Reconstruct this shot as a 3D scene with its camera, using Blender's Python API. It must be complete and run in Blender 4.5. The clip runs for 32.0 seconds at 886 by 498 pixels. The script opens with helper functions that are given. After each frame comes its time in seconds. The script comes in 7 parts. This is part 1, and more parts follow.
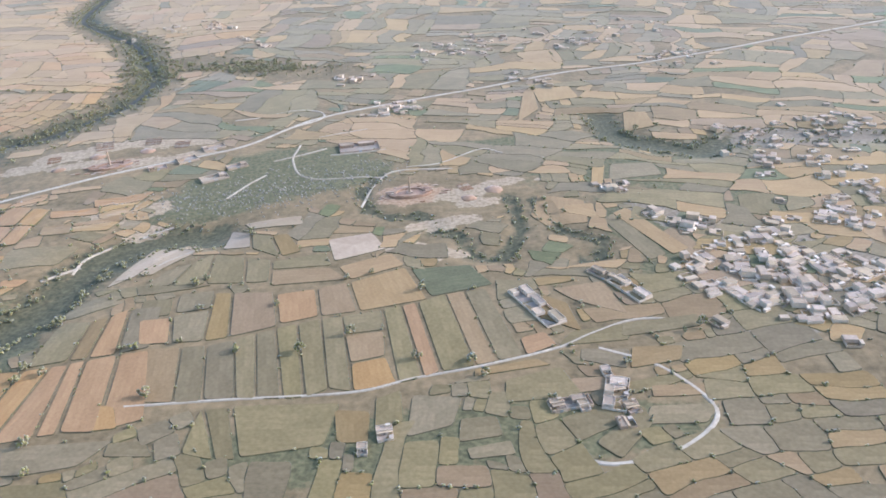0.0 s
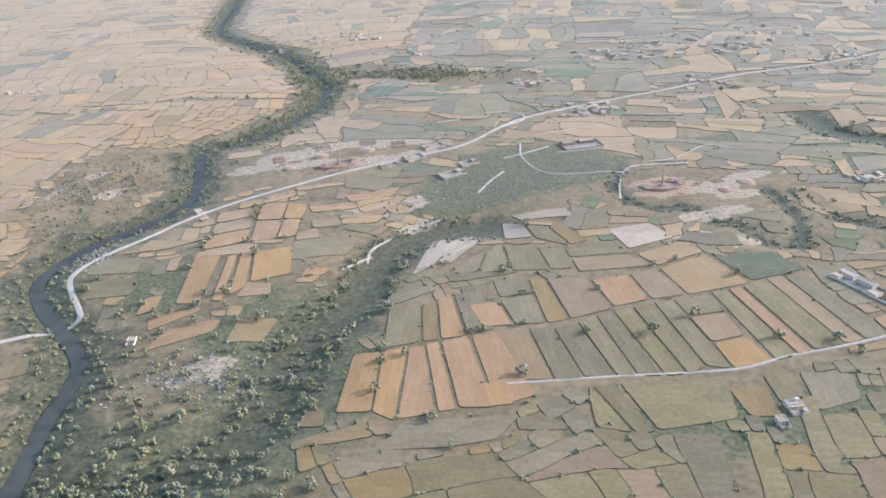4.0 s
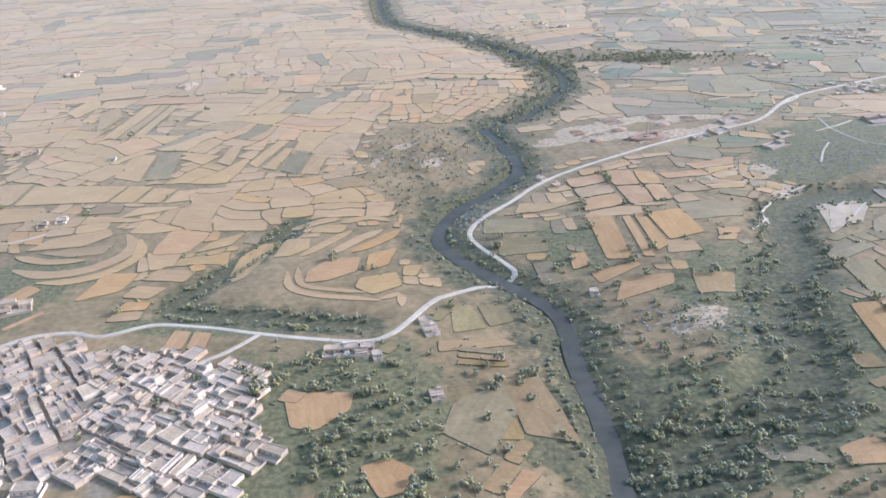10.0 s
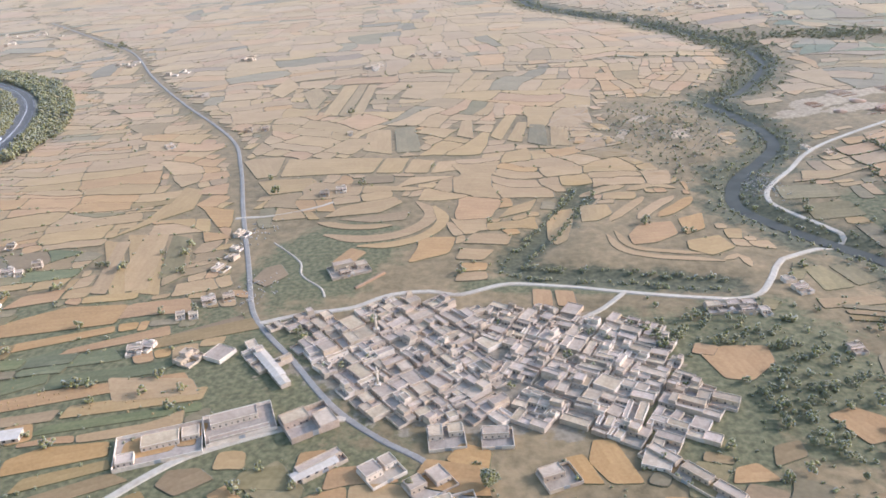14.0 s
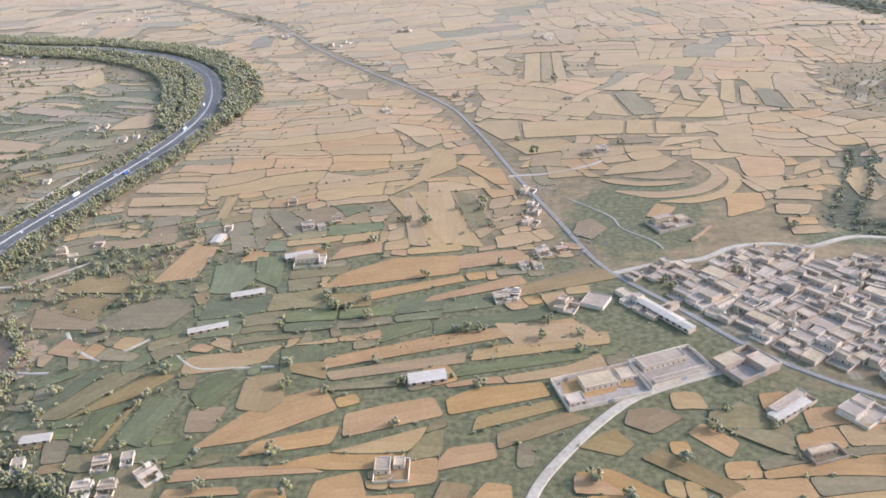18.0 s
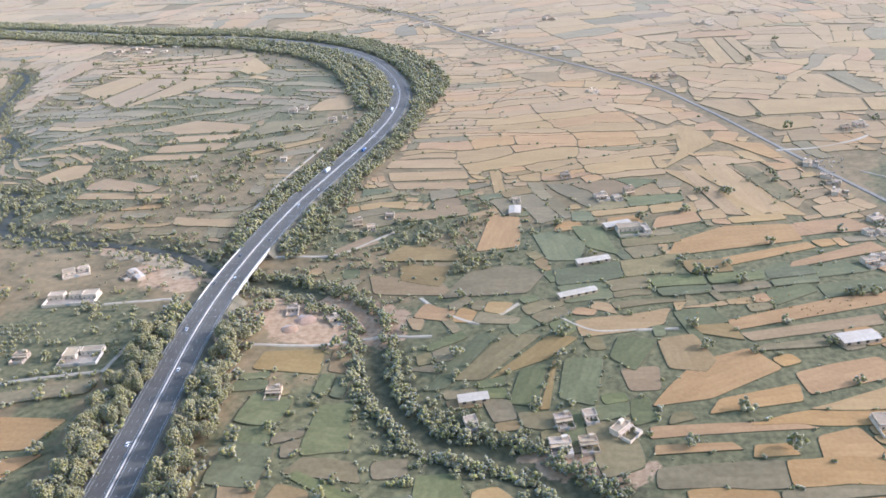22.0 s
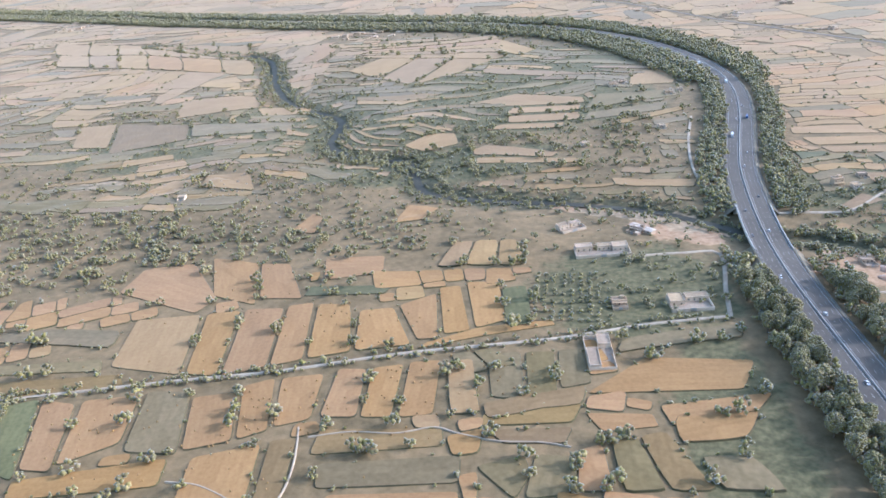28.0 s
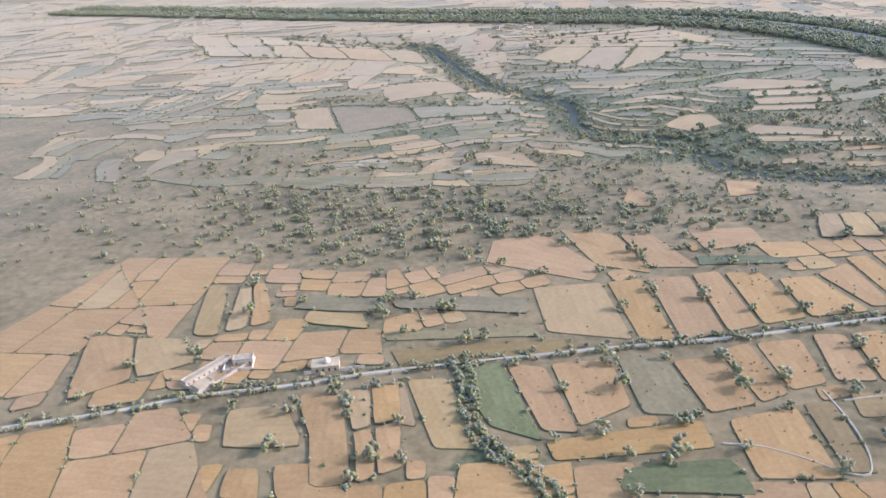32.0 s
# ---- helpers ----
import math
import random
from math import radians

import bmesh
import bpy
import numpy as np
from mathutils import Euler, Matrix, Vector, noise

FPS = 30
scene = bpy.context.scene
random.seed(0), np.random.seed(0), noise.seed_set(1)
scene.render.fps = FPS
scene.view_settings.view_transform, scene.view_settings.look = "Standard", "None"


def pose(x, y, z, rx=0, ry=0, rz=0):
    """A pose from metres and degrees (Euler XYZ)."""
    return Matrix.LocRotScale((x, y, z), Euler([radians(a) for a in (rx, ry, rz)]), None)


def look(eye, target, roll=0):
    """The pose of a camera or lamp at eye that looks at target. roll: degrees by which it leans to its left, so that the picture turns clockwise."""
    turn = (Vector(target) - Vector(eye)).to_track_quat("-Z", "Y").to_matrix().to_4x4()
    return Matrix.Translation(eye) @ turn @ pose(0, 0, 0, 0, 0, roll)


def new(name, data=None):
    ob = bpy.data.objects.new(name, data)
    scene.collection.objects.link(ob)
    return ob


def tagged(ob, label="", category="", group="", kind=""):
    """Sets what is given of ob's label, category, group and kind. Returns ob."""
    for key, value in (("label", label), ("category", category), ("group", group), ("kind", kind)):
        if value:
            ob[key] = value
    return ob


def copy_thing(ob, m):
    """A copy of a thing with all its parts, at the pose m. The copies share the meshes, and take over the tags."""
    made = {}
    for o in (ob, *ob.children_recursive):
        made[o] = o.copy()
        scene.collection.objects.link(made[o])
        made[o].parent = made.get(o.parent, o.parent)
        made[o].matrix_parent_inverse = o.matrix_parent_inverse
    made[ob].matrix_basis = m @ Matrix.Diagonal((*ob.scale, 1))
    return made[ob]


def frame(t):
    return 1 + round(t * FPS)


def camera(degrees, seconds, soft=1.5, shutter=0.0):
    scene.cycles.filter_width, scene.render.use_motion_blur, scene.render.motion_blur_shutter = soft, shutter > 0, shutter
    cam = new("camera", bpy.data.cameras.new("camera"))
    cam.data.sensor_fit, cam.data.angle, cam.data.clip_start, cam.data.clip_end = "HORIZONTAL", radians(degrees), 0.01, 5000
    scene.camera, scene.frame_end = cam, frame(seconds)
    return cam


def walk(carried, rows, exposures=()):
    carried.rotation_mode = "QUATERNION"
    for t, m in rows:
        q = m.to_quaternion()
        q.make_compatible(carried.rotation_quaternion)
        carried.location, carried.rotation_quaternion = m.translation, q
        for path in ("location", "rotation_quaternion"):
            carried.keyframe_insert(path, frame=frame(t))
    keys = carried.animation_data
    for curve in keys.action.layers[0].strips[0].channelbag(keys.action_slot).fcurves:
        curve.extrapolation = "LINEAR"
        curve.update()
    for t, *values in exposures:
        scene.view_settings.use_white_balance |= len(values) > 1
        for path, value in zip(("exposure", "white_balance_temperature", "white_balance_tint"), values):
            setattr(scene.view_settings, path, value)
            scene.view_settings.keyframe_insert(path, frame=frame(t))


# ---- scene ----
cam = camera(58.9, 32.0, 1.75)
METRES, EYE, TILT, LEAN, TURN = 1180.0, 208.36, -28.2, 1.77, 0.0
ROWS = [
    (0.0, 0.00005, -0.00002, -0.00011, 0.007, 0.018, 0.003),
    (0.5, -0.01649, -0.00028, -0.00216, 0.218, -0.111, -0.031),
    (1.0, -0.03287, -0.00054, -0.00419, 0.756, 0.294, -0.085),
    (1.5, -0.04912, -0.00081, -0.00621, 0.969, 0.746, -0.170),
    (2.0, -0.06525, -0.00109, -0.00822, 1.199, 1.062, -0.132),
    (2.5, -0.08126, -0.00137, -0.01022, 1.243, 1.228, -0.078),
    (3.0, -0.09717, -0.00167, -0.01221, 1.326, 1.522, 0.089),
    (3.5, -0.11299, -0.00197, -0.01420, 1.393, 1.685, 0.236),
    (5.5, -0.17559, -0.00335, -0.02210, 1.432, 1.646, 0.163),
    (6.0, -0.19110, -0.00373, -0.02407, 1.470, 1.666, 0.131),
    (6.5, -0.20658, -0.00414, -0.02603, 1.499, 1.921, 0.051),
    (7.0, -0.22202, -0.00456, -0.02800, 1.548, 1.988, 0.005),
    (7.5, -0.23743, -0.00501, -0.02997, 1.651, 2.083, -0.069),
    (8.0, -0.25282, -0.00548, -0.03193, 1.758, 2.325, -0.192),
    (8.5, -0.26818, -0.00597, -0.03390, 1.848, 2.451, -0.208),
    (9.0, -0.28354, -0.00648, -0.03587, 1.925, 2.421, -0.223),
    (9.5, -0.29887, -0.00701, -0.03784, 2.000, 2.398, -0.243),
    (10.0, -0.31420, -0.00757, -0.03982, 2.055, 2.362, -0.263),
    (10.5, -0.32952, -0.00815, -0.04179, 2.122, 2.351, -0.256),
    (11.0, -0.34483, -0.00876, -0.04377, 2.186, 2.311, -0.288),
    (11.5, -0.36014, -0.00939, -0.04575, 2.260, 2.289, -0.311),
    (12.0, -0.37545, -0.01004, -0.04773, 2.314, 2.264, -0.303),
    (12.5, -0.39075, -0.01072, -0.04972, 2.417, 2.223, -0.312),
    (13.0, -0.40604, -0.01142, -0.05171, 3.903, 2.161, -0.374),
    (13.5, -0.42134, -0.01214, -0.05370, 4.819, 2.204, -0.404),
    (14.0, -0.43663, -0.01289, -0.05569, 4.922, 2.188, -0.404),
    (14.5, -0.45192, -0.01366, -0.05769, 5.079, 2.085, -0.486),
    (16.5, -0.51306, -0.01696, -0.06570, 6.193, 1.524, -0.903),
    (17.0, -0.52833, -0.01784, -0.06771, 6.262, 1.486, -0.897),
    (17.5, -0.54360, -0.01875, -0.06973, 6.317, 1.466, -0.959),
    (18.0, -0.55887, -0.01967, -0.07174, 6.572, 1.392, -0.854),
    (18.5, -0.57413, -0.02062, -0.07376, 6.628, 1.381, -0.826),
    (19.0, -0.58938, -0.02158, -0.07578, 6.695, 1.396, -0.860),
    (19.5, -0.60463, -0.02256, -0.07780, 6.774, 1.493, -0.867),
    (20.0, -0.61987, -0.02357, -0.07983, 6.872, 1.530, -0.891),
    (20.5, -0.63511, -0.02459, -0.08186, 6.958, 1.560, -0.900),
    (21.0, -0.65035, -0.02563, -0.08389, 7.055, 1.588, -0.928),
    (21.5, -0.66558, -0.02668, -0.08592, 7.198, 1.655, -0.935),
    (22.0, -0.68080, -0.02776, -0.08796, 7.343, 1.772, -0.958),
    (22.5, -0.69603, -0.02885, -0.09000, 7.451, 1.819, -0.987),
    (23.0, -0.71126, -0.02996, -0.09204, 7.535, 1.880, -1.027),
    (23.5, -0.72649, -0.03108, -0.09409, 7.642, 1.985, -1.044),
    (24.0, -0.74172, -0.03222, -0.09615, 7.520, 2.017, -1.180),
    (24.5, -0.75697, -0.03338, -0.09821, 7.582, 1.977, -1.192),
    (25.0, -0.77222, -0.03454, -0.10027, 7.642, 1.940, -1.196),
    (25.5, -0.78749, -0.03573, -0.10234, 7.707, 1.935, -1.223),
    (27.5, -0.84883, -0.04061, -0.11072, 8.654, 2.323, -1.461),
    (28.0, -0.86427, -0.04187, -0.11283, 9.200, 2.479, -1.586),
    (28.5, -0.87975, -0.04314, -0.11497, 9.471, 2.546, -1.644),
    (29.0, -0.89529, -0.04442, -0.11711, 9.637, 2.593, -1.677),
    (29.5, -0.91091, -0.04572, -0.11927, 9.763, 2.675, -1.740),
    (30.0, -0.92660, -0.04703, -0.12145, 9.865, 2.731, -1.802),
    (30.5, -0.94238, -0.04836, -0.12364, 9.963, 2.829, -1.907),
    (31.0, -0.95827, -0.04970, -0.12586, 10.055, 2.953, -2.009),
    (31.5, -0.97427, -0.05106, -0.12810, 10.087, 3.000, -2.099),
    (32.0, -0.99041, -0.05243, -0.13036, 10.114, 3.091, -2.192),
]
walk(cam, [(t, pose(0, 0, EYE, TILT, LEAN, TURN) @ pose(METRES * x, METRES * y, METRES * z, 90 + pitch, roll, yaw)) for t, x, y, z, yaw, pitch, roll in ROWS],
     [(0.0, 0.88, 4460, 20), (9.0, 0.95, 4400, 20), (13.0, 0.87, 4550, 21), (18.0, 0.87, 4630, 21), (21.0, 0.95, 4530, 20), (23.2, 1.0, 4510, 20), (24.0, 1.06, 4310, 17), (25.5, 1.04, 4350, 18), (28.0, 0.98, 4450, 20), (32.0, 0.93, 4440, 20)])

# ---- world, sun, exposure ----
SUN_AZ, SUN_EL = 14.0, 25.0          # degrees from +x towards +y, and above the horizon
world = bpy.data.worlds.new("world")
scene.world = world
world.use_nodes = True
wn = world.node_tree
sky = wn.nodes.new("ShaderNodeTexSky")
sky.sky_type = "NISHITA"
sky.sun_disc = False
sky.sun_elevation, sky.sun_rotation = radians(SUN_EL), radians(90 - SUN_AZ)
sky.altitude, sky.air_density, sky.dust_density, sky.ozone_density = 500, 2.4, 6.5, 1.0
wn.links.new(sky.outputs[0], wn.nodes["Background"].inputs[0])
wn.nodes["Background"].inputs[1].default_value = 0.15
sun = new("sun", bpy.data.lights.new("sun", "SUN"))
sun.data.energy, sun.data.angle, sun.data.color = 2.05, radians(0.6), (1.0, 0.88, 0.72)
sun.matrix_world = look((math.cos(radians(SUN_AZ)) * 1000, math.sin(radians(SUN_AZ)) * 1000, math.tan(radians(SUN_EL)) * 1000), (0, 0, 0))


# ---- materials ----
def material(name, low, high, grain=0.5, patch=0.03, rough=0.9, sheen=0.0, vary=0.0, bump=0.0, rows=0.0, metal=0.0, spec=0.3):
    """A surface mottled at two sizes (noise per metre), varied from piece to piece, with rows where it was ploughed."""
    m = bpy.data.materials.new(name)
    m.use_nodes = True
    nt = m.node_tree
    N, L = nt.nodes, nt.links
    b = N["Principled BSDF"]
    tc = N.new("ShaderNodeTexCoord")
    fine, wide = N.new("ShaderNodeTexNoise"), N.new("ShaderNodeTexNoise")
    for n, s, d in ((fine, grain, 6.0), (wide, patch, 4.0)):
        n.inputs["Scale"].default_value, n.inputs["Detail"].default_value, n.inputs["Roughness"].default_value = s, d, 0.65
        L.new(tc.outputs["Object"], n.inputs["Vector"])
    add = N.new("ShaderNodeMath")
    add.operation = "MULTIPLY_ADD"
    L.new(fine.outputs[0], add.inputs[0])
    add.inputs[1].default_value = 0.6
    half = N.new("ShaderNodeMath")
    half.operation = "MULTIPLY"
    L.new(wide.outputs[0], half.inputs[0])
    half.inputs[1].default_value = 0.6
    L.new(half.outputs[0], add.inputs[2])
    value = add.outputs[0]
    if rows:
        add.inputs[1].default_value, half.inputs[1].default_value = 0.46, 0.40
    if rows:
        along_rows, streak = N.new("ShaderNodeMapping"), N.new("ShaderNodeTexNoise")
        along_rows.inputs["Scale"].default_value = (0.11, 1.0, 1.0)
        along_rows.inputs["Rotation"].default_value = (0, 0, 0.12)
        streak.inputs["Scale"].default_value, streak.inputs["Detail"].default_value, streak.inputs["Roughness"].default_value = rows, 4.0, 0.6
        L.new(tc.outputs["Object"], along_rows.inputs["Vector"])
        L.new(along_rows.outputs[0], streak.inputs["Vector"])
        more = N.new("ShaderNodeMath")
        more.operation = "MULTIPLY_ADD"
        L.new(streak.outputs[0], more.inputs[0])
        more.inputs[1].default_value = 0.36
        L.new(value, more.inputs[2])
        value = more.outputs[0]
    ramp = N.new("ShaderNodeValToRGB")
    e = ramp.color_ramp.elements
    e[0].position, e[0].color = 0.42, (*low, 1)
    e[1].position, e[1].color = 0.76, (*high, 1)
    L.new(value, ramp.inputs[0])
    colour = ramp.outputs[0]
    if vary:
        info, geo, plus, wrap = N.new("ShaderNodeObjectInfo"), N.new("ShaderNodeNewGeometry"), N.new("ShaderNodeMath"), N.new("ShaderNodeMath")
        L.new(info.outputs["Random"], plus.inputs[0])
        L.new(geo.outputs["Random Per Island"], plus.inputs[1])
        wrap.operation = "FRACT"
        L.new(plus.outputs[0], wrap.inputs[0])
        hs, to_v, to_h, to_s = N.new("ShaderNodeHueSaturation"), N.new("ShaderNodeMapRange"), N.new("ShaderNodeMapRange"), N.new("ShaderNodeMapRange")
        L.new(wrap.outputs[0], to_v.inputs[0])
        to_v.inputs[3].default_value, to_v.inputs[4].default_value = 1 - vary, 1 + vary
        shift = N.new("ShaderNodeMath")
        shift.operation = "MULTIPLY"
        shift.inputs[1].default_value = 7.31
        L.new(wrap.outputs[0], shift.inputs[0])
        again = N.new("ShaderNodeMath")
        again.operation = "FRACT"
        L.new(shift.outputs[0], again.inputs[0])
        L.new(again.outputs[0], to_h.inputs[0])
        to_h.inputs[3].default_value, to_h.inputs[4].default_value = 0.5 - 0.03 * vary, 0.5 + 0.03 * vary
        L.new(again.outputs[0], to_s.inputs[0])
        to_s.inputs[3].default_value, to_s.inputs[4].default_value = 1 - 0.5 * vary, 1 + 0.6 * vary
        L.new(colour, hs.inputs["Color"])
        L.new(to_v.outputs[0], hs.inputs["Value"])
        L.new(to_h.outputs[0], hs.inputs["Hue"])
        L.new(to_s.outputs[0], hs.inputs["Saturation"])
        colour = hs.outputs[0]
    L.new(colour, b.inputs["Base Color"])
    b.inputs["Roughness"].default_value, b.inputs["Metallic"].default_value = rough, metal
    b.inputs["Specular IOR Level"].default_value = spec
    if sheen:
        b.inputs["Sheen Weight"].default_value, b.inputs["Sheen Roughness"].default_value = sheen, 0.35
        # bluish tint puts distant haze into the surface at flat viewing angles
        b.inputs["Sheen Tint"].default_value = (0.84, 0.92, 1.0, 1)
    if bump:
        bp = N.new("ShaderNodeBump")
        bp.inputs["Strength"].default_value, bp.inputs["Distance"].default_value = 0.8, bump
        L.new(value, bp.inputs["Height"])
        L.new(bp.outputs[0], b.inputs["Normal"])
    return m


# sheen weight of the ground covers, imitating haze with distance
HAZE_SHEEN = 0.22
M = {
    "scrub": material("scrub_ground", (0.055, 0.055, 0.028), (0.235, 0.19, 0.12), 0.11, 0.012, sheen=HAZE_SHEEN, bump=0.6),
    "orange": material("orange_stubble", (0.265, 0.148, 0.052), (0.41, 0.245, 0.093), 0.35, 0.03, sheen=HAZE_SHEEN, vary=0.09, bump=0.05, rows=0.26),
    "straw": material("pale_stubble", (0.262, 0.162, 0.06), (0.385, 0.252, 0.104), 0.3, 0.025, sheen=HAZE_SHEEN, vary=0.09, bump=0.05, rows=0.22),
    "pale": material("bleached_soil", (0.31, 0.222, 0.122), (0.42, 0.312, 0.185), 0.3, 0.03, sheen=HAZE_SHEEN, vary=0.1, bump=0.1),
    "brown": material("fallow_soil", (0.185, 0.117, 0.045), (0.29, 0.195, 0.083), 0.3, 0.03, sheen=HAZE_SHEEN, vary=0.15, bump=0.06, rows=0.3),
    "olive": material("dry_grass_field", (0.142, 0.106, 0.043), (0.252, 0.188, 0.086), 0.25, 0.03, sheen=HAZE_SHEEN, vary=0.14, bump=0.06, rows=0.24),
    "green": material("green_crop", (0.086, 0.084, 0.030), (0.18, 0.165, 0.066), 0.3, 0.03, sheen=HAZE_SHEEN, vary=0.15, bump=0.06, rows=0.25),
    "sand": material("bare_sand", (0.31, 0.218, 0.128), (0.46, 0.345, 0.22), 0.12, 0.02, sheen=HAZE_SHEEN, vary=0.05, bump=0.4),
    "clay": material("red_clay", (0.26, 0.158, 0.088), (0.39, 0.255, 0.155), 0.2, 0.03, sheen=HAZE_SHEEN, bump=0.3, vary=0.1),
    # weeds, with the shade along field edges put into the colour
    "bank": material("shaded_weedy_bank", (0.050, 0.046, 0.020), (0.12, 0.10, 0.046), 0.3, 0.03, sheen=0.2, vary=0.15, bump=0.3),
    "meadow": material("short_meadow", (0.075, 0.085, 0.036), (0.185, 0.175, 0.085), 0.16, 0.02, sheen=HAZE_SHEEN, bump=0.3),
    "water": material("river_water", (0.055, 0.05, 0.035), (0.095, 0.086, 0.062), 0.05, 0.01, rough=0.5, spec=0.14),
    "old_asphalt": material("dusty_asphalt", (0.19, 0.162, 0.125), (0.30, 0.262, 0.21), 0.4, 0.03, sheen=0.1),
    "asphalt": material("asphalt", (0.092, 0.079, 0.062), (0.15, 0.13, 0.104), 0.4, 0.02, rough=0.85, sheen=0.05),
    "dirt_road": material("dusty_road", (0.32, 0.255, 0.17), (0.52, 0.435, 0.315), 0.3, 0.03, sheen=HAZE_SHEEN),
    "concrete": material("pale_concrete", (0.45, 0.42, 0.37), (0.65, 0.62, 0.56), 0.5, 0.05, sheen=0.2, vary=0.08),
    "median_concrete": material("weathered_concrete", (0.32, 0.295, 0.255), (0.48, 0.45, 0.395), 0.5, 0.05, sheen=0.2),
    "paint": material("road_paint", (0.42, 0.41, 0.38), (0.62, 0.61, 0.57), 0.6, 0.1, rough=0.6),
    # strong sheen pales both leaf materials as haze would
    "leaf": material("dusty_leaves", (0.15, 0.132, 0.048), (0.27, 0.238, 0.092), 0.5, 0.05, sheen=0.6, vary=0.28, rough=0.8),
    "leaf_olive": material("olive_leaves", (0.165, 0.145, 0.058), (0.31, 0.265, 0.11), 0.5, 0.05, sheen=0.6, vary=0.28, rough=0.8),
    "bark": material("bark", (0.10, 0.075, 0.05), (0.19, 0.15, 0.11), 2.0, 0.3),
    "plaster": material("lime_plaster", (0.4, 0.305, 0.2), (0.56, 0.445, 0.315), 0.5, 0.1, vary=0.15, sheen=0.05),
    "white": material("whitewash", (0.55, 0.445, 0.32), (0.73, 0.615, 0.47), 0.4, 0.1, vary=0.06),
    "brick": material("brickwork", (0.32, 0.235, 0.16), (0.48, 0.37, 0.26), 0.8, 0.1, vary=0.15, sheen=0.05),
    "mud": material("mud_plaster", (0.36, 0.285, 0.20), (0.52, 0.425, 0.31), 0.6, 0.1, vary=0.15, sheen=0.05),
    "roof": material("flat_roof", (0.335, 0.245, 0.155), (0.49, 0.375, 0.25), 0.35, 0.08, vary=0.22, sheen=0.05),
    "yard": material("trodden_yard", (0.25, 0.19, 0.125), (0.42, 0.335, 0.235), 0.3, 0.06, vary=0.15, sheen=0.15),
    "sheet": material("pale_roof_sheet", (0.44, 0.36, 0.265), (0.6, 0.51, 0.395), 0.4, 0.08, vary=0.1),
    "dark": material("dark_opening", (0.02, 0.02, 0.02), (0.05, 0.045, 0.04), 1.0, 0.3, rough=0.4),
    "rock": material("pale_rock", (0.26, 0.22, 0.17), (0.48, 0.42, 0.33), 0.4, 0.08, sheen=0.2, vary=0.2),
    "steel": material("grey_steel", (0.35, 0.36, 0.37), (0.5, 0.5, 0.5), 0.5, 0.1, rough=0.5, metal=0.7),
    "tyre": material("tyre_rubber", (0.015, 0.015, 0.015), (0.04, 0.04, 0.04), 2.0, 0.5),
    "glass": material("car_glass", (0.02, 0.025, 0.03), (0.04, 0.045, 0.05), 1.0, 0.3, rough=0.08, spec=0.6),
}


def car_paint(name, c):
    return material(name, tuple(v * 0.85 for v in c), c, 1.0, 0.3, rough=0.35, spec=0.5)


M["car_white"], M["car_red"] = car_paint("white_car_paint", (0.80, 0.80, 0.80)), car_paint("red_car_paint", (0.42, 0.05, 0.04))
M["car_blue"], M["car_grey"] = car_paint("blue_car_paint", (0.06, 0.12, 0.30)), car_paint("grey_car_paint", (0.22, 0.22, 0.23))


# ---- helpers of this scene ----
def mesh_of(name, verts, faces, mat, smooth=False):
    me = bpy.data.meshes.new(name)
    me.from_pydata([tuple(v) for v in verts], [], [tuple(f) for f in faces])
    me.materials.append(M[mat])
    if smooth:
        me.polygons.foreach_set("use_smooth", [True] * len(me.polygons))
    me.update()
    return me


def under(ob, parent):
    ob.parent = parent
    return ob


def empty(name, x, y, z, turn=0.0):
    ob = new(name)
    ob.matrix_world = pose(x, y, z, 0, 0, turn)
    ob.empty_display_size = 0.5
    return ob


class Shape:
    """Gathers boxes, prisms and rings into one mesh."""

    def __init__(self):
        self.v, self.f = [], []

    def box(self, x0, x1, y0, y1, z0, z1, taper=0.0):
        n = len(self.v)
        t = taper
        self.v += [(x0, y0, z0), (x1, y0, z0), (x1, y1, z0), (x0, y1, z0), (x0 + t, y0 + t, z1), (x1 - t, y0 + t, z1), (x1 - t, y1 - t, z1), (x0 + t, y1 - t, z1)]
        self.f += [(n + a, n + b, n + c, n + d) for a, b, c, d in ((3, 2, 1, 0), (4, 5, 6, 7), (0, 1, 5, 4), (1, 2, 6, 5), (2, 3, 7, 6), (3, 0, 4, 7))]
        return self

    def lathe(self, x, y, rings, n=10, axis="z"):
        s = len(self.v)
        for z, r in rings:
            for i in range(n):
                a = 2 * math.pi * i / n
                c, d = r * math.cos(a), r * math.sin(a)
                self.v.append((x + c, y + d, z) if axis == "z" else (x + c, z, y + d))
        for k in range(len(rings) - 1):
            for i in range(n):
                j = (i + 1) % n
                q = (s + k * n + i, s + k * n + j, s + (k + 1) * n + j, s + (k + 1) * n + i)
                self.f.append(q if axis == "z" else q[::-1])
        self.f.append(tuple(s + i for i in range(n))[::-1])
        self.f.append(tuple(s + (len(rings) - 1) * n + i for i in range(n)))
        return self

    def put(self, name, mat, parent=None, label="", smooth=False):
        ob = new(name, mesh_of(name, self.v, self.f, mat, smooth))
        if parent:
            ob.parent = parent
        if label:
            ob["label"] = label
        return ob


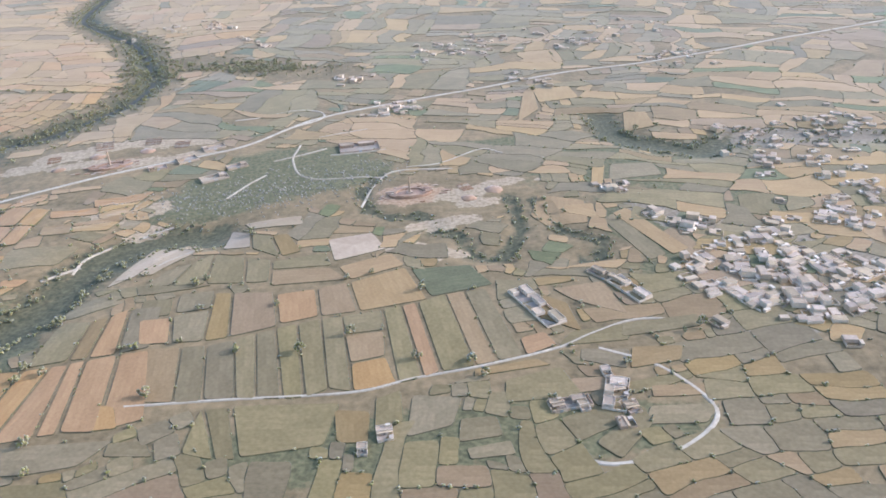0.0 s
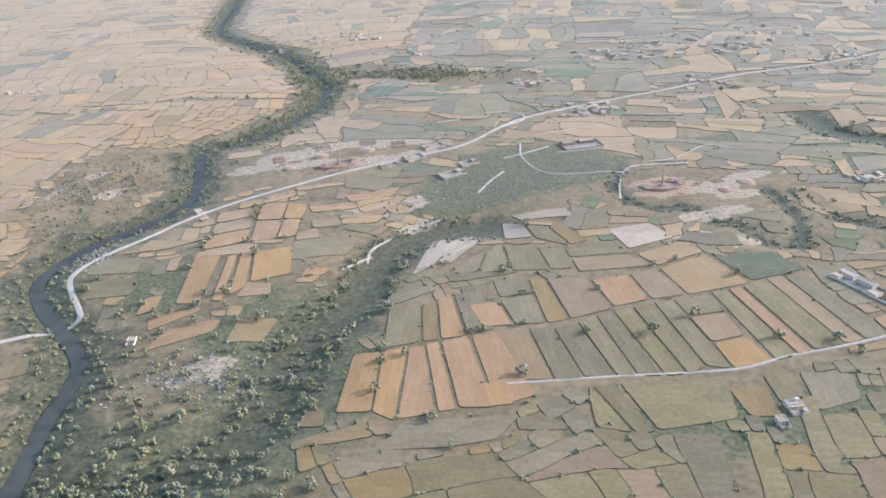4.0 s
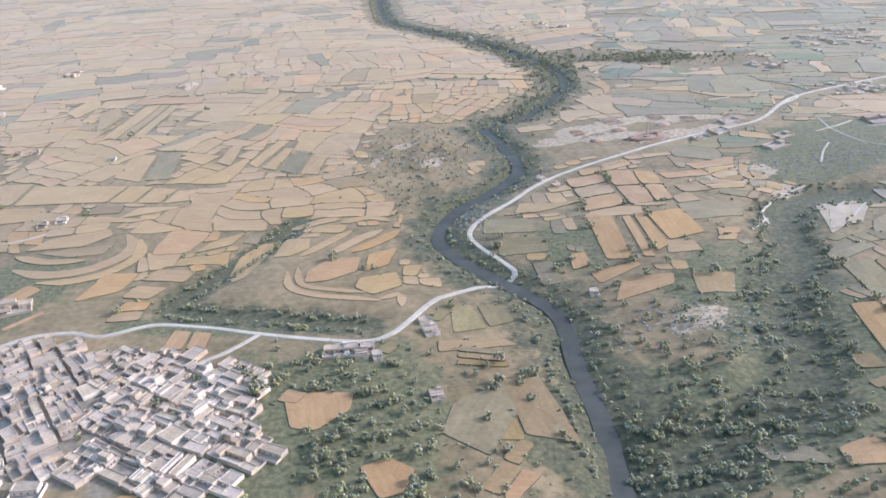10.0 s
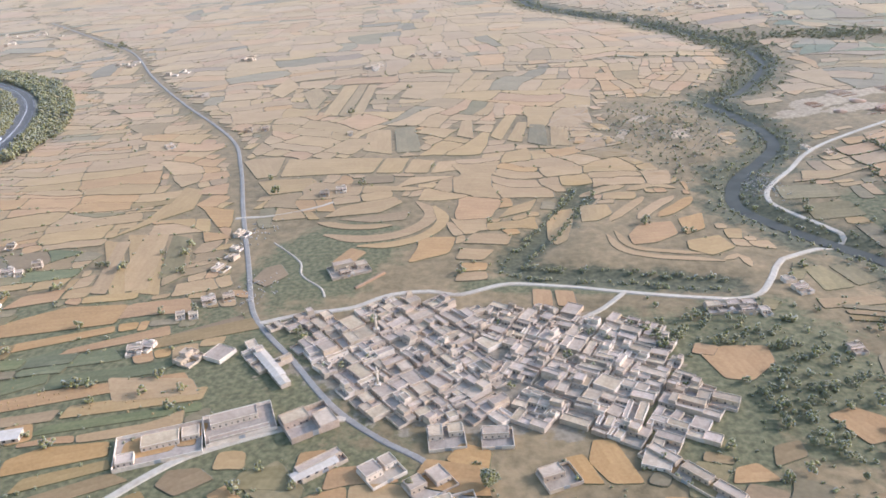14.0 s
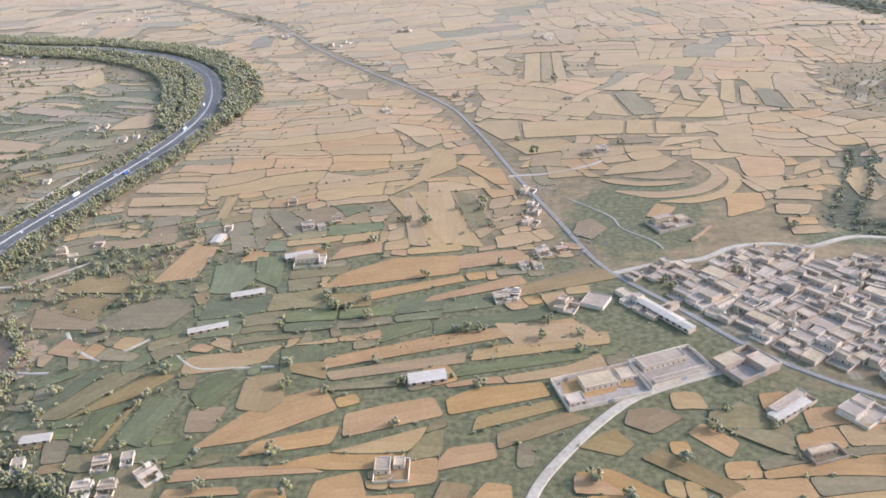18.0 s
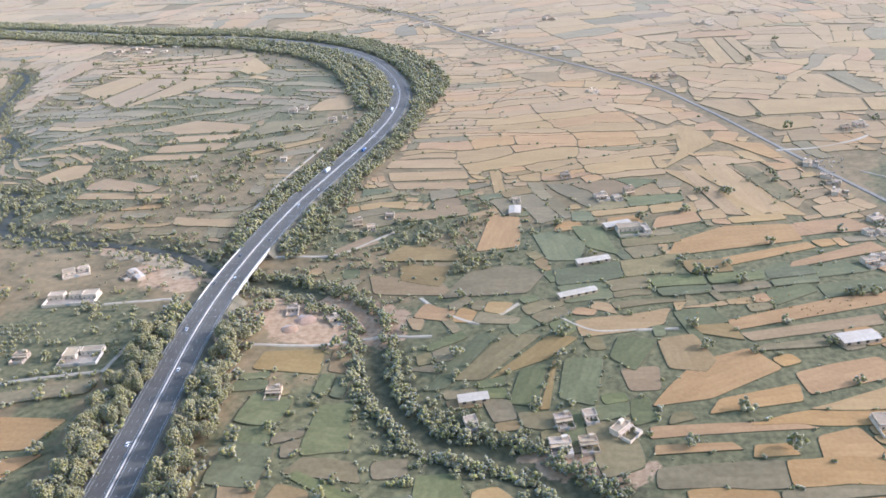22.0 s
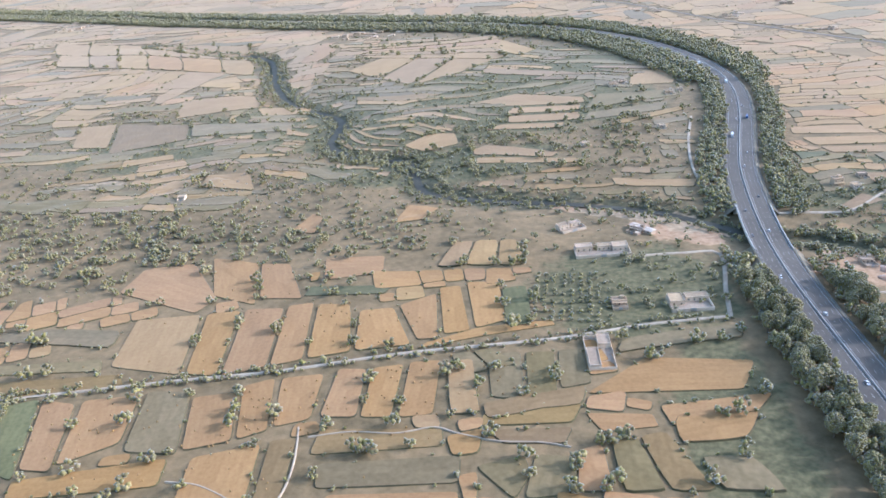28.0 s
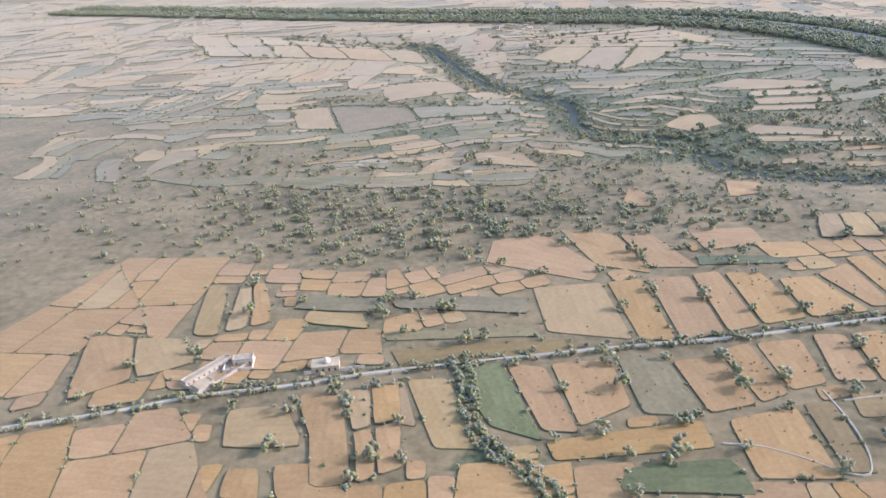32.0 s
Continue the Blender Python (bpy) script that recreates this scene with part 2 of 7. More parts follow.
def spline(pts, step):
    """Even samples along a smooth line through pts: places and headings."""
    p = np.array(pts, float)
    q = np.vstack([2 * p[0] - p[1], p, 2 * p[-1] - p[-2]])
    out = []
    for i in range(1, len(q) - 2):
        a, b, c, d = q[i - 1:i + 3]
        n = max(2, int(np.hypot(*(c - b)[:2]) / 4))
        for t in np.linspace(0, 1, n, endpoint=False):
            out.append(0.5 * (2 * b + (c - a) * t + (2 * a - 5 * b + 4 * c - d) * t * t + (3 * b - a - 3 * c + d) * t ** 3))
    out.append(p[-1])
    out = np.array(out)
    s = np.r_[0, np.cumsum(np.hypot(*np.diff(out[:, :2], axis=0).T))]
    at = np.linspace(0, s[-1], max(2, int(s[-1] / step) + 1))
    r = np.stack([np.interp(at, s, out[:, k]) for k in range(out.shape[1])], 1)
    d = np.gradient(r[:, :2], axis=0)
    return r, d / np.hypot(*d.T)[:, None], at


def far_from(x, y, line):
    """Distance of every place to a line."""
    best = np.full(np.shape(x), 1e9)
    for (ax, ay), (bx, by) in zip(line[:-1], line[1:]):
        dx, dy = bx - ax, by - ay
        t = np.clip(((x - ax) * dx + (y - ay) * dy) / max(dx * dx + dy * dy, 1e-9), 0, 1)
        best = np.minimum(best, np.hypot(x - ax - t * dx, y - ay - t * dy))
    return best


# ---- the plan: lines that shape the land ----
MOTORWAY = [(-1868, -320), (-1876, -80), (-1886, 60), (-1898, 140), (-1910, 235), (-1921, 330), (-1925, 395), (-1925, 450), (-1922, 520), (-1915, 600), (-1900, 690), (-1881, 800), (-1870, 900),
            (-1872, 1000), (-1890, 1095), (-1930, 1205), (-1985, 1310), (-2076, 1420), (-2218, 1525), (-2365, 1600), (-2578, 1665), (-2853, 1783), (-3165, 1909), (-3616, 2120), (-4300, 2420)]
RIVER = [(-640, -250), (-655, 100), (-663, 330), (-664, 393), (-668, 430), (-678, 500), (-683, 575), (-702, 613), (-735, 650), (-778, 700), (-806, 752), (-800, 800), (-782, 842), (-742, 897), (-709, 954), (-703, 1008),
         (-717, 1070), (-736, 1135), (-751, 1180), (-732, 1213), (-694, 1224), (-634, 1322), (-602, 1400), (-592, 1450), (-596, 1545), (-640, 1660), (-745, 1880), (-890, 2040), (-1010, 2226), (-1100, 2800)]
STREAM = [(-3100, 1560), (-2900, 1440), (-2721, 1345), (-2610, 1100), (-2529, 960), (-2427, 866), (-2404, 742), (-2346, 680), (-2285, 664), (-2247, 567), (-2182, 539), (-2095, 526), (-2015, 501), (-1967, 471), (-1928, 440),
          (-1867, 425), (-1800, 385), (-1775, 330), (-1765, 290), (-1740, 250), (-1715, 225), (-1668, 212), (-1630, 188), (-1560, 120), (-1500, 0), (-1480, -250)]
GULLY = [(-640, 380), (-570, 405), (-510, 440), (-482, 511), (-470, 605), (-431, 676), (-412, 776), (-366, 833), (-300, 850)]
LOOP_GULLY = [(-975, 795), (-1010, 705), (-1040, 640), (-1060, 598), (-1035, 582), (-1003, 576), (-955, 571), (-910, 560), (-865, 556)]
NORTH_GULLY = [(-100, 1010), (-122, 958), (-106, 902), (-73, 880), (-38, 884), (-24, 838), (8, 828), (20, 780), (55, 765), (80, 838), (74, 930)]
HOOK_DITCH = [(109, 924), (111, 868), (129, 829), (150, 815), (173, 800), (161, 764), (139, 760)]
SIDE_VALLEY = [(-617, 1605), (-539, 1676), (-430, 1622), (-313, 1549), (-222, 1555)]
TOWN_GULLY = [(243, 1233), (247, 1161), (273, 1124), (317, 1097), (359, 1075), (406, 1113), (471, 1133), (700, 1100)]
KILN_ROAD = [(-800, 610), (-770, 630), (-738, 648), (-722, 668), (-734, 692), (-760, 732), (-770, 762), (-758, 800), (-718, 855), (-684, 908), (-640, 952), (-554, 1008), (-489, 1052), (-431, 1084), (-364, 1116), (-311, 1152),
             (-226, 1262), (-97, 1340), (56, 1419), (225, 1505), (438, 1575), (747, 1728), (1018, 1861), (1500, 2100)]
VILLAGE_ROAD = [(-1285, 495), (-1248, 511), (-1207, 520), (-1174, 543), (-1137, 549), (-1108, 542), (-1063, 561), (-1011, 555), (-962, 541), (-914, 531), (-867, 525), (-842, 535), (-824, 564), (-812, 590), (-800, 610)]
MAIN_ROAD = [(-2500, 2330), (-2232, 2050), (-1993, 1790), (-1820, 1510), (-1660, 1275), (-1500, 1060), (-1440, 925), (-1380, 748), (-1330, 608), (-1300, 522), (-1275, 480), (-1240, 436), (-1205, 388), (-1180, 360), (-1150, 335), (-1110, 305), (-1070, 240), (-1040, 100)]
SOUTH_ROAD = [(-1364, 60), (-1360, 160), (-1355, 220), (-1330, 266), (-1296, 308), (-1271, 326), (-1219, 350), (-1180, 360)]
LANE = [(-2760, 78), (-2685, 103), (-2633, 125), (-2573, 140), (-2532, 154), (-2445, 177), (-2357, 198), (-2283, 213), (-2208, 235), (-2130, 252), (-2091, 261), (-2032, 280), (-1975, 292)]
FARM_TRACK = [(-284, 523), (-198, 530), (-92, 535), (-40, 551), (20, 566), (91, 591), (129, 615), (176, 637), (230, 632)]
BRIDGE_TRACK = [(-1918, 481), (-1888, 484), (-1851, 483), (-1830, 493), (-1794, 533)]
QUARRY_TRACK = [(-1882, 328), (-1870, 331), (-1839, 332), (-1810, 337), (-1780, 352), (-1754, 348), (-1733, 347)]
BRIDGE_Y = (398, 482)                # the span of the bridge along the motorway


# ---- the land ----
GX = np.r_[-16000, -9000, -6500, np.arange(-5200, 2400, 12.0), 3500, 7000, 14000]
GY = np.r_[-12000, -4000, -1200, np.arange(-360, 3100, 12.0), 4000, 7000, 16000]
XX, YY = np.meshgrid(GX, GY, indexing="ij")


def ripple(x, y, size, seed):
    r = np.random.RandomState(seed)
    out = np.zeros(np.shape(x))
    for k in range(7):
        a, p, f = r.uniform(0, 6.28), r.uniform(0, 6.28), r.uniform(0.7, 1.6) * 6.28 / size
        out = out + np.sin((x * math.cos(a) + y * math.sin(a)) * f + p + 1.3 * np.sin((x * math.sin(a) - y * math.cos(a)) * f * 0.6 + 2 * p))
    return out / 4.0


def land(x, y):
    z = 1.6 * ripple(x, y, 520, 3)
    dr = far_from(x, y, RIVER)
    z = z - 9.0 * np.exp(-(dr / 120) ** 2) - 5.0 * np.exp(-(dr / 17) ** 4)
    ds = far_from(x, y, STREAM)
    z = z - 5.0 * np.exp(-(ds / 60) ** 2) - 3.0 * np.exp(-(ds / 12) ** 4)
    for line, deep, wide in ((GULLY, 9, 42), (NORTH_GULLY, 3.5, 11), (HOOK_DITCH, 3, 9), (LOOP_GULLY, 4, 20), (TOWN_GULLY, 5, 34)):
        z = z - deep * np.exp(-(far_from(x, y, line) / wide) ** 2)
    # broken ground beside the river and the gullies
    rough = 1.9 * np.exp(-((x + 850) / 110) ** 2 - ((y - 1030) / 140) ** 2) + np.exp(-((x + 560) / 120) ** 2 - ((y - 480) / 120) ** 2) + 0.8 * np.exp(-((x + 420) / 120) ** 2 - ((y - 900) / 70) ** 2)
    rough = rough + 0.5 * np.exp(-((x + 2500) / 330) ** 2 - ((y - 560) / 200) ** 2)
    z = z + rough * (4.0 * np.abs(ripple(x, y, 75, 8)) + 1.2 * ripple(x, y, 36, 5) - 2.0)
    return z


ZZ = land(XX, YY)


def between(grid, x, y):
    """The value of a grid laid over the inner land at any place."""
    a, b = (np.asarray(x) + 5200) / 12.0, (np.asarray(y) + 360) / 12.0
    i, j = np.clip(a.astype(int), 0, 630), np.clip(b.astype(int), 0, 285)
    u, v = a - i, b - j
    return (grid[i, j] * (1 - u) + grid[i + 1, j] * u) * (1 - v) + (grid[i, j + 1] * (1 - u) + grid[i + 1, j + 1] * u) * v


INNER = ZZ[3:, 3:]


def height(x, y):
    return between(INNER, x, y)


def hz(x, y):
    a, b = (x + 5200) / 12.0, (y + 360) / 12.0
    i, j = min(max(int(a), 0), 630), min(max(int(b), 0), 285)
    u, v = a - i, b - j
    return float((INNER[i, j] * (1 - u) + INNER[i + 1, j] * u) * (1 - v) + (INNER[i, j + 1] * (1 - u) + INNER[i + 1, j + 1] * u) * v)


BEND = [ripple(XX[3:, 3:], YY[3:, 3:], 190, 21 + k) + 0.3 * ripple(XX[3:, 3:], YY[3:, 3:], 60, 23 + k) for k in (0, 1)]


def warp(x, y, amp):
    """Bends the borders of neighbouring fields alike."""
    return x + amp * between(BEND[0], x, y), y + amp * between(BEND[1], x, y)


nx, ny = len(GX), len(GY)
idx = np.arange(nx * ny).reshape(nx, ny)
quads = np.stack([idx[:-1, :-1], idx[1:, :-1], idx[1:, 1:], idx[:-1, 1:]], -1).reshape(-1, 4)
ground_mesh = bpy.data.meshes.new("ground")
ground_mesh.from_pydata(np.stack([XX, YY, ZZ], -1).reshape(-1, 3), [], quads)
ground_mesh.polygons.foreach_set("use_smooth", [True] * len(quads))


def spots(x, y, places):
    """How far each place lies inside the given ovals (x, y, half length, half width, turn): 1 in the middle, 0 outside."""
    best = np.zeros(np.shape(x))
    for cx, cy, rx, ry, turn in places:
        a = radians(turn)
        u, v = ((x - cx) * math.cos(a) + (y - cy) * math.sin(a)) / rx, ((y - cy) * math.cos(a) - (x - cx) * math.sin(a)) / ry
        best = np.maximum(best, np.clip(1.6 * (1.35 - np.hypot(u, v)), 0, 1))
    return best


SANDS = ((-905, 1000, 22, 8, 70), (-870, 1070, 24, 8, 40), (15, 946, 42, 18, 20), (64, 975, 34, 13, 25), (31, 914, 30, 12, 10), (-25, 855, 34, 14, 10), (10, 868, 26, 10, 0), (-50, 797, 40, 12, -10), (-12, 780, 30, 12, 10), (132, 983, 24, 8, -10), (-590, 1130, 56, 24, 15), (-520, 1168, 62, 18, 12), (-430, 1172, 70, 18, 5), (-545, 1090, 50, 16, 12), (-468, 1095, 52, 18, 8), (-640, 1085, 40, 18, 10),
         (-400, 1110, 40, 18, 30), (-2025, 490, 60, 14, -15), (-1990, 462, 28, 14, -40), (-420, 910, 60, 26, 25), (-380, 860, 30, 16, 30), (-560, 560, 30, 20, 30), (-2560, 620, 24, 12, 10), (-825, 1000, 34, 12, 60), (-2660, 590, 40, 14, 20))
MEADOWS = ((-2300, 880, 330, 170, 10), (-2600, 760, 200, 120, 10), (-2200, 1150, 200, 150, 0), (-230, 1010, 150, 70, 10), (-320, 940, 110, 50, 20), (-250, 1070, 140, 50, 10), (300, 1000, 200, 60, 0), (150, 1110, 150, 50, 0), (270, 820, 130, 60, -35), (420, 900, 150, 90, 0), (-20, 470, 240, 40, 5), (-1250, 620, 70, 95, -20), (-930, 400, 60, 110, 10), (-850, 420, 70, 110, 5), (-1000, 560, 110, 24, -3), (-660, 720, 50, 60, 20), (-1800, 560, 90, 60, 30),
           (-1700, 340, 110, 90, 30), (-1640, 470, 90, 70, 30), (-2040, 335, 80, 75, 5), (-1990, 170, 34, 110, 5), (-1740, 190, 120, 70, 0), (-1600, 330, 110, 80, 0), (-2430, 62, 34, 22, -30), (-2580, 190, 60, 26, 14), (-520, 620, 60, 60, 20), (300, 1060, 180, 40, 5), (-2250, 640, 160, 60, 10),
           (-1740, 250, 130, 60, 10), (-600, 420, 150, 80, 0), (-480, 560, 80, 150, 10), (330, 760, 150, 100, 40), (-1500, 480, 130, 40, 10), (-1420, 400, 100, 60, 10), (-1480, 330, 330, 210, 8), (-1270, 400, 60, 50, 20), (-1230, 290, 120, 60, 0))
YARDS = ((-1082, 425, 140, 85, -8), (350, 720, 130, 90, 40), (560, 1150, 150, 70, 10), (280, 860, 90, 40, -40))
CLAYS = ((-58, 945, 46, 30, 12), (-1826, 372, 72, 38, -10), (-2060, 505, 50, 12, -14), (-1998, 448, 44, 20, -30), (-1625, 208, 40, 12, -10))
for name, places in (("sand", SANDS), ("green", MEADOWS), ("clay", CLAYS), ("yard", YARDS)):
    lay = ground_mesh.attributes.new(name, "FLOAT", "POINT")
    lay.data.foreach_set("value", spots(XX, YY, places).reshape(-1).astype(np.float32))
lay = ground_mesh.attributes.new("damp", "FLOAT", "POINT")
wet = np.exp(-(far_from(XX, YY, RIVER) / np.where(YY > 1180, 40, 56)) ** 2) + np.exp(-(far_from(XX, YY, STREAM) / 28) ** 2) + np.exp(-(far_from(XX, YY, GULLY) / 45) ** 2) + np.exp(-(far_from(XX, YY, LOOP_GULLY) / 26) ** 2) + np.exp(-(far_from(XX, YY, NORTH_GULLY) / 12) ** 2) + np.exp(-(far_from(XX, YY, HOOK_DITCH) / 11) ** 2) + np.exp(-(far_from(XX, YY, TOWN_GULLY) / 40) ** 2)
lay.data.foreach_set("value", np.clip(wet, 0, 1).reshape(-1).astype(np.float32))


def ground_cover(m):
    """Lays meadow, damp scrub, clay and sand over the dry ground, with ragged edges."""
    nt = m.node_tree
    N, L = nt.nodes, nt.links
    b = N["Principled BSDF"]
    colour = b.inputs["Base Color"].links[0].from_socket
    tc, ragged = N.new("ShaderNodeTexCoord"), N.new("ShaderNodeTexNoise")
    ragged.inputs["Scale"].default_value, ragged.inputs["Detail"].default_value, ragged.inputs["Roughness"].default_value = 0.035, 7, 0.7
    speckle = N.new("ShaderNodeTexNoise")
    speckle.inputs["Scale"].default_value, speckle.inputs["Detail"].default_value = 0.22, 5
    for n in (ragged, speckle):
        L.new(tc.outputs["Object"], n.inputs["Vector"])
    wild = N.new("ShaderNodeMath")
    wild.operation = "MULTIPLY_ADD"
    wild.inputs[1].default_value, wild.inputs[2].default_value = 2.4, -0.7
    L.new(ragged.outputs[0], wild.inputs[0])
    for name, low, high in (("green", (0.092, 0.084, 0.034), (0.195, 0.165, 0.072)), ("damp", (0.06, 0.056, 0.025), (0.14, 0.12, 0.056)), ("yard", (0.20, 0.152, 0.088), (0.30, 0.235, 0.15)), ("clay", (0.29, 0.182, 0.092), (0.45, 0.305, 0.172)), ("sand", (0.27, 0.195, 0.105), (0.47, 0.355, 0.215))):
        at, ramp, sub, edge, mix = N.new("ShaderNodeAttribute"), N.new("ShaderNodeValToRGB"), N.new("ShaderNodeMath"), N.new("ShaderNodeMapRange"), N.new("ShaderNodeMix")
        at.attribute_name = name
        e = ramp.color_ramp.elements
        e[0].position, e[0].color, e[1].position, e[1].color = 0.35, (*low, 1), 0.7, (*high, 1)
        L.new(speckle.outputs[0], ramp.inputs[0])
        sub.operation = "SUBTRACT"
        L.new(at.outputs["Fac"], sub.inputs[0])
        L.new(wild.outputs[0], sub.inputs[1])
        L.new(sub.outputs[0], edge.inputs[0])
        edge.inputs[1].default_value, edge.inputs[2].default_value = (-0.12, 0.25) if name in ("green", "damp") else (-0.04, 0.06)
        mix.data_type = "RGBA"
        L.new(edge.outputs[0], mix.inputs[0])
        L.new(colour, mix.inputs[6])
        L.new(ramp.outputs[0], mix.inputs[7])
        colour = mix.outputs[2]
    L.new(colour, b.inputs["Base Color"])


M["ground"] = material("dry_ground", (0.120, 0.088, 0.037), (0.295, 0.205, 0.095), 0.11, 0.012, sheen=0.10, bump=0.6)
ground_cover(M["ground"])
ground = tagged(new("ground", ground_mesh), "dry scrub land cut by gullies and river banks", "ground", kind="structure")
ground_mesh.materials.append(M["ground"])

# ---- what is taken up, on a 4 m raster: 0 free, 1 field, 2 road or water, 3 built on, 4 wood ----
RX, RY, RS = -5000, -300, 4.0
taken = np.zeros((1800, 850), np.uint8)
CX, CY = np.meshgrid(RX + RS * (np.arange(1800) + 0.5), RY + RS * (np.arange(850) + 0.5), indexing="ij")


def take(poly, what):
    p = np.array(poly, float)
    i0, j0 = np.maximum(((p.min(0) - (RX, RY)) / RS).astype(int), 0)
    i1, j1 = ((p.max(0) - (RX, RY)) / RS).astype(int) + 1
    x, y = CX[i0:i1, j0:j1], CY[i0:i1, j0:j1]
    inside = np.zeros(x.shape, bool)
    for (ax, ay), (bx, by) in zip(p, np.roll(p, -1, 0)):
        if ay != by:
            inside ^= ((ay > y) != (by > y)) & (x < (bx - ax) * (y - ay) / (by - ay) + ax)
    taken[i0:i1, j0:j1][inside] = what


def take_line(line, reach, what):
    p = np.array(line, float)
    i0, j0 = np.maximum(((p.min(0) - (RX + reach, RY + reach)) / RS).astype(int), 0)
    i1, j1 = ((p.max(0) - (RX - reach, RY - reach)) / RS).astype(int) + 1
    near = far_from(CX[i0:i1, j0:j1], CY[i0:i1, j0:j1], line) < reach
    taken[i0:i1, j0:j1][near] = what


def taken_at(x, y):
    i = np.clip(((np.asarray(x) - RX) / RS).astype(int), 0, 1799)
    j = np.clip(((np.asarray(y) - RY) / RS).astype(int), 0, 849)
    return taken[i, j]


for line, reach in ((MOTORWAY, 48), (RIVER, 45), (STREAM, 22), (GULLY, 35), (NORTH_GULLY, 11), (HOOK_DITCH, 10), (LOOP_GULLY, 14), (TOWN_GULLY, 26), (KILN_ROAD, 9), (VILLAGE_ROAD, 9), (MAIN_ROAD, 11), (SOUTH_ROAD, 9), (LANE, 6), (FARM_TRACK, 5), (BRIDGE_TRACK, 5), (QUARRY_TRACK, 5)):
    take_line(line, reach, 2)
VILLAGE = [(-1290, 487), (-1206, 512), (-1135, 535), (-1033, 535), (-962, 520), (-915, 480), (-893, 392), (-900, 330), (-987, 322), (-1032, 290), (-1089, 318), (-1131, 312), (-1230, 340), (-1285, 370), (-1320, 440)]
TOWN = [(120, 735), (190, 900), (300, 920), (400, 1080), (520, 1280), (760, 1260), (620, 800), (440, 620), (322, 625), (255, 620), (205, 650)]
take(VILLAGE, 3)
GREEN = [(-1330, 600), (-1290, 520), (-1200, 535), (-1170, 600), (-1230, 680), (-1330, 720)]
KILN = [(-140, 900), (-110, 1000), (-20, 1010), (120, 985), (110, 900), (0, 850), (-60, 850)]
KILN_SOUTH = [(-705, 1080), (-610, 1180), (-390, 1190), (-330, 1130), (-400, 1080), (-564, 1020), (-640, 1000)]
WOODS = [[(-660, 370), (-645, 430), (-600, 470), (-470, 450), (-400, 380), (-430, 330), (-600, 330)], [(-700, 640), (-640, 700), (-560, 640), (-470, 700), (-420, 600), (-440, 480), (-620, 480), (-660, 560)],
         [(-2700, 330), (-2560, 310), (-2380, 330), (-2380, 430), (-2450, 480), (-2600, 500), (-2750, 450)], [(-2460, 700), (-2250, 760), (-2120, 900), (-2000, 880), (-1990, 620), (-2200, 590)],
         [(-1010, 470), (-900, 500), (-820, 470), (-760, 330), (-860, 280), (-890, 420)], [(-1870, 520), (-1760, 560), (-1640, 540), (-1700, 420), (-1880, 480)]]
take_line([q for q in RIVER if q[1] > 1170], 50, 4)
take_line(SIDE_VALLEY, 45, 4)
BLUFFS = [(-890, 890), (-910, 1000), (-920, 1110), (-900, 1200), (-780, 1190), (-770, 1050), (-800, 880), (-850, 840)]
take(BLUFFS, 4)
STONY = [(-288, 1117), (-169, 1148), (-83, 1049), (-130, 941), (-248, 884), (-382, 887), (-391, 987), (-328, 1035)]
CLAY_PIT = [(-1890, 345), (-1780, 358), (-1750, 385), (-1800, 412), (-1885, 408)]
for region in (GREEN, KILN, KILN_SOUTH, STONY, CLAY_PIT):
    take(region, 3)
for region in WOODS:
    take(region, 4)
ORCHARD = [(-2132, 276), (-1974, 305), (-1967, 400), (-2050, 395), (-2118, 354)]
VERGE = [(-2004, 100), (-1998, 200), (-1990, 262), (-1960, 262), (-1940, 100)]
for region in (ORCHARD, VERGE):
    take(region, 4)
hedges = []                          # places for bushes: x, y, size


# ---- roads and water ----
def ribbon(name, line, profile, mat, lift=0.2, step=8.0, deck=None, parent=None):
    """A strip along a line; profile: offsets to the right with their heights."""
    r, d, at = spline(line, step)
    verts, faces, k = [], [], len(profile)
    for (x, y), (dx, dy), s in zip(r, d, at):
        base = deck(x, y) if deck else None
        for off, dz in profile:
            px, py = x + dy * off, y - dx * off
            verts.append((px, py, (hz(px, py) + lift if base is None else base) + dz))
    for i in range(len(r) - 1):
        for j in range(k - 1):
            a = i * k + j
            faces.append((a, a + 1, a + k + 1, a + k))
    ob = new(name, mesh_of(name, verts, faces, mat, False))
    if parent:
        ob.parent = parent
    return ob


def road(name, line, wide, mat, label, step=8.0):
    h = wide / 2
    return tagged(ribbon(name, line, [(-h - 0.8, -0.8), (-h, 0), (0, 0.08), (h, 0), (h + 0.8, -0.8)], mat, 0.65, step), label, "road", kind="structure")


road("road_main", MAIN_ROAD, 4.2, "old_asphalt", "narrow asphalt road between fields and houses")
road("road_village", VILLAGE_ROAD, 5.0, "dirt_road", "pale dusty village road along the fields")
road("road_kiln", KILN_ROAD, 5.0, "dirt_road", "pale dusty road bending along the river")
road("road_south", SOUTH_ROAD, 6.0, "dirt_road", "pale worn road leaving the village")
road("lane", LANE, 2.0, "dirt_road", "narrow pale lane between stubble fields", 5.0)
road("kiln_loop", [(-364, 1270), (-324, 1282), (-270, 1314), (-224, 1301), (-217, 1264), (-259, 1222)], 2.6, "dirt_road", "pale looping track above the kiln road")
road("meadow_track", [(-232, 1139), (-232, 1070), (-196, 1005), (-90, 1010)], 1.8, "dirt_road", "faint track over a stony meadow")
road("farm_track", FARM_TRACK, 2.0, "dirt_road", "thin dirt track along the field strips")
road("bridge_track", BRIDGE_TRACK, 2.2, "dirt_road", "dirt track beneath the motorway bridge")
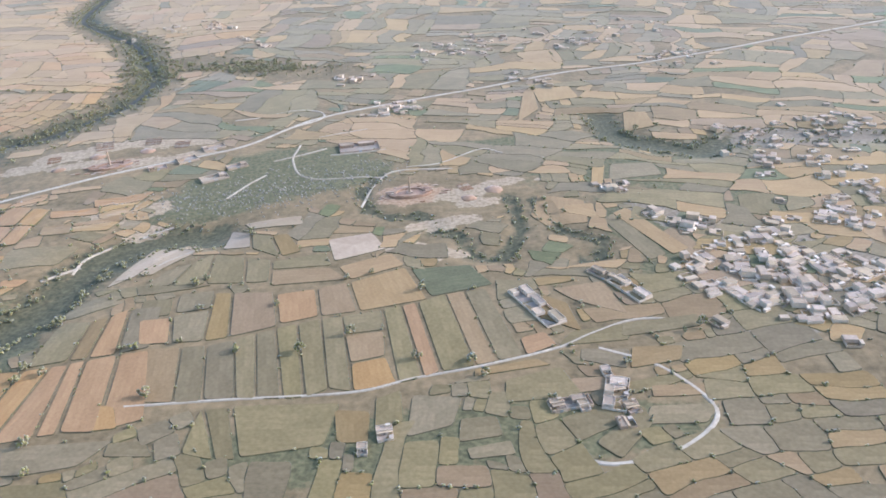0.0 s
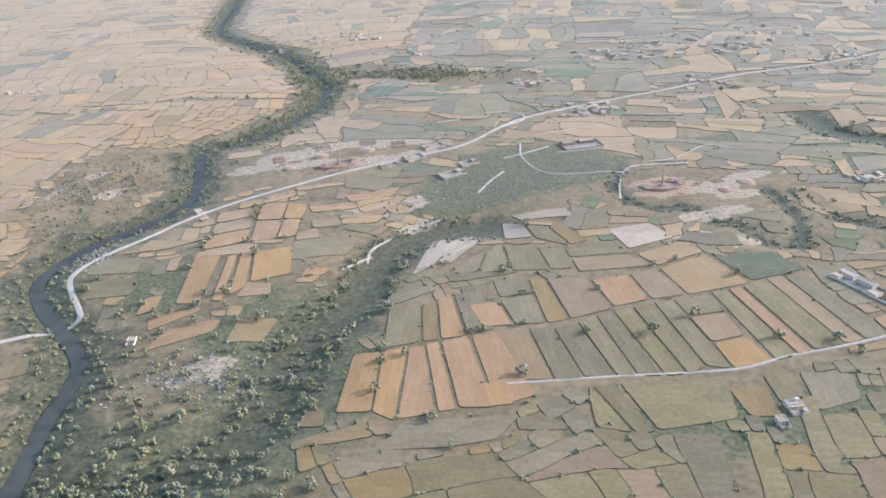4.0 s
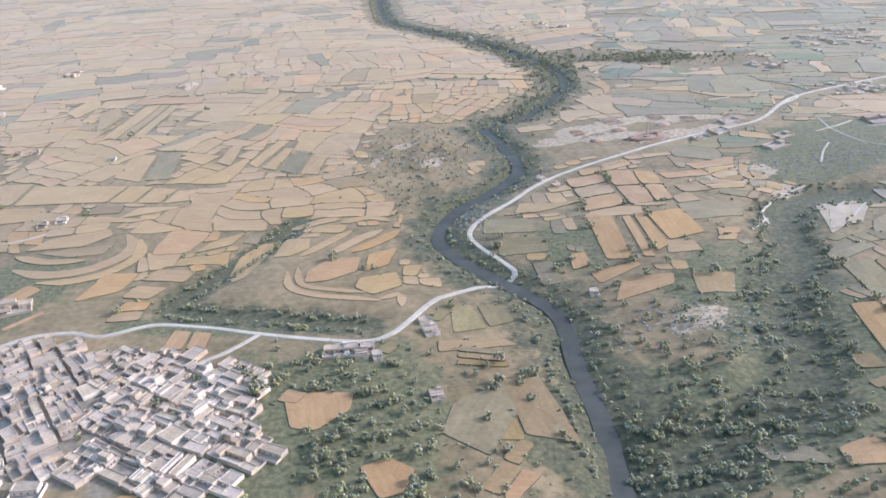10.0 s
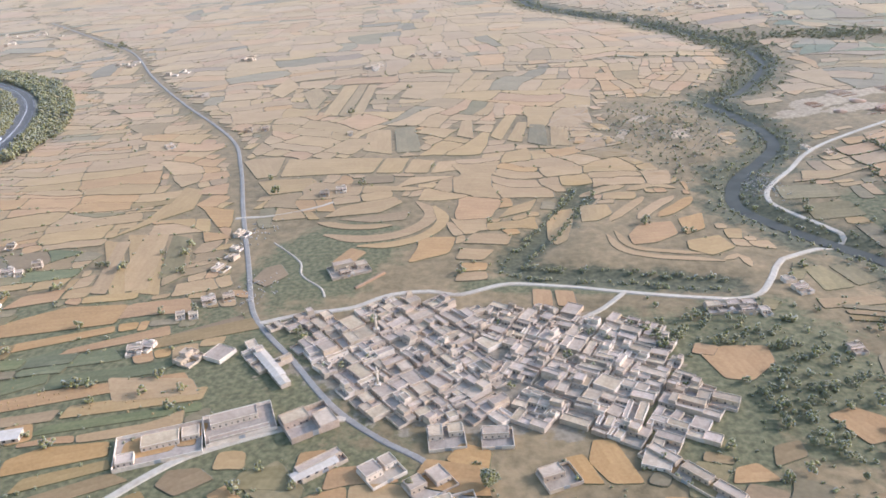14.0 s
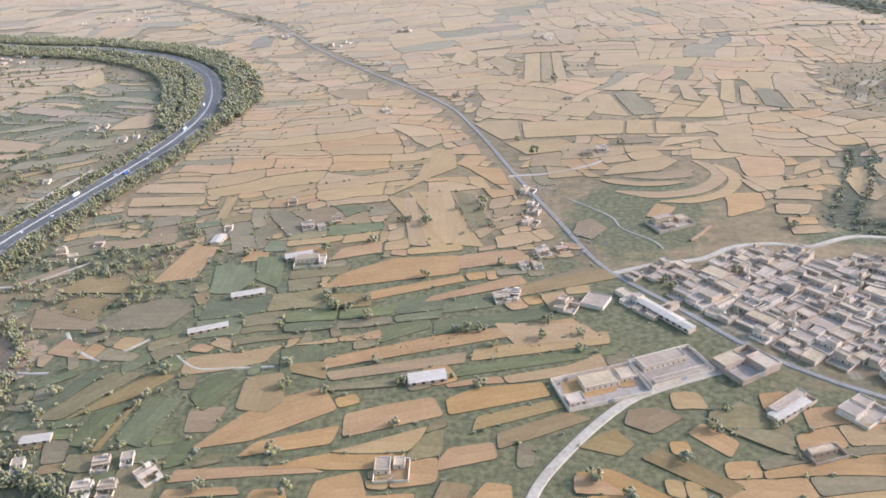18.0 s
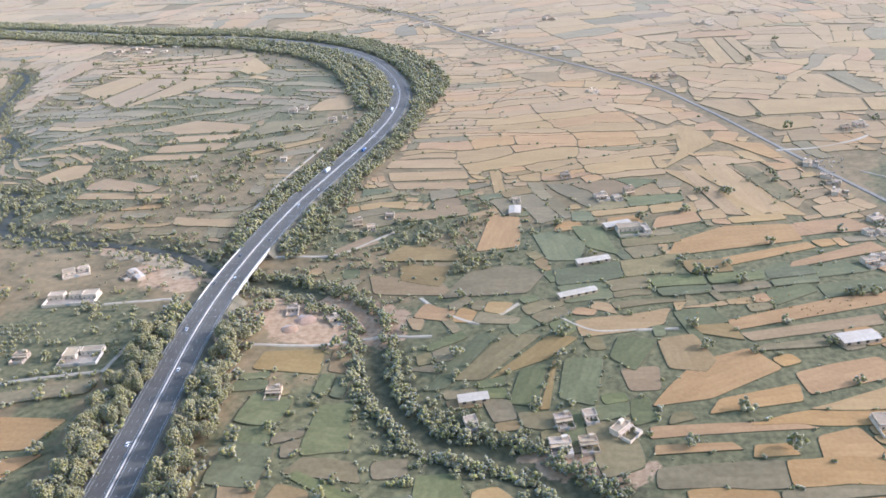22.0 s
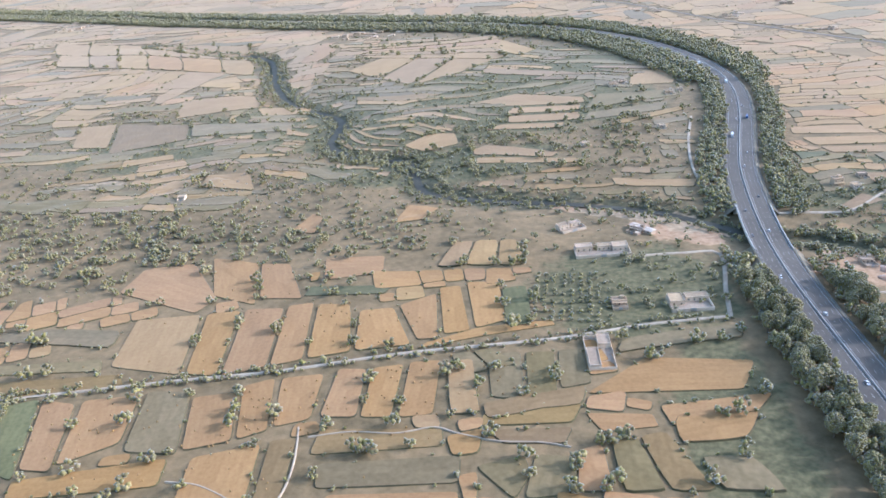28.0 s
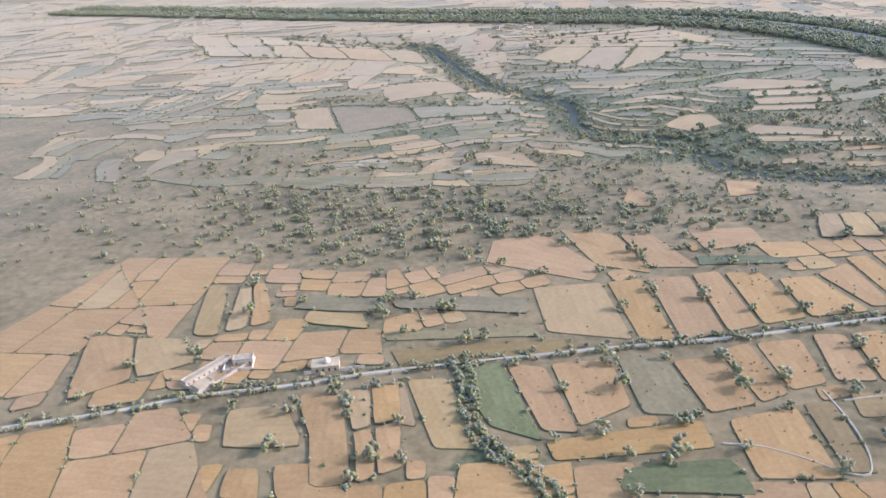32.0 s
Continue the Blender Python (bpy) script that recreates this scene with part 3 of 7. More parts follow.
BRANCH_ROAD = [(-1386, 736), (-1372, 738), (-1343, 740), (-1296, 758), (-1271, 777)]
BRANCH_LANE = [(-958, 541), (-980, 512), (-1000, 495)]
MEADOW_PATH = [(-1319, 666), (-1301, 646), (-1277, 615), (-1269, 587), (-1243, 559), (-1236, 541)]
GULLY_TRACK = [(-2447, 101), (-2440, 93), (-2433, 89), (-2426, 85), (-2419, 80), (-2407, 73), (-2402, 68), (-2395, 64), (-2383, 53), (-2376, 40), (-2362, 28), (-2350, 6)]
DITCH = [(-2472, 176), (-2462, 150), (-2457, 124), (-2449, 98), (-2432, 80), (-2414, 66), (-2400, 48), (-2390, 28)]
FIELD_TRACK = [(-1750, 404), (-1734, 385), (-1706, 364), (-1691, 364), (-1668, 389)]
SOUTH_TRACK = [(90, 448), (118, 441), (168, 455), (210, 500), (180, 560), (130, 590)]
road("branch_road", BRANCH_ROAD, 4.0, "dirt_road", "pale branch road to farm buildings")
road("branch_lane", BRANCH_LANE, 4.0, "dirt_road", "short pale lane into the village")
road("meadow_path", MEADOW_PATH, 1.2, "dirt_road", "thin trodden path over the meadow")
road("gully_track", GULLY_TRACK, 1.8, "dirt_road", "pale track beside a bushy ditch")
road("plots_track", [(-1640, 372), (-1623, 356), (-1608, 347), (-1584, 348), (-1549, 350)], 1.8, "dirt_road", "thin dirt track between green plots")
road("field_track", FIELD_TRACK, 2.4, "dirt_road", "thin dirt track across the plots")
road("south_track", SOUTH_TRACK, 3.0, "dirt_road", "pale winding track between olive plots")
SERVICE_TRACK = [(-1975, 290), (-1972, 330), (-1966, 398), (-1994, 398), (-2028, 392)]
road("service_track", SERVICE_TRACK, 2.2, "dirt_road", "pale service track beside the roadside trees")
road("quarry_track", QUARRY_TRACK, 2.0, "dirt_road", "pale dirt track beside the clay pit")

# the water lies level between its banks
tagged(ribbon("river", [q for q in RIVER if q[1] < 1200], [(-8, 0), (0, 0), (8, 0)], "water", 0, 10, lambda x, y: hz(x, y) + 1.6), "dark still river between earthen banks", "river", kind="structure")
tagged(ribbon("river_upper", [q for q in RIVER if q[1] > 1180], [(-4.5, 0), (0, 0), (4.5, 0)], "water", 0, 10, lambda x, y: hz(x, y) + 1.2), "narrow upper river in a wooded valley", "river", kind="structure")
tagged(ribbon("stream", [q for q in STREAM if q[0] < -1925], [(-4.6, 0), (0, 0), (4.6, 0)], "water", 0, 8, lambda x, y: hz(x, y) + 1.1), "narrow dark stream in a scrubby gully", "stream", kind="structure")


def deck(x, y):
    """The motorway's level."""
    return 3.2 + 1.2 * math.exp(-((y - 440) / 160) ** 2)


motorway = tagged(empty("motorway", -1925, 300, 0), "six-lane asphalt motorway on a low embankment", "motorway", kind="structure")
motorway.matrix_world = Matrix.Identity(4)
CARRIAGE = (0.6, 14.6)
ribbon("carriageway", MOTORWAY, [(-CARRIAGE[1], 0), (-CARRIAGE[0], 0.1), (-CARRIAGE[0], -0.3)], "asphalt", 0, 8, deck, motorway)
ribbon("carriageway", MOTORWAY, [(CARRIAGE[0], -0.3), (CARRIAGE[0], 0.1), (CARRIAGE[1], 0)], "asphalt", 0, 8, deck, motorway)
ribbon("median", MOTORWAY, [(-0.58, 0.05), (-0.45, 0.2), (-0.3, 0.9), (0.3, 0.9), (0.45, 0.2), (0.58, 0.05)], "median_concrete", 0, 8, deck, motorway)
SPLIT = [p for p in MOTORWAY if p[1] < 400], [p for p in MOTORWAY if p[1] > 470]
SPLIT[0].append((-1925, 400))
SPLIT[1].insert(0, (-1924, 480))
for line in SPLIT:
    ribbon("embankment", line, [(-26, -9), (-16.4, -0.25), (-14.6, -0.05)], "scrub", 0, 8, deck, motorway)
    ribbon("embankment", line, [(14.6, -0.05), (16.4, -0.25), (26, -9)], "scrub", 0, 8, deck, motorway)

# ---- the motorway's furniture and bridge ----
mr, md, mat_s = spline(MOTORWAY, 4.0)


def along(s, off):
    """A place on the motorway: s metres along, off to the right, with the heading in degrees."""
    x, y = np.interp(s, mat_s, mr[:, 0]), np.interp(s, mat_s, mr[:, 1])
    dx, dy = np.interp(s, mat_s, md[:, 0]), np.interp(s, mat_s, md[:, 1])
    return float(x + dy * off), float(y - dx * off), math.degrees(math.atan2(dy, dx))


def s_at(y):
    return float(np.interp(y, mr[:, 1], mat_s))


def strips(name, offs, long, gap, wide, mat, label):
    v, f = [], []
    for off in offs:
        s = 0.0
        while s < mat_s[-1] - 700:
            for e in (s, s + long):
                x, y, a = along(e, off)
                c, d = math.cos(radians(a)) * wide / 2, math.sin(radians(a)) * wide / 2
                z = deck(x, y) + 0.09 - 0.1 * max(0, (abs(off) - 1.6) / 13)+ 0.03
                v += [(x + d, y - c, z), (x - d, y + c, z)]
            n = len(v) - 4
            f.append((n, n + 1, n + 3, n + 2))
            s += long + gap
    ob = under(new(name, mesh_of(name, v, f, mat)), motorway)
    return tagged(ob, label, kind="stuff")


strips("lane_dashes", (-9.9, -6.0, 6.0, 9.9), 4, 8, 0.12, "paint", "white dashed lane lines")
strips("edge_lines", (-13.2, -2.1, 2.1, 13.2), 40, 0, 0.2, "paint", "white edge lines")

bridge = tagged(empty("motorway_bridge", -1925, 440, 0), "pale concrete motorway bridge over a stream", "bridge", kind="structure")
bridge.matrix_world = Matrix.Identity(4)
SPAN = [(-1925, 392), (-1925.4, 420), (-1925, 450), (-1923.4, 488)]
ribbon("deck_slab", SPAN, [(-15.6, -0.12), (-15.6, -1.5), (-7, -1.7), (0, -1.7), (7, -1.7), (15.6, -1.5), (15.6, -0.12)], "concrete", 0, 4, deck, bridge)
for side in (-1, 1):
    prof = [(side * 14.7, -0.1), (side * 14.75, 1.1), (side * 15.3, 1.1), (side * 15.5, -0.2)]
    ribbon("parapet", SPAN, prof if side > 0 else prof[::-1], "concrete", 0, 4, deck, bridge)
for y in (412, 437, 462):
    for off in (-11, -4, 4, 11):
        x = -1925 + off
        g0 = hz(x, y)
        Shape().lathe(x, y, [(g0 - 1.5, 0.8), (deck(x, y) - 2.3, 0.8)], 10).put("pier", "concrete", bridge, smooth=True)
    Shape().box(-1925 - 13.5, -1925 + 13.5, y - 0.9, y + 0.9, deck(-1925, y) - 2.5, deck(-1925, y) - 1.65).put("pier_cap", "concrete", bridge)
for y in (392, 486):
    Shape().box(-1940.5, -1908.5, y - 1.2, y + 1.2, hz(-1925, y) - 4, deck(-1925, y) - 0.3).put("abutment", "concrete", bridge)

# ---- fields ----
MIX = {"orange": ["orange"] * 8 + ["straw"], "straw": ["straw"] * 7 + ["orange"] * 2, "pale": ["pale"] * 3 + ["straw"], "brown": ["brown"] * 4 + ["olive"], "olive": ["olive"] * 5 + ["brown"] * 2,
       "green": ["green"] * 4 + ["olive"], "sand": ["sand"], "slope": ["olive"] * 5 + ["brown"] * 2 + ["straw"] * 2, "mixed": ["olive", "olive", "olive", "brown", "brown", "orange"], "far": ["straw"] * 11 + ["orange"] * 3 + ["olive"] + ["brown"],
       "south": ["orange"] * 5 + ["straw"] * 3 + ["olive"] * 3, "lush": ["green"] * 4 + ["olive"] * 5 + ["brown"] + ["straw"], "north": ["olive"] * 7 + ["straw"] * 5 + ["brown"] * 3 + ["green"]}
UG, VG = np.meshgrid(np.linspace(-1, 1, 6), np.linspace(-1, 1, 5), indexing="ij")
PULL = 1 - 0.07 * (UG * VG) ** 4
UG, VG = UG * PULL, VG * PULL
ring = [(i, 0) for i in range(5)] + [(5, j) for j in range(4)] + [(i, 4) for i in range(5, 0, -1)] + [(0, j) for j in range(4, 0, -1)]
RING = np.array([i * 5 + j for i, j in ring])
PATCH = [(i * 5 + j, (i + 1) * 5 + j, (i + 1) * 5 + j + 1, i * 5 + j + 1) for i in range(5) for j in range(4)]
BANK = [(RING[k], 30 + k, 30 + (k + 1) % 18, RING[(k + 1) % 18]) for k in range(18)]
BANK = [(int(a), int(d_), int(c), int(b)) for a, d_, c, b in BANK]
BANK = [(f[1], f[2], f[3], f[0]) for f in BANK]


def field_sheet(q, inset, lift, amp):
    """The terrace of one field: its surface with a bank all round. q: corners near left, near right, far right, far left."""
    q = np.array(q, float)
    wide = 0.5 * (np.hypot(*(q[1] - q[0])) + np.hypot(*(q[2] - q[3])))
    deep = 0.5 * (np.hypot(*(q[3] - q[0])) + np.hypot(*(q[2] - q[1])))
    u = (UG * (1 - 2 * inset / max(wide, 3 * inset)) + 1) / 2
    v = (VG * (1 - 2 * inset / max(deep, 3 * inset)) + 1) / 2
    p = (q[0][:, None, None] * (1 - u) + q[1][:, None, None] * u) * (1 - v) + (q[3][:, None, None] * (1 - u) + q[2][:, None, None] * u) * v
    x, y = warp(p[0], p[1], amp)
    z = height(x, y) + lift
    top = np.stack([x, y, z], -1).reshape(-1, 3)
    mid = top.mean(0)
    rim = top[RING].copy()
    out = rim[:, :2] - mid[:2]
    rim[:, :2] += out / np.maximum(np.hypot(*out.T), 1e-6)[:, None] * 1.5
    rim[:, 2] -= lift + 1.2
    return np.vstack([top, rim]), wide, deep




def banked(name, verts, faces, kind, each, tops):
    """A mesh of fields whose bank faces are weedy and coloured dark for shade: of each run of faces the first few are
    the field's own.
    """
    me = bpy.data.meshes.new(name)
    me.from_pydata(verts if isinstance(verts, np.ndarray) else [tuple(v) for v in verts], [], faces)
    me.materials.append(M[kind])
    me.materials.append(M["bank"])
    me.polygons.foreach_set("material_index", (np.arange(len(me.polygons)) % each >= tops).astype(np.int32))
    return me


FIELD_LABELS = {"orange": "harvested orange-tan stubble field", "straw": "pale straw-coloured stubble field", "pale": "bleached bare field", "brown": "fallow brown ploughed field", "olive": "dry olive grass field", "green": "green crop field", "sand": "bare sandy plot"}


def put_field(q, kind, parent, inset=1.0, amp=4.0):
    lift = random.uniform(0.8, 1.4)
    v, wide, deep = field_sheet(q, inset, lift, amp)
    c = v.mean(0)
    a = math.atan2(q[1][1] - q[0][1], q[1][0] - q[0][0]) + (math.pi / 2 if deep > wide else 0)
    m = Matrix.Translation((c[0], c[1], c[2])) @ Matrix.Rotation(a, 4, "Z")
    w = v - c
    w = np.stack([w[:, 0] * math.cos(a) + w[:, 1] * math.sin(a), -w[:, 0] * math.sin(a) + w[:, 1] * math.cos(a), w[:, 2]], -1)
    ob = new("field", banked("field", w, PATCH + BANK, kind, 38, 20))
    ob.matrix_world = m
    ob.parent = parent
    ob["label"] = FIELD_LABELS[kind]


def hedge_along(a, b, chance, size, amp=4.0):
    n = int(math.hypot(b[0] - a[0], b[1] - a[1]) / 5)
    for i in range(n):
        if random.random() < chance:
            t = (i + random.random()) / n
            x, y = a[0] + (b[0] - a[0]) * t, a[1] + (b[1] - a[1]) * t
            x, y = warp(x, y, amp)
            big = random.random() < 0.22
            hedges.append((float(x) + random.gauss(0, 0.8), float(y) + random.gauss(0, 0.8), random.uniform(2.0, 3.6) if big else size * random.uniform(0.5, 1.3)))


def field_block(a, b, c, d, across, deep, kind, bushy=0.25):
    """One group of fields side by side inside four corners."""
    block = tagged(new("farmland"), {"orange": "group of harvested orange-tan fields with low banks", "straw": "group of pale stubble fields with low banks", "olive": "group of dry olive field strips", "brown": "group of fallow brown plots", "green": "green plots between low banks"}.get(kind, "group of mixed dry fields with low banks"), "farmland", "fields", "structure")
    Q = [np.array(p, float) for p in (a, b, c, d)]
    take([a, b, c, d], 1)

    def at(u, v):
        return (Q[0] * (1 - u) + Q[1] * u) * (1 - v) + (Q[3] * (1 - u) + Q[2] * u) * v

    us = [0] + [(i + random.uniform(-0.18, 0.18)) / across for i in range(1, across)] + [1]
    vs = [0] + [(i + random.uniform(-0.15, 0.15)) / deep for i in range(1, deep)] + [1]
    for i in range(across):
        for j in range(deep):
            put_field([at(us[i], vs[j]), at(us[i + 1], vs[j]), at(us[i + 1], vs[j + 1]), at(us[i], vs[j + 1])], random.choice(MIX[kind]), block)
    for i in range(across + 1):
        hedge_along(at(us[i], 0), at(us[i], 1), bushy, 1.0)
    for j in range(deep + 1):
        hedge_along(at(0, vs[j]), at(1, vs[j]), bushy, 1.1)


field_block((-634, 804), (-581, 816), (-593, 936), (-644, 921), 1, 3, "orange")
field_block((-578, 816), (-520, 828), (-525, 930), (-589, 946), 2, 2, "orange")
field_block((-561, 373), (-516, 362), (-523, 389), (-567, 402), 1, 1, "olive")
field_block((-511, 361), (-466, 366), (-483, 394), (-509, 383), 1, 1, "orange")
field_block((-783, 491), (-736, 489), (-740, 520), (-784, 517), 1, 3, "brown")
field_block((-1117, 565), (-1085, 569), (-1086, 605), (-1111, 606), 1, 2, "straw")
field_block((-1556, 396), (-1430, 417), (-1431, 450), (-1563, 428), 3, 2, "green")
field_block((-1456, 205), (-1421, 211), (-1420, 225), (-1455, 219), 1, 1, "orange")
field_block((-1127, 289), (-1066, 282), (-1081, 313), (-1122, 314), 1, 1, "orange")
field_block((-1245, 285), (-1200, 286), (-1214, 311), (-1243, 302), 1, 1, "olive")
field_block((-2163, 168), (-2141, 171), (-2152, 229), (-2170, 225), 1, 1, "straw")
field_block((-2202, 370), (-2126, 375), (-2136, 426), (-2195, 421), 3, 1, "straw")
field_block((-2140, 165), (-2080, 183), (-2076, 204), (-2142, 182), 1, 1, "brown")
field_block((-2080, 104), (-2060, 108), (-2066, 146), (-2081, 142), 1, 1, "straw")
field_block((-2057, 106), (-2011, 109), (-2029, 160), (-2062, 148), 2, 1, "brown")
field_block((-2024, 148), (-1985, 160), (-1971, 187), (-2024, 176), 1, 1, "orange")
field_block((-2674, 197), (-2654, 198), (-2679, 279), (-2699, 278), 1, 1, "straw")
field_block((-2654, 202), (-2623, 216), (-2648, 284), (-2669, 279), 2, 1, "straw")
field_block((-2718, 111), (-2653, 164), (-2676, 193), (-2757, 190), 2, 1, "straw")
field_block((-2599, 217), (-2538, 207), (-2549, 231), (-2599, 236), 1, 1, "pale")
field_block((-2536, 49), (-2510, 55), (-2540, 131), (-2566, 129), 1, 1, "orange")
field_block((-2508, 55), (-2482, 67), (-2503, 144), (-2537, 131), 2, 2, "orange")
field_block((-2369, 54), (-2302, 60), (-2313, 94), (-2363, 75), 1, 1, "green")
field_block((-2601, 72), (-2551, 78), (-2569, 117), (-2608, 112), 1, 1, "orange")
field_block((-2580, 35), (-2556, 38), (-2569, 62), (-2587, 58), 1, 1, "orange")
field_block((-2549, 38), (-2501, 43), (-2535, 69), (-2563, 65), 1, 1, "orange")
field_block((-2495, 1265), (-2216, 1201), (-2249, 1443), (-2517, 1350), 1, 5, "straw")
field_block((-3201, 1342), (-2684, 1185), (-2815, 1487), (-3398, 1641), 6, 2, "straw")
field_block((-1854, 235), (-1820, 230), (-1818, 260), (-1851, 266), 1, 1, "green")
field_block((-1853, 180), (-1811, 176), (-1811, 213), (-1850, 220), 1, 1, "green")
field_block((-1810, 268), (-1785, 262), (-1784, 293), (-1809, 295), 2, 1, "green")
field_block((-1799, 468), (-1720, 466), (-1728, 490), (-1783, 503), 1, 1, "brown")
field_block((-1529, 435), (-1492, 440), (-1495, 464), (-1534, 458), 1, 1, "olive")
field_block((-1499, 319), (-1447, 324), (-1447, 337), (-1493, 327), 1, 1, "olive")
field_block((-2157, 208), (-2122, 222), (-2142, 244), (-2170, 234), 2, 1, "olive")
field_block((-2059, 240), (-1970, 261), (-1971, 279), (-2054, 259), 1, 1, "olive")
field_block((-2010, 109), (-1978, 111), (-1989, 143), (-2016, 138), 1, 1, "olive")
field_block((-2134, 274), (-2114, 278), (-2121, 339), (-2143, 333), 1, 1, "green")
field_block((-2618, 236), (-2532, 235), (-2537, 253), (-2600, 266), 1, 1, "olive")
field_block((-2529, 239), (-2428, 237), (-2432, 265), (-2538, 258), 1, 1, "olive")
field_block((-1242, 290), (-1194, 259), (-1192, 290), (-1221, 316), 1, 1, "green")
field_block((-1330, 224), (-1300, 225), (-1309, 235), (-1329, 243), 1, 1, "orange")



def parted(poly, p, n):
    """The two halves of a convex outline on either side of a line through p with the normal n."""
    sides = ([], [])
    d = [(q[0] - p[0]) * n[0] + (q[1] - p[1]) * n[1] for q in poly]
    for k, q in enumerate(poly):
        e = (k + 1) % len(poly)
        sides[0 if d[k] <= 0 else 1].append(q)
        if (d[k] <= 0) != (d[e] <= 0):
            t = d[k] / (d[k] - d[e])
            x = (q[0] + (poly[e][0] - q[0]) * t, q[1] + (poly[e][1] - q[1]) * t)
            sides[0].append(x), sides[1].append(x)
    return [h for h in sides if len(h) > 2]


def spread(poly, tilt):
    """An outline's extents along and across a heading, with its middle."""
    p = np.array(poly)
    c, s = math.cos(tilt), math.sin(tilt)
    u, v = p[:, 0] * c + p[:, 1] * s, p[:, 1] * c - p[:, 0] * s
    mu, mv = (u.min() + u.max()) / 2, (v.min() + v.max()) / 2
    return u.max() - u.min(), v.max() - v.min(), (mu * c - mv * s, mu * s + mv * c)


def halved(poly, tilt, along, wobble):
    """Cuts an outline across its length (or along it), a little askew."""
    eu, ev, (mx, my) = spread(poly, tilt)
    f = random.uniform(-0.16, 0.16)
    a = tilt + random.gauss(0, wobble) + (0 if along else math.pi / 2)
    c, s = math.cos(tilt), math.sin(tilt)
    mx, my = (mx + c * f * eu, my + s * f * eu) if along else (mx - s * f * ev, my + c * f * ev)
    return parted(poly, (mx, my), (math.cos(a), math.sin(a)))


def strip_sheet(poly, tilt, inset, lift, amp, soft=0.3):
    """The terrace of one field with a rounded outline: surface, inner ring and bank."""
    eu, ev, (mx, my) = spread(poly, tilt)
    c, s = math.cos(tilt), math.sin(tilt)
    ring = []
    for k, q in enumerate(poly):
        o, e = poly[k - 1], poly[(k + 1) % len(poly)]
        lo, le = math.hypot(q[0] - o[0], q[1] - o[1]), math.hypot(q[0] - e[0], q[1] - e[1])
        cut = min(4.0, soft * lo, soft * le)
        if lo > 1e-6 and le > 1e-6:
            h = ((q[0] + (o[0] - q[0]) * cut / lo, q[1] + (o[1] - q[1]) * cut / lo), (q[0] + (e[0] - q[0]) * cut / le, q[1] + (e[1] - q[1]) * cut / le))
            ring.append(h[0])
            ring.append(((h[0][0] + h[1][0] + 2 * q[0]) / 4, (h[0][1] + h[1][1] + 2 * q[1]) / 4))
            a, b = (q[0] + (e[0] - q[0]) * cut / le, q[1] + (e[1] - q[1]) * cut / le), (e[0] + (q[0] - e[0]) * cut / le, e[1] + (q[1] - e[1]) * cut / le)
            for i in range(int(le / 18) + 1):
                t = i / (int(le / 18) + 1)
                ring.append((a[0] + (b[0] - a[0]) * t, a[1] + (b[1] - a[1]) * t))
    r = np.array(ring) - (mx, my)
    u, v = (r[:, 0] * c + r[:, 1] * s) * max(0.3, 1 - 2 * inset / eu), (r[:, 1] * c - r[:, 0] * s) * max(0.3, 1 - 2 * inset / ev)
    r = np.stack([u * c - v * s, u * s + v * c], 1)
    n = len(r)
    flat = np.vstack([[(0, 0)], r * 0.5, r]) + (mx, my)
    x, y = warp(flat[:, 0], flat[:, 1], amp)
    top = np.stack([x, y, height(x, y) + lift], 1)
    rim = top[n + 1:].copy()
    out = rim[:, :2] - top[0, :2]
    rim[:, :2] += out / np.maximum(np.hypot(*out.T), 1e-6)[:, None] * 1.9
    rim[:, 2] -= lift + 1.2
    k = np.arange(n)
    e = (k + 1) % n
    tops = [(0, int(1 + a), int(1 + b)) for a, b in zip(k, e)] + [(int(1 + a), int(1 + n + a), int(1 + n + b), int(1 + b)) for a, b in zip(k, e)]
    banks = [(int(1 + n + a), int(1 + 2 * n + a), int(1 + 2 * n + b), int(1 + n + b)) for a, b in zip(k, e)]
    return np.vstack([top, rim]), tops + banks, len(tops)


def hemmed(verts, faces, marks, kind):
    me = bpy.data.meshes.new("field")
    me.from_pydata(verts, [], faces)
    me.materials.append(M[kind])
    me.materials.append(M["bank"])
    me.polygons.foreach_set("material_index", np.array(marks, np.int32))
    return me


def laid(v, f, n, kind, parent, turn):
    """One field as a mesh of its own under its farmland, its furrows along turn."""
    mid = v[0].copy()
    w = v - mid
    w = np.stack([w[:, 0] * math.cos(turn) + w[:, 1] * math.sin(turn), w[:, 1] * math.cos(turn) - w[:, 0] * math.sin(turn), w[:, 2]], 1)
    ob = new("field", hemmed(w, f, [0] * n + [1] * (len(f) - n), kind))
    ob.matrix_world = Matrix.Translation(mid) @ Matrix.Rotation(turn, 4, "Z")
    ob.parent = parent
    ob["label"] = FIELD_LABELS[kind]


def plot(kind, parent, bushy, *corners):
    """One field inside its corners."""
    side = max(range(len(corners)), key=lambda k: math.dist(corners[k], corners[k - 1]))
    tilt = math.atan2(corners[side][1] - corners[side - 1][1], corners[side][0] - corners[side - 1][0])
    v, f, n = strip_sheet(list(corners), tilt, 0.5, random.uniform(0.5, 0.85), 0.0, 0.16)
    laid(v, f, n, kind, parent, tilt)
    take(v[-((len(v) - 1) // 3):, :2], 1)
    for k in range(len(corners)):
        hedge_along(corners[k - 1], corners[k], bushy, 1.0, 0.0)


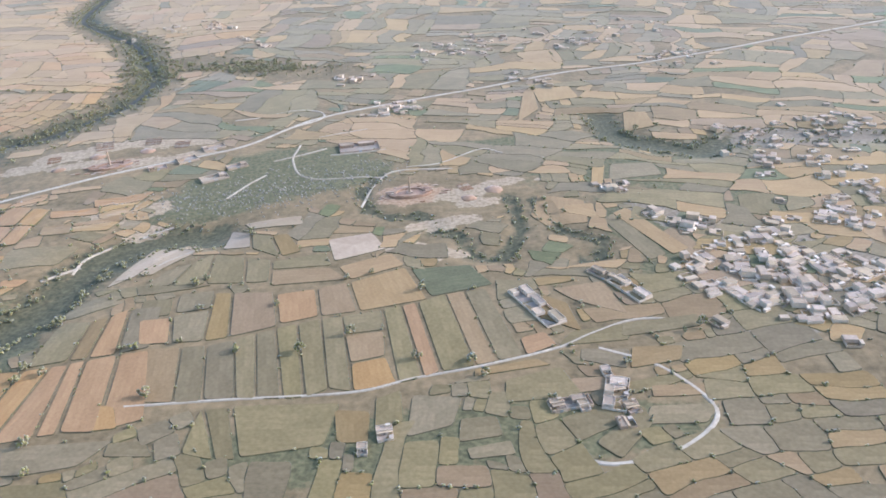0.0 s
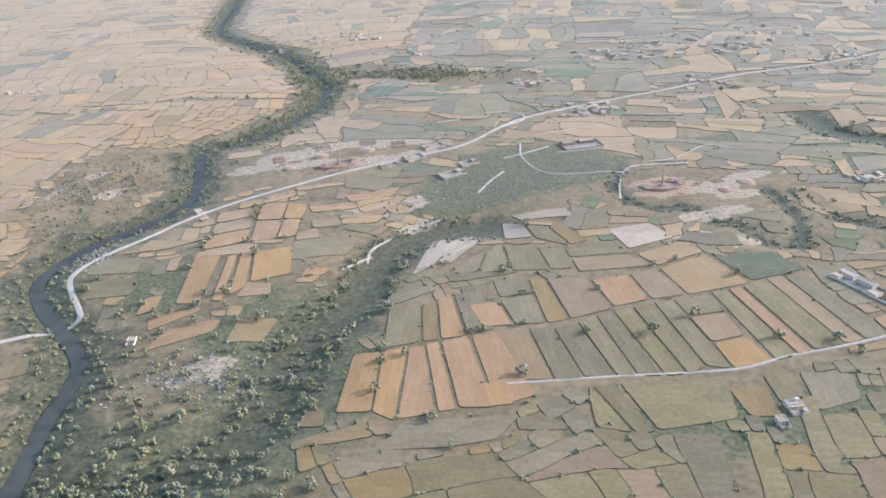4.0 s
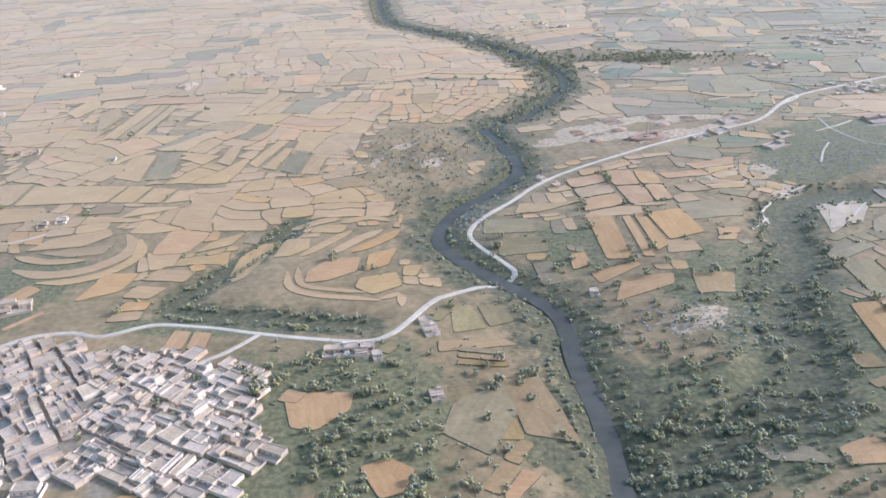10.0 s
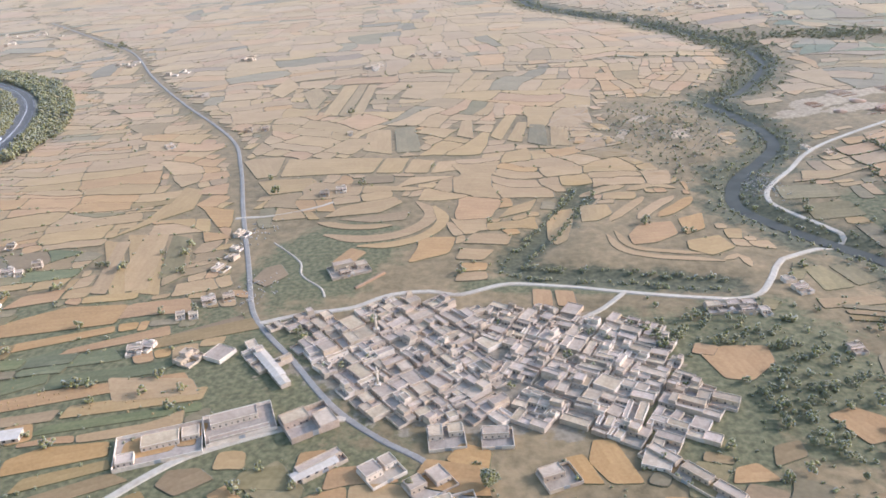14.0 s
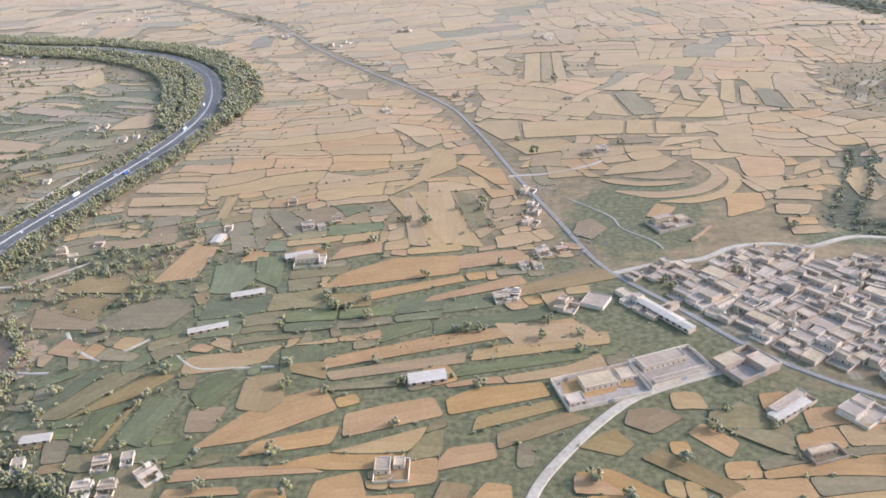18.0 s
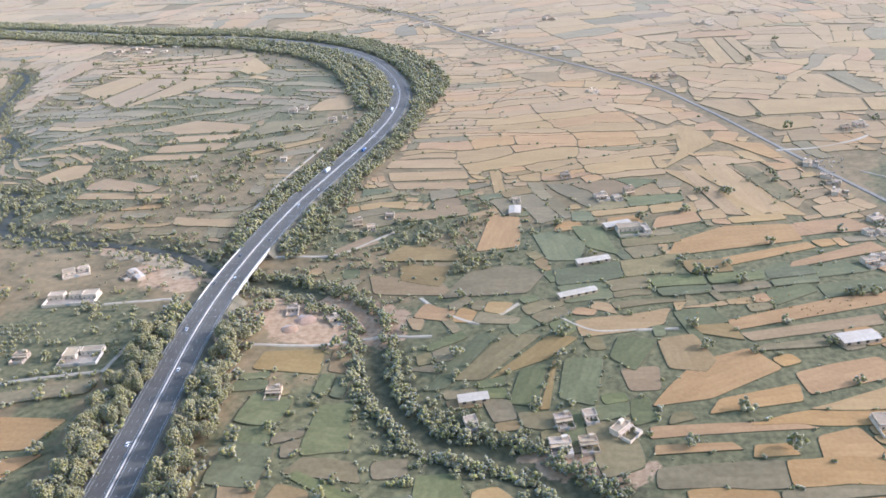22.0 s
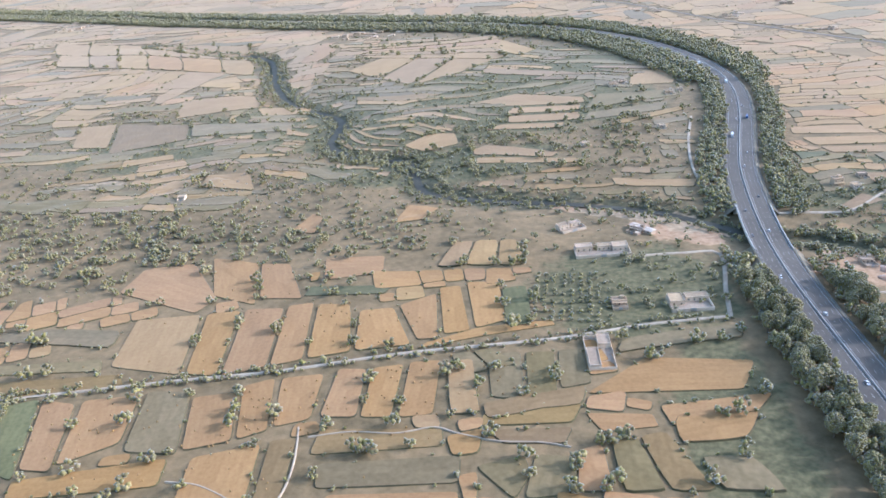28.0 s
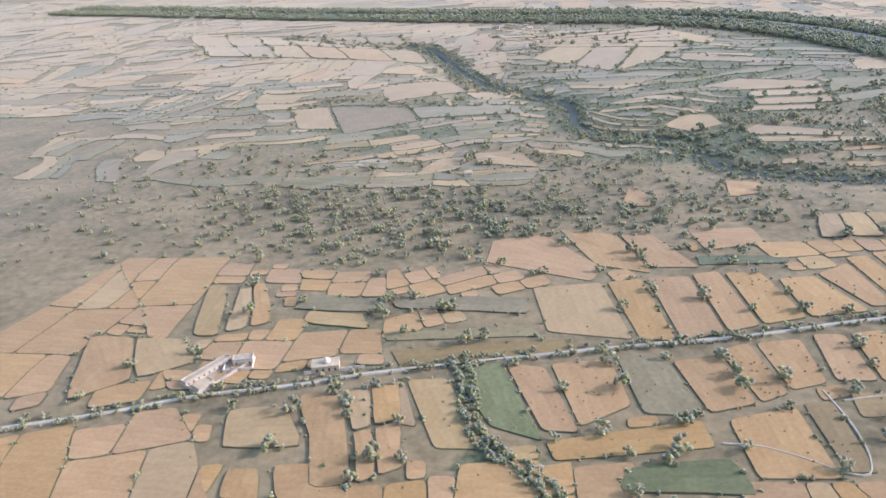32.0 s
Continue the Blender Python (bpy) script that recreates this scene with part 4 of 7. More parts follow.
def bent_strip(kind, parent, wide, *line):
    """A field that follows a bend, narrower towards its ends."""
    r, d, at = spline(line, 9.0)
    t = at / at[-1]
    half = wide / 2 * np.clip(4.5 * np.minimum(t, 1 - t) + 0.25, 0, 1)
    lift = random.uniform(0.5, 0.85)
    v = []
    for (x, y), (dx, dy), h in zip(r, d, half):
        for o, dz in ((-h - 1.3, -1.2), (-h, lift), (0, lift), (h, lift), (h + 1.3, -1.2)):
            v.append((x + dy * o, y - dx * o, hz(x + dy * o, y - dx * o) + dz))
    f = [(i * 5 + k, i * 5 + k + 5, i * 5 + k + 6, i * 5 + k + 1) for k in (1, 2, 0, 3) for i in range(len(r) - 1)]
    n = 2 * (len(r) - 1)
    v = np.array(v)
    mid = v[(len(r) // 2) * 5 + 2].copy()
    ob = new("field", hemmed(v - mid, [g[::-1] for g in f], [0] * n + [1] * n, kind))
    ob.location = mid
    ob.parent = parent
    ob["label"] = FIELD_LABELS[kind]
    take_line([tuple(p) for p in r], wide / 2 + 2, 1)


def patchwork(name, corners, long, short, kind, amp, label, bushy=0.06, fill=1.0, tilt=8, swap=0.3, district=280, single=0):
    """A patchwork of fields inside an outline, where nothing else lies: districts that each run their own way, cut into strips again and again."""
    root = tagged(new(name), label, "farmland", "fields", "structure")
    sheets, outlines, count = {}, [], 0
    todo, districts = [list(map(tuple, corners))], []
    base = radians(tilt)
    while todo:
        poly = todo.pop()
        eu, ev, _ = spread(poly, base)
        if max(eu, ev) > district * random.uniform(0.8, 1.4):
            todo += halved(poly, base, eu > ev, 0.3)
        else:
            districts.append(poly)
    districts.sort(key=lambda a: min(q[1] for q in a))
    for area in districts:
        way = base + random.gauss(0, 0.16) + (math.pi / 2 if random.random() < swap else 0)
        size = random.uniform(0.75, 1.25)
        bag = [random.choice(MIX[kind]) for _ in range(3)] + MIX[kind]
        todo = [(area, 0)]
        while todo:
            poly, tries = todo.pop()
            eu, ev, mid = spread(poly, way)
            ru, rv = eu / (long * size), ev / (short * size)
            if max(ru, rv) > random.uniform(0.95, 1.7):
                todo += [(h, tries) for h in halved(poly, way, ru > rv, 0.07)]
                continue
            if min(eu, ev) < 8 or eu * ev < 170:
                continue
            p = np.array(poly)
            c = p.mean(0)
            edge = np.vstack([p + (np.roll(p, -1, 0) - p) * t for t in (0, 0.25, 0.5, 0.75)])
            pts = np.vstack([c + (edge - c) * t for t in (0.35, 0.65, 0.92)])
            wx, wy = warp(pts[:, 0], pts[:, 1], amp)
            foot = taken_at(wx, wy)
            bad = float((foot > 1).mean() + (foot == 1).mean())
            if bad > 0.03 and ((foot > 1).any() or bad > 0.12):
                if tries < 4 and bad < 0.98 and max(eu, ev) > 14:
                    todo += [(h, tries + 1) for h in halved(poly, way, eu > ev * 0.8, 0.05)]
                continue
            if random.random() > fill:
                continue
            v, f, n = strip_sheet(poly, way, 0.5, random.uniform(0.5, 0.95), amp)
            k = random.choice(bag)
            outlines.append(v[-((len(v) - 1) // 3):, :2])
            marks = [0] * n + [1] * (len(f) - n)
            count += 1
            if count <= single:
                ob = under(new("field", hemmed(v - v[0], f, marks, k)), root)
                ob.location = v[0]
                ob["label"] = FIELD_LABELS[k]
            else:
                V, F, K = sheets.setdefault(k, ([], [], []))
                at = sum(map(len, V))
                V.append(v), F.extend(tuple(i + at for i in g) for g in f), K.extend(marks)
            for a, b in zip(poly, poly[1:] + poly[:1]):
                for i in range(int(math.hypot(b[0] - a[0], b[1] - a[1]) / 7)):
                    if random.random() < bushy:
                        t = random.random()
                        x, y = warp(a[0] + (b[0] - a[0]) * t, a[1] + (b[1] - a[1]) * t, amp)
                        hedges.append((float(x), float(y), random.uniform(0.5, 1.4)))
    for rim in outlines:
        take(rim, 1)
    for k, (V, F, K) in sheets.items():
        tagged(under(new("fields", hemmed(np.vstack(V), F, K, k)), root), FIELD_LABELS[k] + "s seen from afar", kind="stuff")


# fields measured one by one
group = tagged(new("farmland"), "hill of olive strips and tan plots with dark banks", "farmland", "fields", "structure")
plot("brown", group, 0.04, (-285, 529), (-244, 527), (-261, 609), (-303, 606))
plot("olive", group, 0.04, (-243, 526), (-220, 528), (-238, 610), (-259, 609))
plot("olive", group, 0.04, (-218, 530), (-192, 531), (-213, 618), (-236, 610))
plot("olive", group, 0.04, (-190, 531), (-174, 530), (-195, 629), (-212, 618))
plot("olive", group, 0.04, (-172, 530), (-152, 529), (-177, 635), (-193, 629))
plot("olive", group, 0.04, (-149, 529), (-133, 530), (-157, 643), (-175, 636))
plot("olive", group, 0.04, (-130, 530), (-113, 540), (-135, 651), (-155, 643))
plot("olive", group, 0.04, (-112, 541), (-92, 536), (-114, 655), (-133, 651))
plot("orange", group, 0.04, (-90, 536), (-53, 544), (-65, 584), (-96, 575))
plot("brown", group, 0.04, (-97, 577), (-66, 586), (-70, 626), (-106, 620))
plot("olive", group, 0.04, (-106, 623), (-70, 629), (-75, 664), (-113, 655))
plot("olive", group, 0.04, (-51, 545), (-32, 552), (-56, 671), (-73, 667))
plot("orange", group, 0.04, (-29, 552), (-16, 559), (-41, 676), (-54, 671))
plot("olive", group, 0.04, (-13, 559), (16, 566), (-11, 692), (-38, 677))
plot("brown", group, 0.04, (17, 567), (35, 572), (8, 697), (-10, 692))
plot("olive", group, 0.04, (37, 573), (60, 579), (31, 701), (10, 696))
plot("orange", group, 0.04, (63, 580), (93, 596), (83, 618), (59, 608))
plot("orange", group, 0.04, (-303, 614), (-275, 616), (-286, 660), (-316, 656))
plot("olive", group, 0.04, (-319, 662), (-289, 665), (-295, 698), (-325, 694))
plot("olive", group, 0.04, (-271, 616), (-243, 618), (-251, 673), (-284, 664))
plot("olive", group, 0.04, (-284, 669), (-251, 676), (-255, 712), (-290, 706))
plot("brown", group, 0.04, (-241, 618), (-220, 623), (-236, 706), (-252, 707))
plot("brown", group, 0.04, (-218, 624), (-176, 640), (-192, 705), (-233, 706))
plot("orange", group, 0.04, (-173, 644), (-137, 656), (-148, 709), (-187, 700))
plot("brown", group, 0.04, (-134, 656), (-99, 663), (-116, 721), (-145, 710))
plot("straw", group, 0.04, (-96, 663), (-29, 683), (-55, 751), (-112, 721))
plot("green", group, 0.04, (-25, 688), (40, 710), (16, 754), (-48, 747))
plot("straw", group, 0.04, (-112, 727), (-55, 756), (-72, 785), (-129, 756))
plot("sand", group, 0.04, (-135, 770), (-78, 796), (-98, 838), (-149, 823))
plot("pale", group, 0.04, (-377, 725), (-355, 743), (-335, 826), (-357, 823))
plot("pale", group, 0.04, (-352, 745), (-325, 776), (-304, 830), (-327, 825))
plot("olive", group, 0.04, (-334, 723), (-307, 724), (-296, 775), (-320, 756))
plot("olive", group, 0.04, (-304, 724), (-271, 727), (-278, 798), (-293, 779))
plot("olive", group, 0.04, (-268, 727), (-229, 727), (-241, 785), (-275, 796))
plot("pale", group, 0.04, (-272, 811), (-239, 811), (-248, 849), (-273, 863))
plot("olive", group, 0.04, (-236, 808), (-200, 785), (-221, 839), (-245, 849))
plot("brown", group, 0.04, (-197, 786), (-176, 797), (-200, 843), (-218, 839))
plot("olive", group, 0.04, (-226, 727), (-202, 728), (-209, 778), (-236, 784))
plot("brown", group, 0.04, (-197, 719), (-115, 727), (-139, 755), (-201, 751))
plot("olive", group, 0.04, (-202, 755), (-137, 760), (-148, 790), (-205, 773))
plot("pale", group, 0.04, (-248, 861), (-185, 866), (-191, 891), (-261, 877))
plot("orange", group, 0.04, (-307, 491), (-279, 495), (-292, 523), (-322, 527))
plot("olive", group, 0.04, (-279, 462), (-239, 461), (-252, 480), (-280, 478))
plot("olive", group, 0.04, (-218, 464), (-191, 457), (-216, 517), (-218, 493))
plot("olive", group, 0.04, (-189, 457), (-174, 457), (-194, 519), (-213, 517))
plot("olive", group, 0.04, (-171, 459), (-107, 470), (-100, 521), (-190, 521))
plot("olive", group, 0.04, (-68, 487), (-45, 493), (-49, 535), (-70, 525))
plot("olive", group, 0.04, (-42, 476), (-5, 488), (3, 523), (-39, 528))
plot("olive", group, 0.04, (39, 514), (106, 519), (91, 562), (41, 544))
plot("brown", group, 0.04, (14, 550), (83, 565), (70, 575), (15, 560))
plot("olive", group, 0.04, (-1, 468), (35, 474), (31, 498), (1, 496))
plot("brown", group, 0.04, (-97, 472), (-72, 471), (-73, 509), (-104, 512))
plot("olive", group, 0.04, (105, 464), (122, 445), (155, 486), (152, 507))
plot("olive", group, 0.04, (148, 484), (198, 485), (216, 510), (157, 507))
plot("olive", group, 0.04, (110, 572), (149, 558), (157, 588), (113, 589))
plot("olive", group, 0.04, (93, 594), (160, 602), (165, 630), (108, 617))
plot("brown", group, 0.04, (152, 558), (200, 570), (207, 592), (160, 591))
plot("olive", group, 0.04, (154, 607), (233, 623), (234, 643), (159, 630))
plot("brown", group, 0.04, (80, 643), (119, 617), (112, 668), (87, 686))
plot("brown", group, 0.04, (119, 673), (168, 645), (155, 709), (100, 697))
plot("olive", group, 0.04, (8, 449), (43, 453), (40, 469), (5, 461))
plot("brown", group, 0.04, (162, 518), (217, 521), (213, 537), (164, 534))
plot("straw", group, 0.04, (95, 875), (111, 845), (162, 846), (167, 910), (110, 933))
plot("straw", group, 0.04, (134, 880), (174, 855), (176, 900), (140, 896))
plot("olive", group, 0.04, (180, 851), (213, 749), (235, 761), (198, 873))
plot("straw", group, 0.04, (194, 868), (241, 760), (263, 773), (214, 883))
plot("brown", group, 0.04, (241, 815), (271, 722), (290, 740), (261, 829))
plot("straw", group, 0.04, (182, 950), (197, 948), (214, 1027), (197, 1035))
plot("olive", group, 0.04, (209, 971), (285, 987), (282, 1033), (222, 1029))
plot("straw", group, 0.04, (108, 1219), (149, 1281), (151, 1418), (132, 1384))
plot("straw", group, 0.04, (153, 1316), (225, 1337), (217, 1409), (149, 1399))
plot("straw", group, 0.04, (270, 1166), (322, 1182), (322, 1252), (285, 1255))
plot("olive", group, 0.04, (351, 866), (396, 849), (412, 924), (363, 917))
group = tagged(new("farmland"), "orange stubble strips above a wooded gully", "farmland", "fields", "structure")
plot("orange", group, 0.12, (-427, 489), (-397, 488), (-397, 576), (-422, 575))
plot("orange", group, 0.12, (-396, 488), (-377, 476), (-373, 582), (-395, 576))
plot("orange", group, 0.12, (-375, 478), (-345, 484), (-358, 584), (-371, 582))
plot("orange", group, 0.12, (-342, 486), (-328, 489), (-344, 590), (-356, 586))
plot("orange", group, 0.12, (-325, 491), (-297, 491), (-317, 598), (-342, 590))
plot("orange", group, 0.12, (-294, 492), (-261, 506), (-290, 605), (-314, 599))
plot("olive", group, 0.12, (-395, 581), (-362, 590), (-365, 656), (-396, 658))
plot("brown", group, 0.12, (-359, 591), (-345, 593), (-349, 664), (-363, 658))
plot("orange", group, 0.12, (-342, 594), (-320, 599), (-334, 677), (-347, 667))
plot("olive", group, 0.12, (-317, 601), (-291, 610), (-302, 683), (-331, 678))
plot("olive", group, 0.12, (-400, 665), (-386, 666), (-343, 691), (-373, 706), (-399, 690))
plot("brown", group, 0.12, (-457, 477), (-434, 472), (-437, 496), (-452, 499))
plot("olive", group, 0.12, (-388, 440), (-332, 443), (-295, 452), (-276, 481), (-371, 474))
plot("pale", group, 0.12, (-373, 738), (-355, 741), (-315, 834), (-349, 803))
plot("pale", group, 0.12, (-347, 747), (-334, 749), (-295, 817), (-311, 834))
plot("orange", group, 0.12, (-625, 684), (-598, 682), (-603, 788), (-634, 793))
plot("orange", group, 0.12, (-586, 684), (-574, 682), (-583, 785), (-593, 782))
plot("orange", group, 0.12, (-570, 694), (-554, 707), (-567, 790), (-579, 784))
plot("orange", group, 0.12, (-552, 717), (-510, 732), (-521, 800), (-564, 790))
plot("orange", group, 0.12, (-638, 636), (-591, 667), (-597, 676), (-646, 659))
plot("orange", group, 0.12, (-629, 600), (-567, 625), (-564, 647), (-616, 643))
plot("brown", group, 0.12, (-550, 603), (-515, 604), (-505, 643), (-547, 645))
plot("orange", group, 0.12, (-662, 667), (-642, 675), (-645, 705), (-663, 701))
plot("brown", group, 0.12, (-727, 403), (-685, 398), (-711, 479), (-744, 480))
plot("brown", group, 0.12, (-749, 396), (-727, 397), (-743, 469), (-759, 446))
plot("olive", group, 0.12, (-705, 398), (-698, 424), (-713, 490), (-731, 485))
plot("olive", group, 0.12, (-784, 542), (-753, 553), (-768, 598), (-788, 591))
plot("olive", group, 0.12, (-751, 555), (-726, 568), (-739, 600), (-763, 598))
plot("brown", group, 0.12, (-796, 509), (-726, 526), (-739, 537), (-797, 527))
plot("olive", group, 0.12, (-755, 760), (-692, 757), (-702, 798), (-753, 798))
plot("olive", group, 0.12, (-738, 705), (-682, 710), (-689, 747), (-739, 746))
plot("olive", group, 0.12, (-695, 638), (-676, 642), (-683, 692), (-704, 689))
group = tagged(new("farmland"), "winding straw-coloured terraces round low rises", "farmland", "fields", "structure")
plot("straw", group, 0.05, (-1023, 662), (-1023, 706), (-1007, 740), (-989, 748), (-994, 701), (-1002, 655), (-1014, 643))
plot("straw", group, 0.05, (-985, 701), (-983, 753), (-952, 751), (-948, 723), (-966, 703))
plot("orange", group, 0.05, (-940, 663), (-924, 694), (-888, 703), (-887, 667), (-913, 644), (-938, 638))
plot("straw", group, 0.05, (-883, 650), (-846, 667), (-837, 635), (-865, 613), (-885, 628))
plot("orange", group, 0.05, (-881, 710), (-850, 730), (-856, 684), (-880, 665))
plot("straw", group, 0.05, (-1118, 613), (-1089, 610), (-1077, 634), (-1113, 638))
plot("straw", group, 0.05, (-1113, 649), (-1064, 645), (-1059, 671), (-1102, 674))
plot("straw", group, 0.05, (-1076, 711), (-1039, 733), (-1031, 768), (-1064, 742))
plot("orange", group, 0.05, (-1042, 517), (-1023, 516), (-1024, 547), (-1042, 550))
plot("orange", group, 0.05, (-1020, 516), (-1002, 515), (-1004, 544), (-1022, 547))
plot("orange", group, 0.05, (-916, 442), (-903, 404), (-883, 401), (-860, 426), (-860, 449), (-893, 449))
plot("orange", group, 0.05, (-921, 438), (-904, 434), (-897, 448), (-915, 454))
plot("orange", group, 0.05, (-846, 362), (-828, 331), (-812, 337), (-805, 361), (-825, 372))
plot("orange", group, 0.05, (-1011, 314), (-998, 293), (-976, 294), (-991, 336), (-1006, 336))
plot("orange", group, 0.05, (-1028, 317), (-1016, 293), (-1001, 293), (-1013, 322))
plot("orange", group, 0.05, (-1105, 314), (-1075, 303), (-1073, 325), (-1095, 333))
plot("brown", group, 0.05, (-894, 309), (-870, 320), (-871, 336), (-890, 330))
plot("orange", group, 0.05, (-924, 294), (-892, 297), (-904, 314), (-919, 309))
plot("olive", group, 0.05, (-782, 437), (-789, 400), (-753, 377), (-725, 443), (-735, 474))
plot("orange", group, 0.05, (-1426, 504), (-1355, 523), (-1373, 545), (-1433, 530))
plot("brown", group, 0.05, (-1371, 452), (-1280, 486), (-1293, 506), (-1375, 470))
plot("straw", group, 0.05, (-1368, 379), (-1300, 389), (-1315, 411), (-1387, 412))
plot("straw", group, 0.05, (-1454, 552), (-1437, 552), (-1493, 672), (-1521, 680))
plot("straw", group, 0.05, (-1434, 557), (-1402, 551), (-1455, 693), (-1499, 694))
plot("brown", group, 0.05, (-1408, 568), (-1390, 598), (-1421, 692), (-1451, 693))
bent_strip("straw", group, 15, (-981, 781), (-954, 796), (-926, 807))
bent_strip("straw", group, 12, (-954, 703), (-934, 734), (-908, 773))
bent_strip("straw", group, 13, (-923, 708), (-898, 748), (-872, 777))
bent_strip("orange", group, 15, (-900, 716), (-872, 748), (-853, 775))
bent_strip("straw", group, 9, (-961, 666), (-950, 629), (-921, 612), (-877, 605), (-856, 601))
bent_strip("straw", group, 8, (-952, 675), (-939, 635), (-903, 623), (-870, 618))
bent_strip("straw", group, 13, (-924, 793), (-892, 811), (-866, 802))
bent_strip("straw", group, 9, (-856, 604), (-838, 615), (-834, 590))
bent_strip("straw", group, 13, (-1281, 714), (-1237, 698), (-1193, 699))
bent_strip("straw", group, 17, (-1173, 766), (-1152, 733), (-1158, 701), (-1185, 674), (-1226, 667), (-1267, 681))
bent_strip("straw", group, 14, (-1151, 751), (-1137, 710), (-1152, 672), (-1185, 651), (-1224, 649))
bent_strip("orange", group, 12, (-1331, 558), (-1307, 544))
plot("straw", group, 0.05, (-1278, 727), (-1263, 757), (-1202, 784), (-1188, 764), (-1212, 735))
plot("brown", group, 0.05, (-1260, 721), (-1213, 731), (-1176, 740), (-1180, 713), (-1217, 708))
plot("brown", group, 0.05, (-1318, 577), (-1299, 563), (-1282, 588), (-1297, 614), (-1312, 606))
plot("orange", group, 0.05, (-1245, 612), (-1230, 646), (-1210, 634), (-1222, 607))
group = tagged(new("farmland"), "pale stubble plots of the wide plain", "farmland", "fields", "structure")
plot("straw", group, 0.02, (-1440, 939), (-1399, 866), (-1373, 873), (-1381, 952), (-1429, 951))
plot("straw", group, 0.02, (-1395, 856), (-1365, 806), (-1296, 820), (-1320, 859), (-1368, 861))
plot("straw", group, 0.02, (-1369, 870), (-1242, 867), (-1235, 924), (-1374, 940))
plot("straw", group, 0.02, (-1239, 866), (-1204, 863), (-1199, 921), (-1232, 924))
plot("straw", group, 0.02, (-1201, 863), (-1169, 861), (-1162, 909), (-1195, 918))
plot("straw", group, 0.02, (-1166, 860), (-1129, 871), (-1127, 910), (-1159, 906))
plot("straw", group, 0.02, (-1206, 811), (-1158, 833), (-1131, 850), (-1189, 848))
plot("brown", group, 0.02, (-1250, 828), (-1209, 830), (-1211, 854), (-1250, 854))
plot("straw", group, 0.02, (-1374, 1152), (-1347, 1149), (-1347, 1361), (-1375, 1353))
plot("brown", group, 0.02, (-1346, 1148), (-1325, 1136), (-1330, 1357), (-1346, 1360))
plot("straw", group, 0.02, (-1323, 1135), (-1303, 1138), (-1311, 1352), (-1328, 1356))
plot("straw", group, 0.02, (-1280, 1061), (-1244, 1056), (-1226, 939), (-1272, 959))
plot("olive", group, 0.02, (-1239, 1058), (-1209, 1071), (-1186, 950), (-1221, 944))
plot("straw", group, 0.02, (-1142, 1018), (-1115, 1001), (-1122, 1094), (-1138, 1093))
plot("straw", group, 0.02, (-1093, 1010), (-1075, 991), (-1052, 1113), (-1071, 1116))
plot("straw", group, 0.02, (-1068, 990), (-1045, 979), (-1037, 1074), (-1052, 1076))
plot("olive", group, 0.02, (-1039, 978), (-1011, 960), (-1011, 1055), (-1034, 1063))
plot("straw", group, 0.02, (-1007, 962), (-980, 955), (-979, 1054), (-1004, 1055))
plot("brown", group, 0.02, (-1445, 1312), (-1397, 1187), (-1390, 1281), (-1425, 1353))
plot("straw", group, 0.02, (-1513, 1323), (-1475, 1282), (-1462, 1359), (-1502, 1438))
plot("straw", group, 0.02, (-1256, 1248), (-1186, 1211), (-1170, 1284), (-1249, 1314))
group = tagged(new("farmland"), "long orange and green strips south-west of the village", "farmland", "fields", "structure")
plot("straw", group, 0.08, (-1476, 555), (-1457, 553), (-1487, 677), (-1502, 674))
plot("straw", group, 0.08, (-1455, 555), (-1419, 564), (-1449, 695), (-1478, 694))
plot("olive", group, 0.08, (-1418, 584), (-1399, 604), (-1421, 684), (-1445, 693))
plot("orange", group, 0.08, (-1430, 618), (-1399, 600), (-1407, 629), (-1430, 637))
plot("orange", group, 0.08, (-1542, 466), (-1421, 497), (-1424, 534), (-1484, 529), (-1532, 496))
plot("orange", group, 0.08, (-1498, 446), (-1414, 482), (-1419, 494), (-1498, 463))
plot("orange", group, 0.08, (-1448, 442), (-1359, 476), (-1367, 494), (-1443, 454))
plot("orange", group, 0.08, (-1409, 511), (-1350, 516), (-1369, 546), (-1423, 535))
plot("brown", group, 0.08, (-1365, 457), (-1299, 494), (-1304, 512), (-1366, 473))
plot("green", group, 0.08, (-1479, 415), (-1443, 440), (-1448, 457), (-1485, 432))
plot("green", group, 0.08, (-1440, 424), (-1385, 437), (-1403, 457), (-1445, 438))
plot("green", group, 0.08, (-1474, 381), (-1435, 405), (-1440, 419), (-1476, 405))
plot("green", group, 0.08, (-1433, 393), (-1346, 418), (-1330, 440), (-1435, 414))
plot("orange", group, 0.08, (-1511, 346), (-1405, 381), (-1317, 410), (-1324, 419), (-1426, 395), (-1513, 361))
plot("straw", group, 0.08, (-1401, 358), (-1296, 382), (-1297, 400), (-1400, 375))
plot("brown", group, 0.08, (-1501, 332), (-1404, 356), (-1404, 371), (-1508, 343))
plot("green", group, 0.08, (-1416, 337), (-1291, 369), (-1296, 380), (-1404, 352))
plot("orange", group, 0.08, (-1479, 270), (-1413, 295), (-1423, 316), (-1457, 306), (-1483, 295))
plot("orange", group, 0.08, (-1411, 295), (-1341, 318), (-1347, 334), (-1395, 327), (-1415, 313))
plot("brown", group, 0.08, (-1394, 279), (-1333, 305), (-1339, 315), (-1392, 295))
plot("brown", group, 0.08, (-1376, 262), (-1314, 294), (-1332, 302), (-1378, 278))
plot("orange", group, 0.08, (-1579, 258), (-1540, 266), (-1487, 300), (-1504, 325), (-1544, 308), (-1567, 277))
plot("orange", group, 0.08, (-1545, 250), (-1484, 264), (-1482, 284), (-1536, 266))
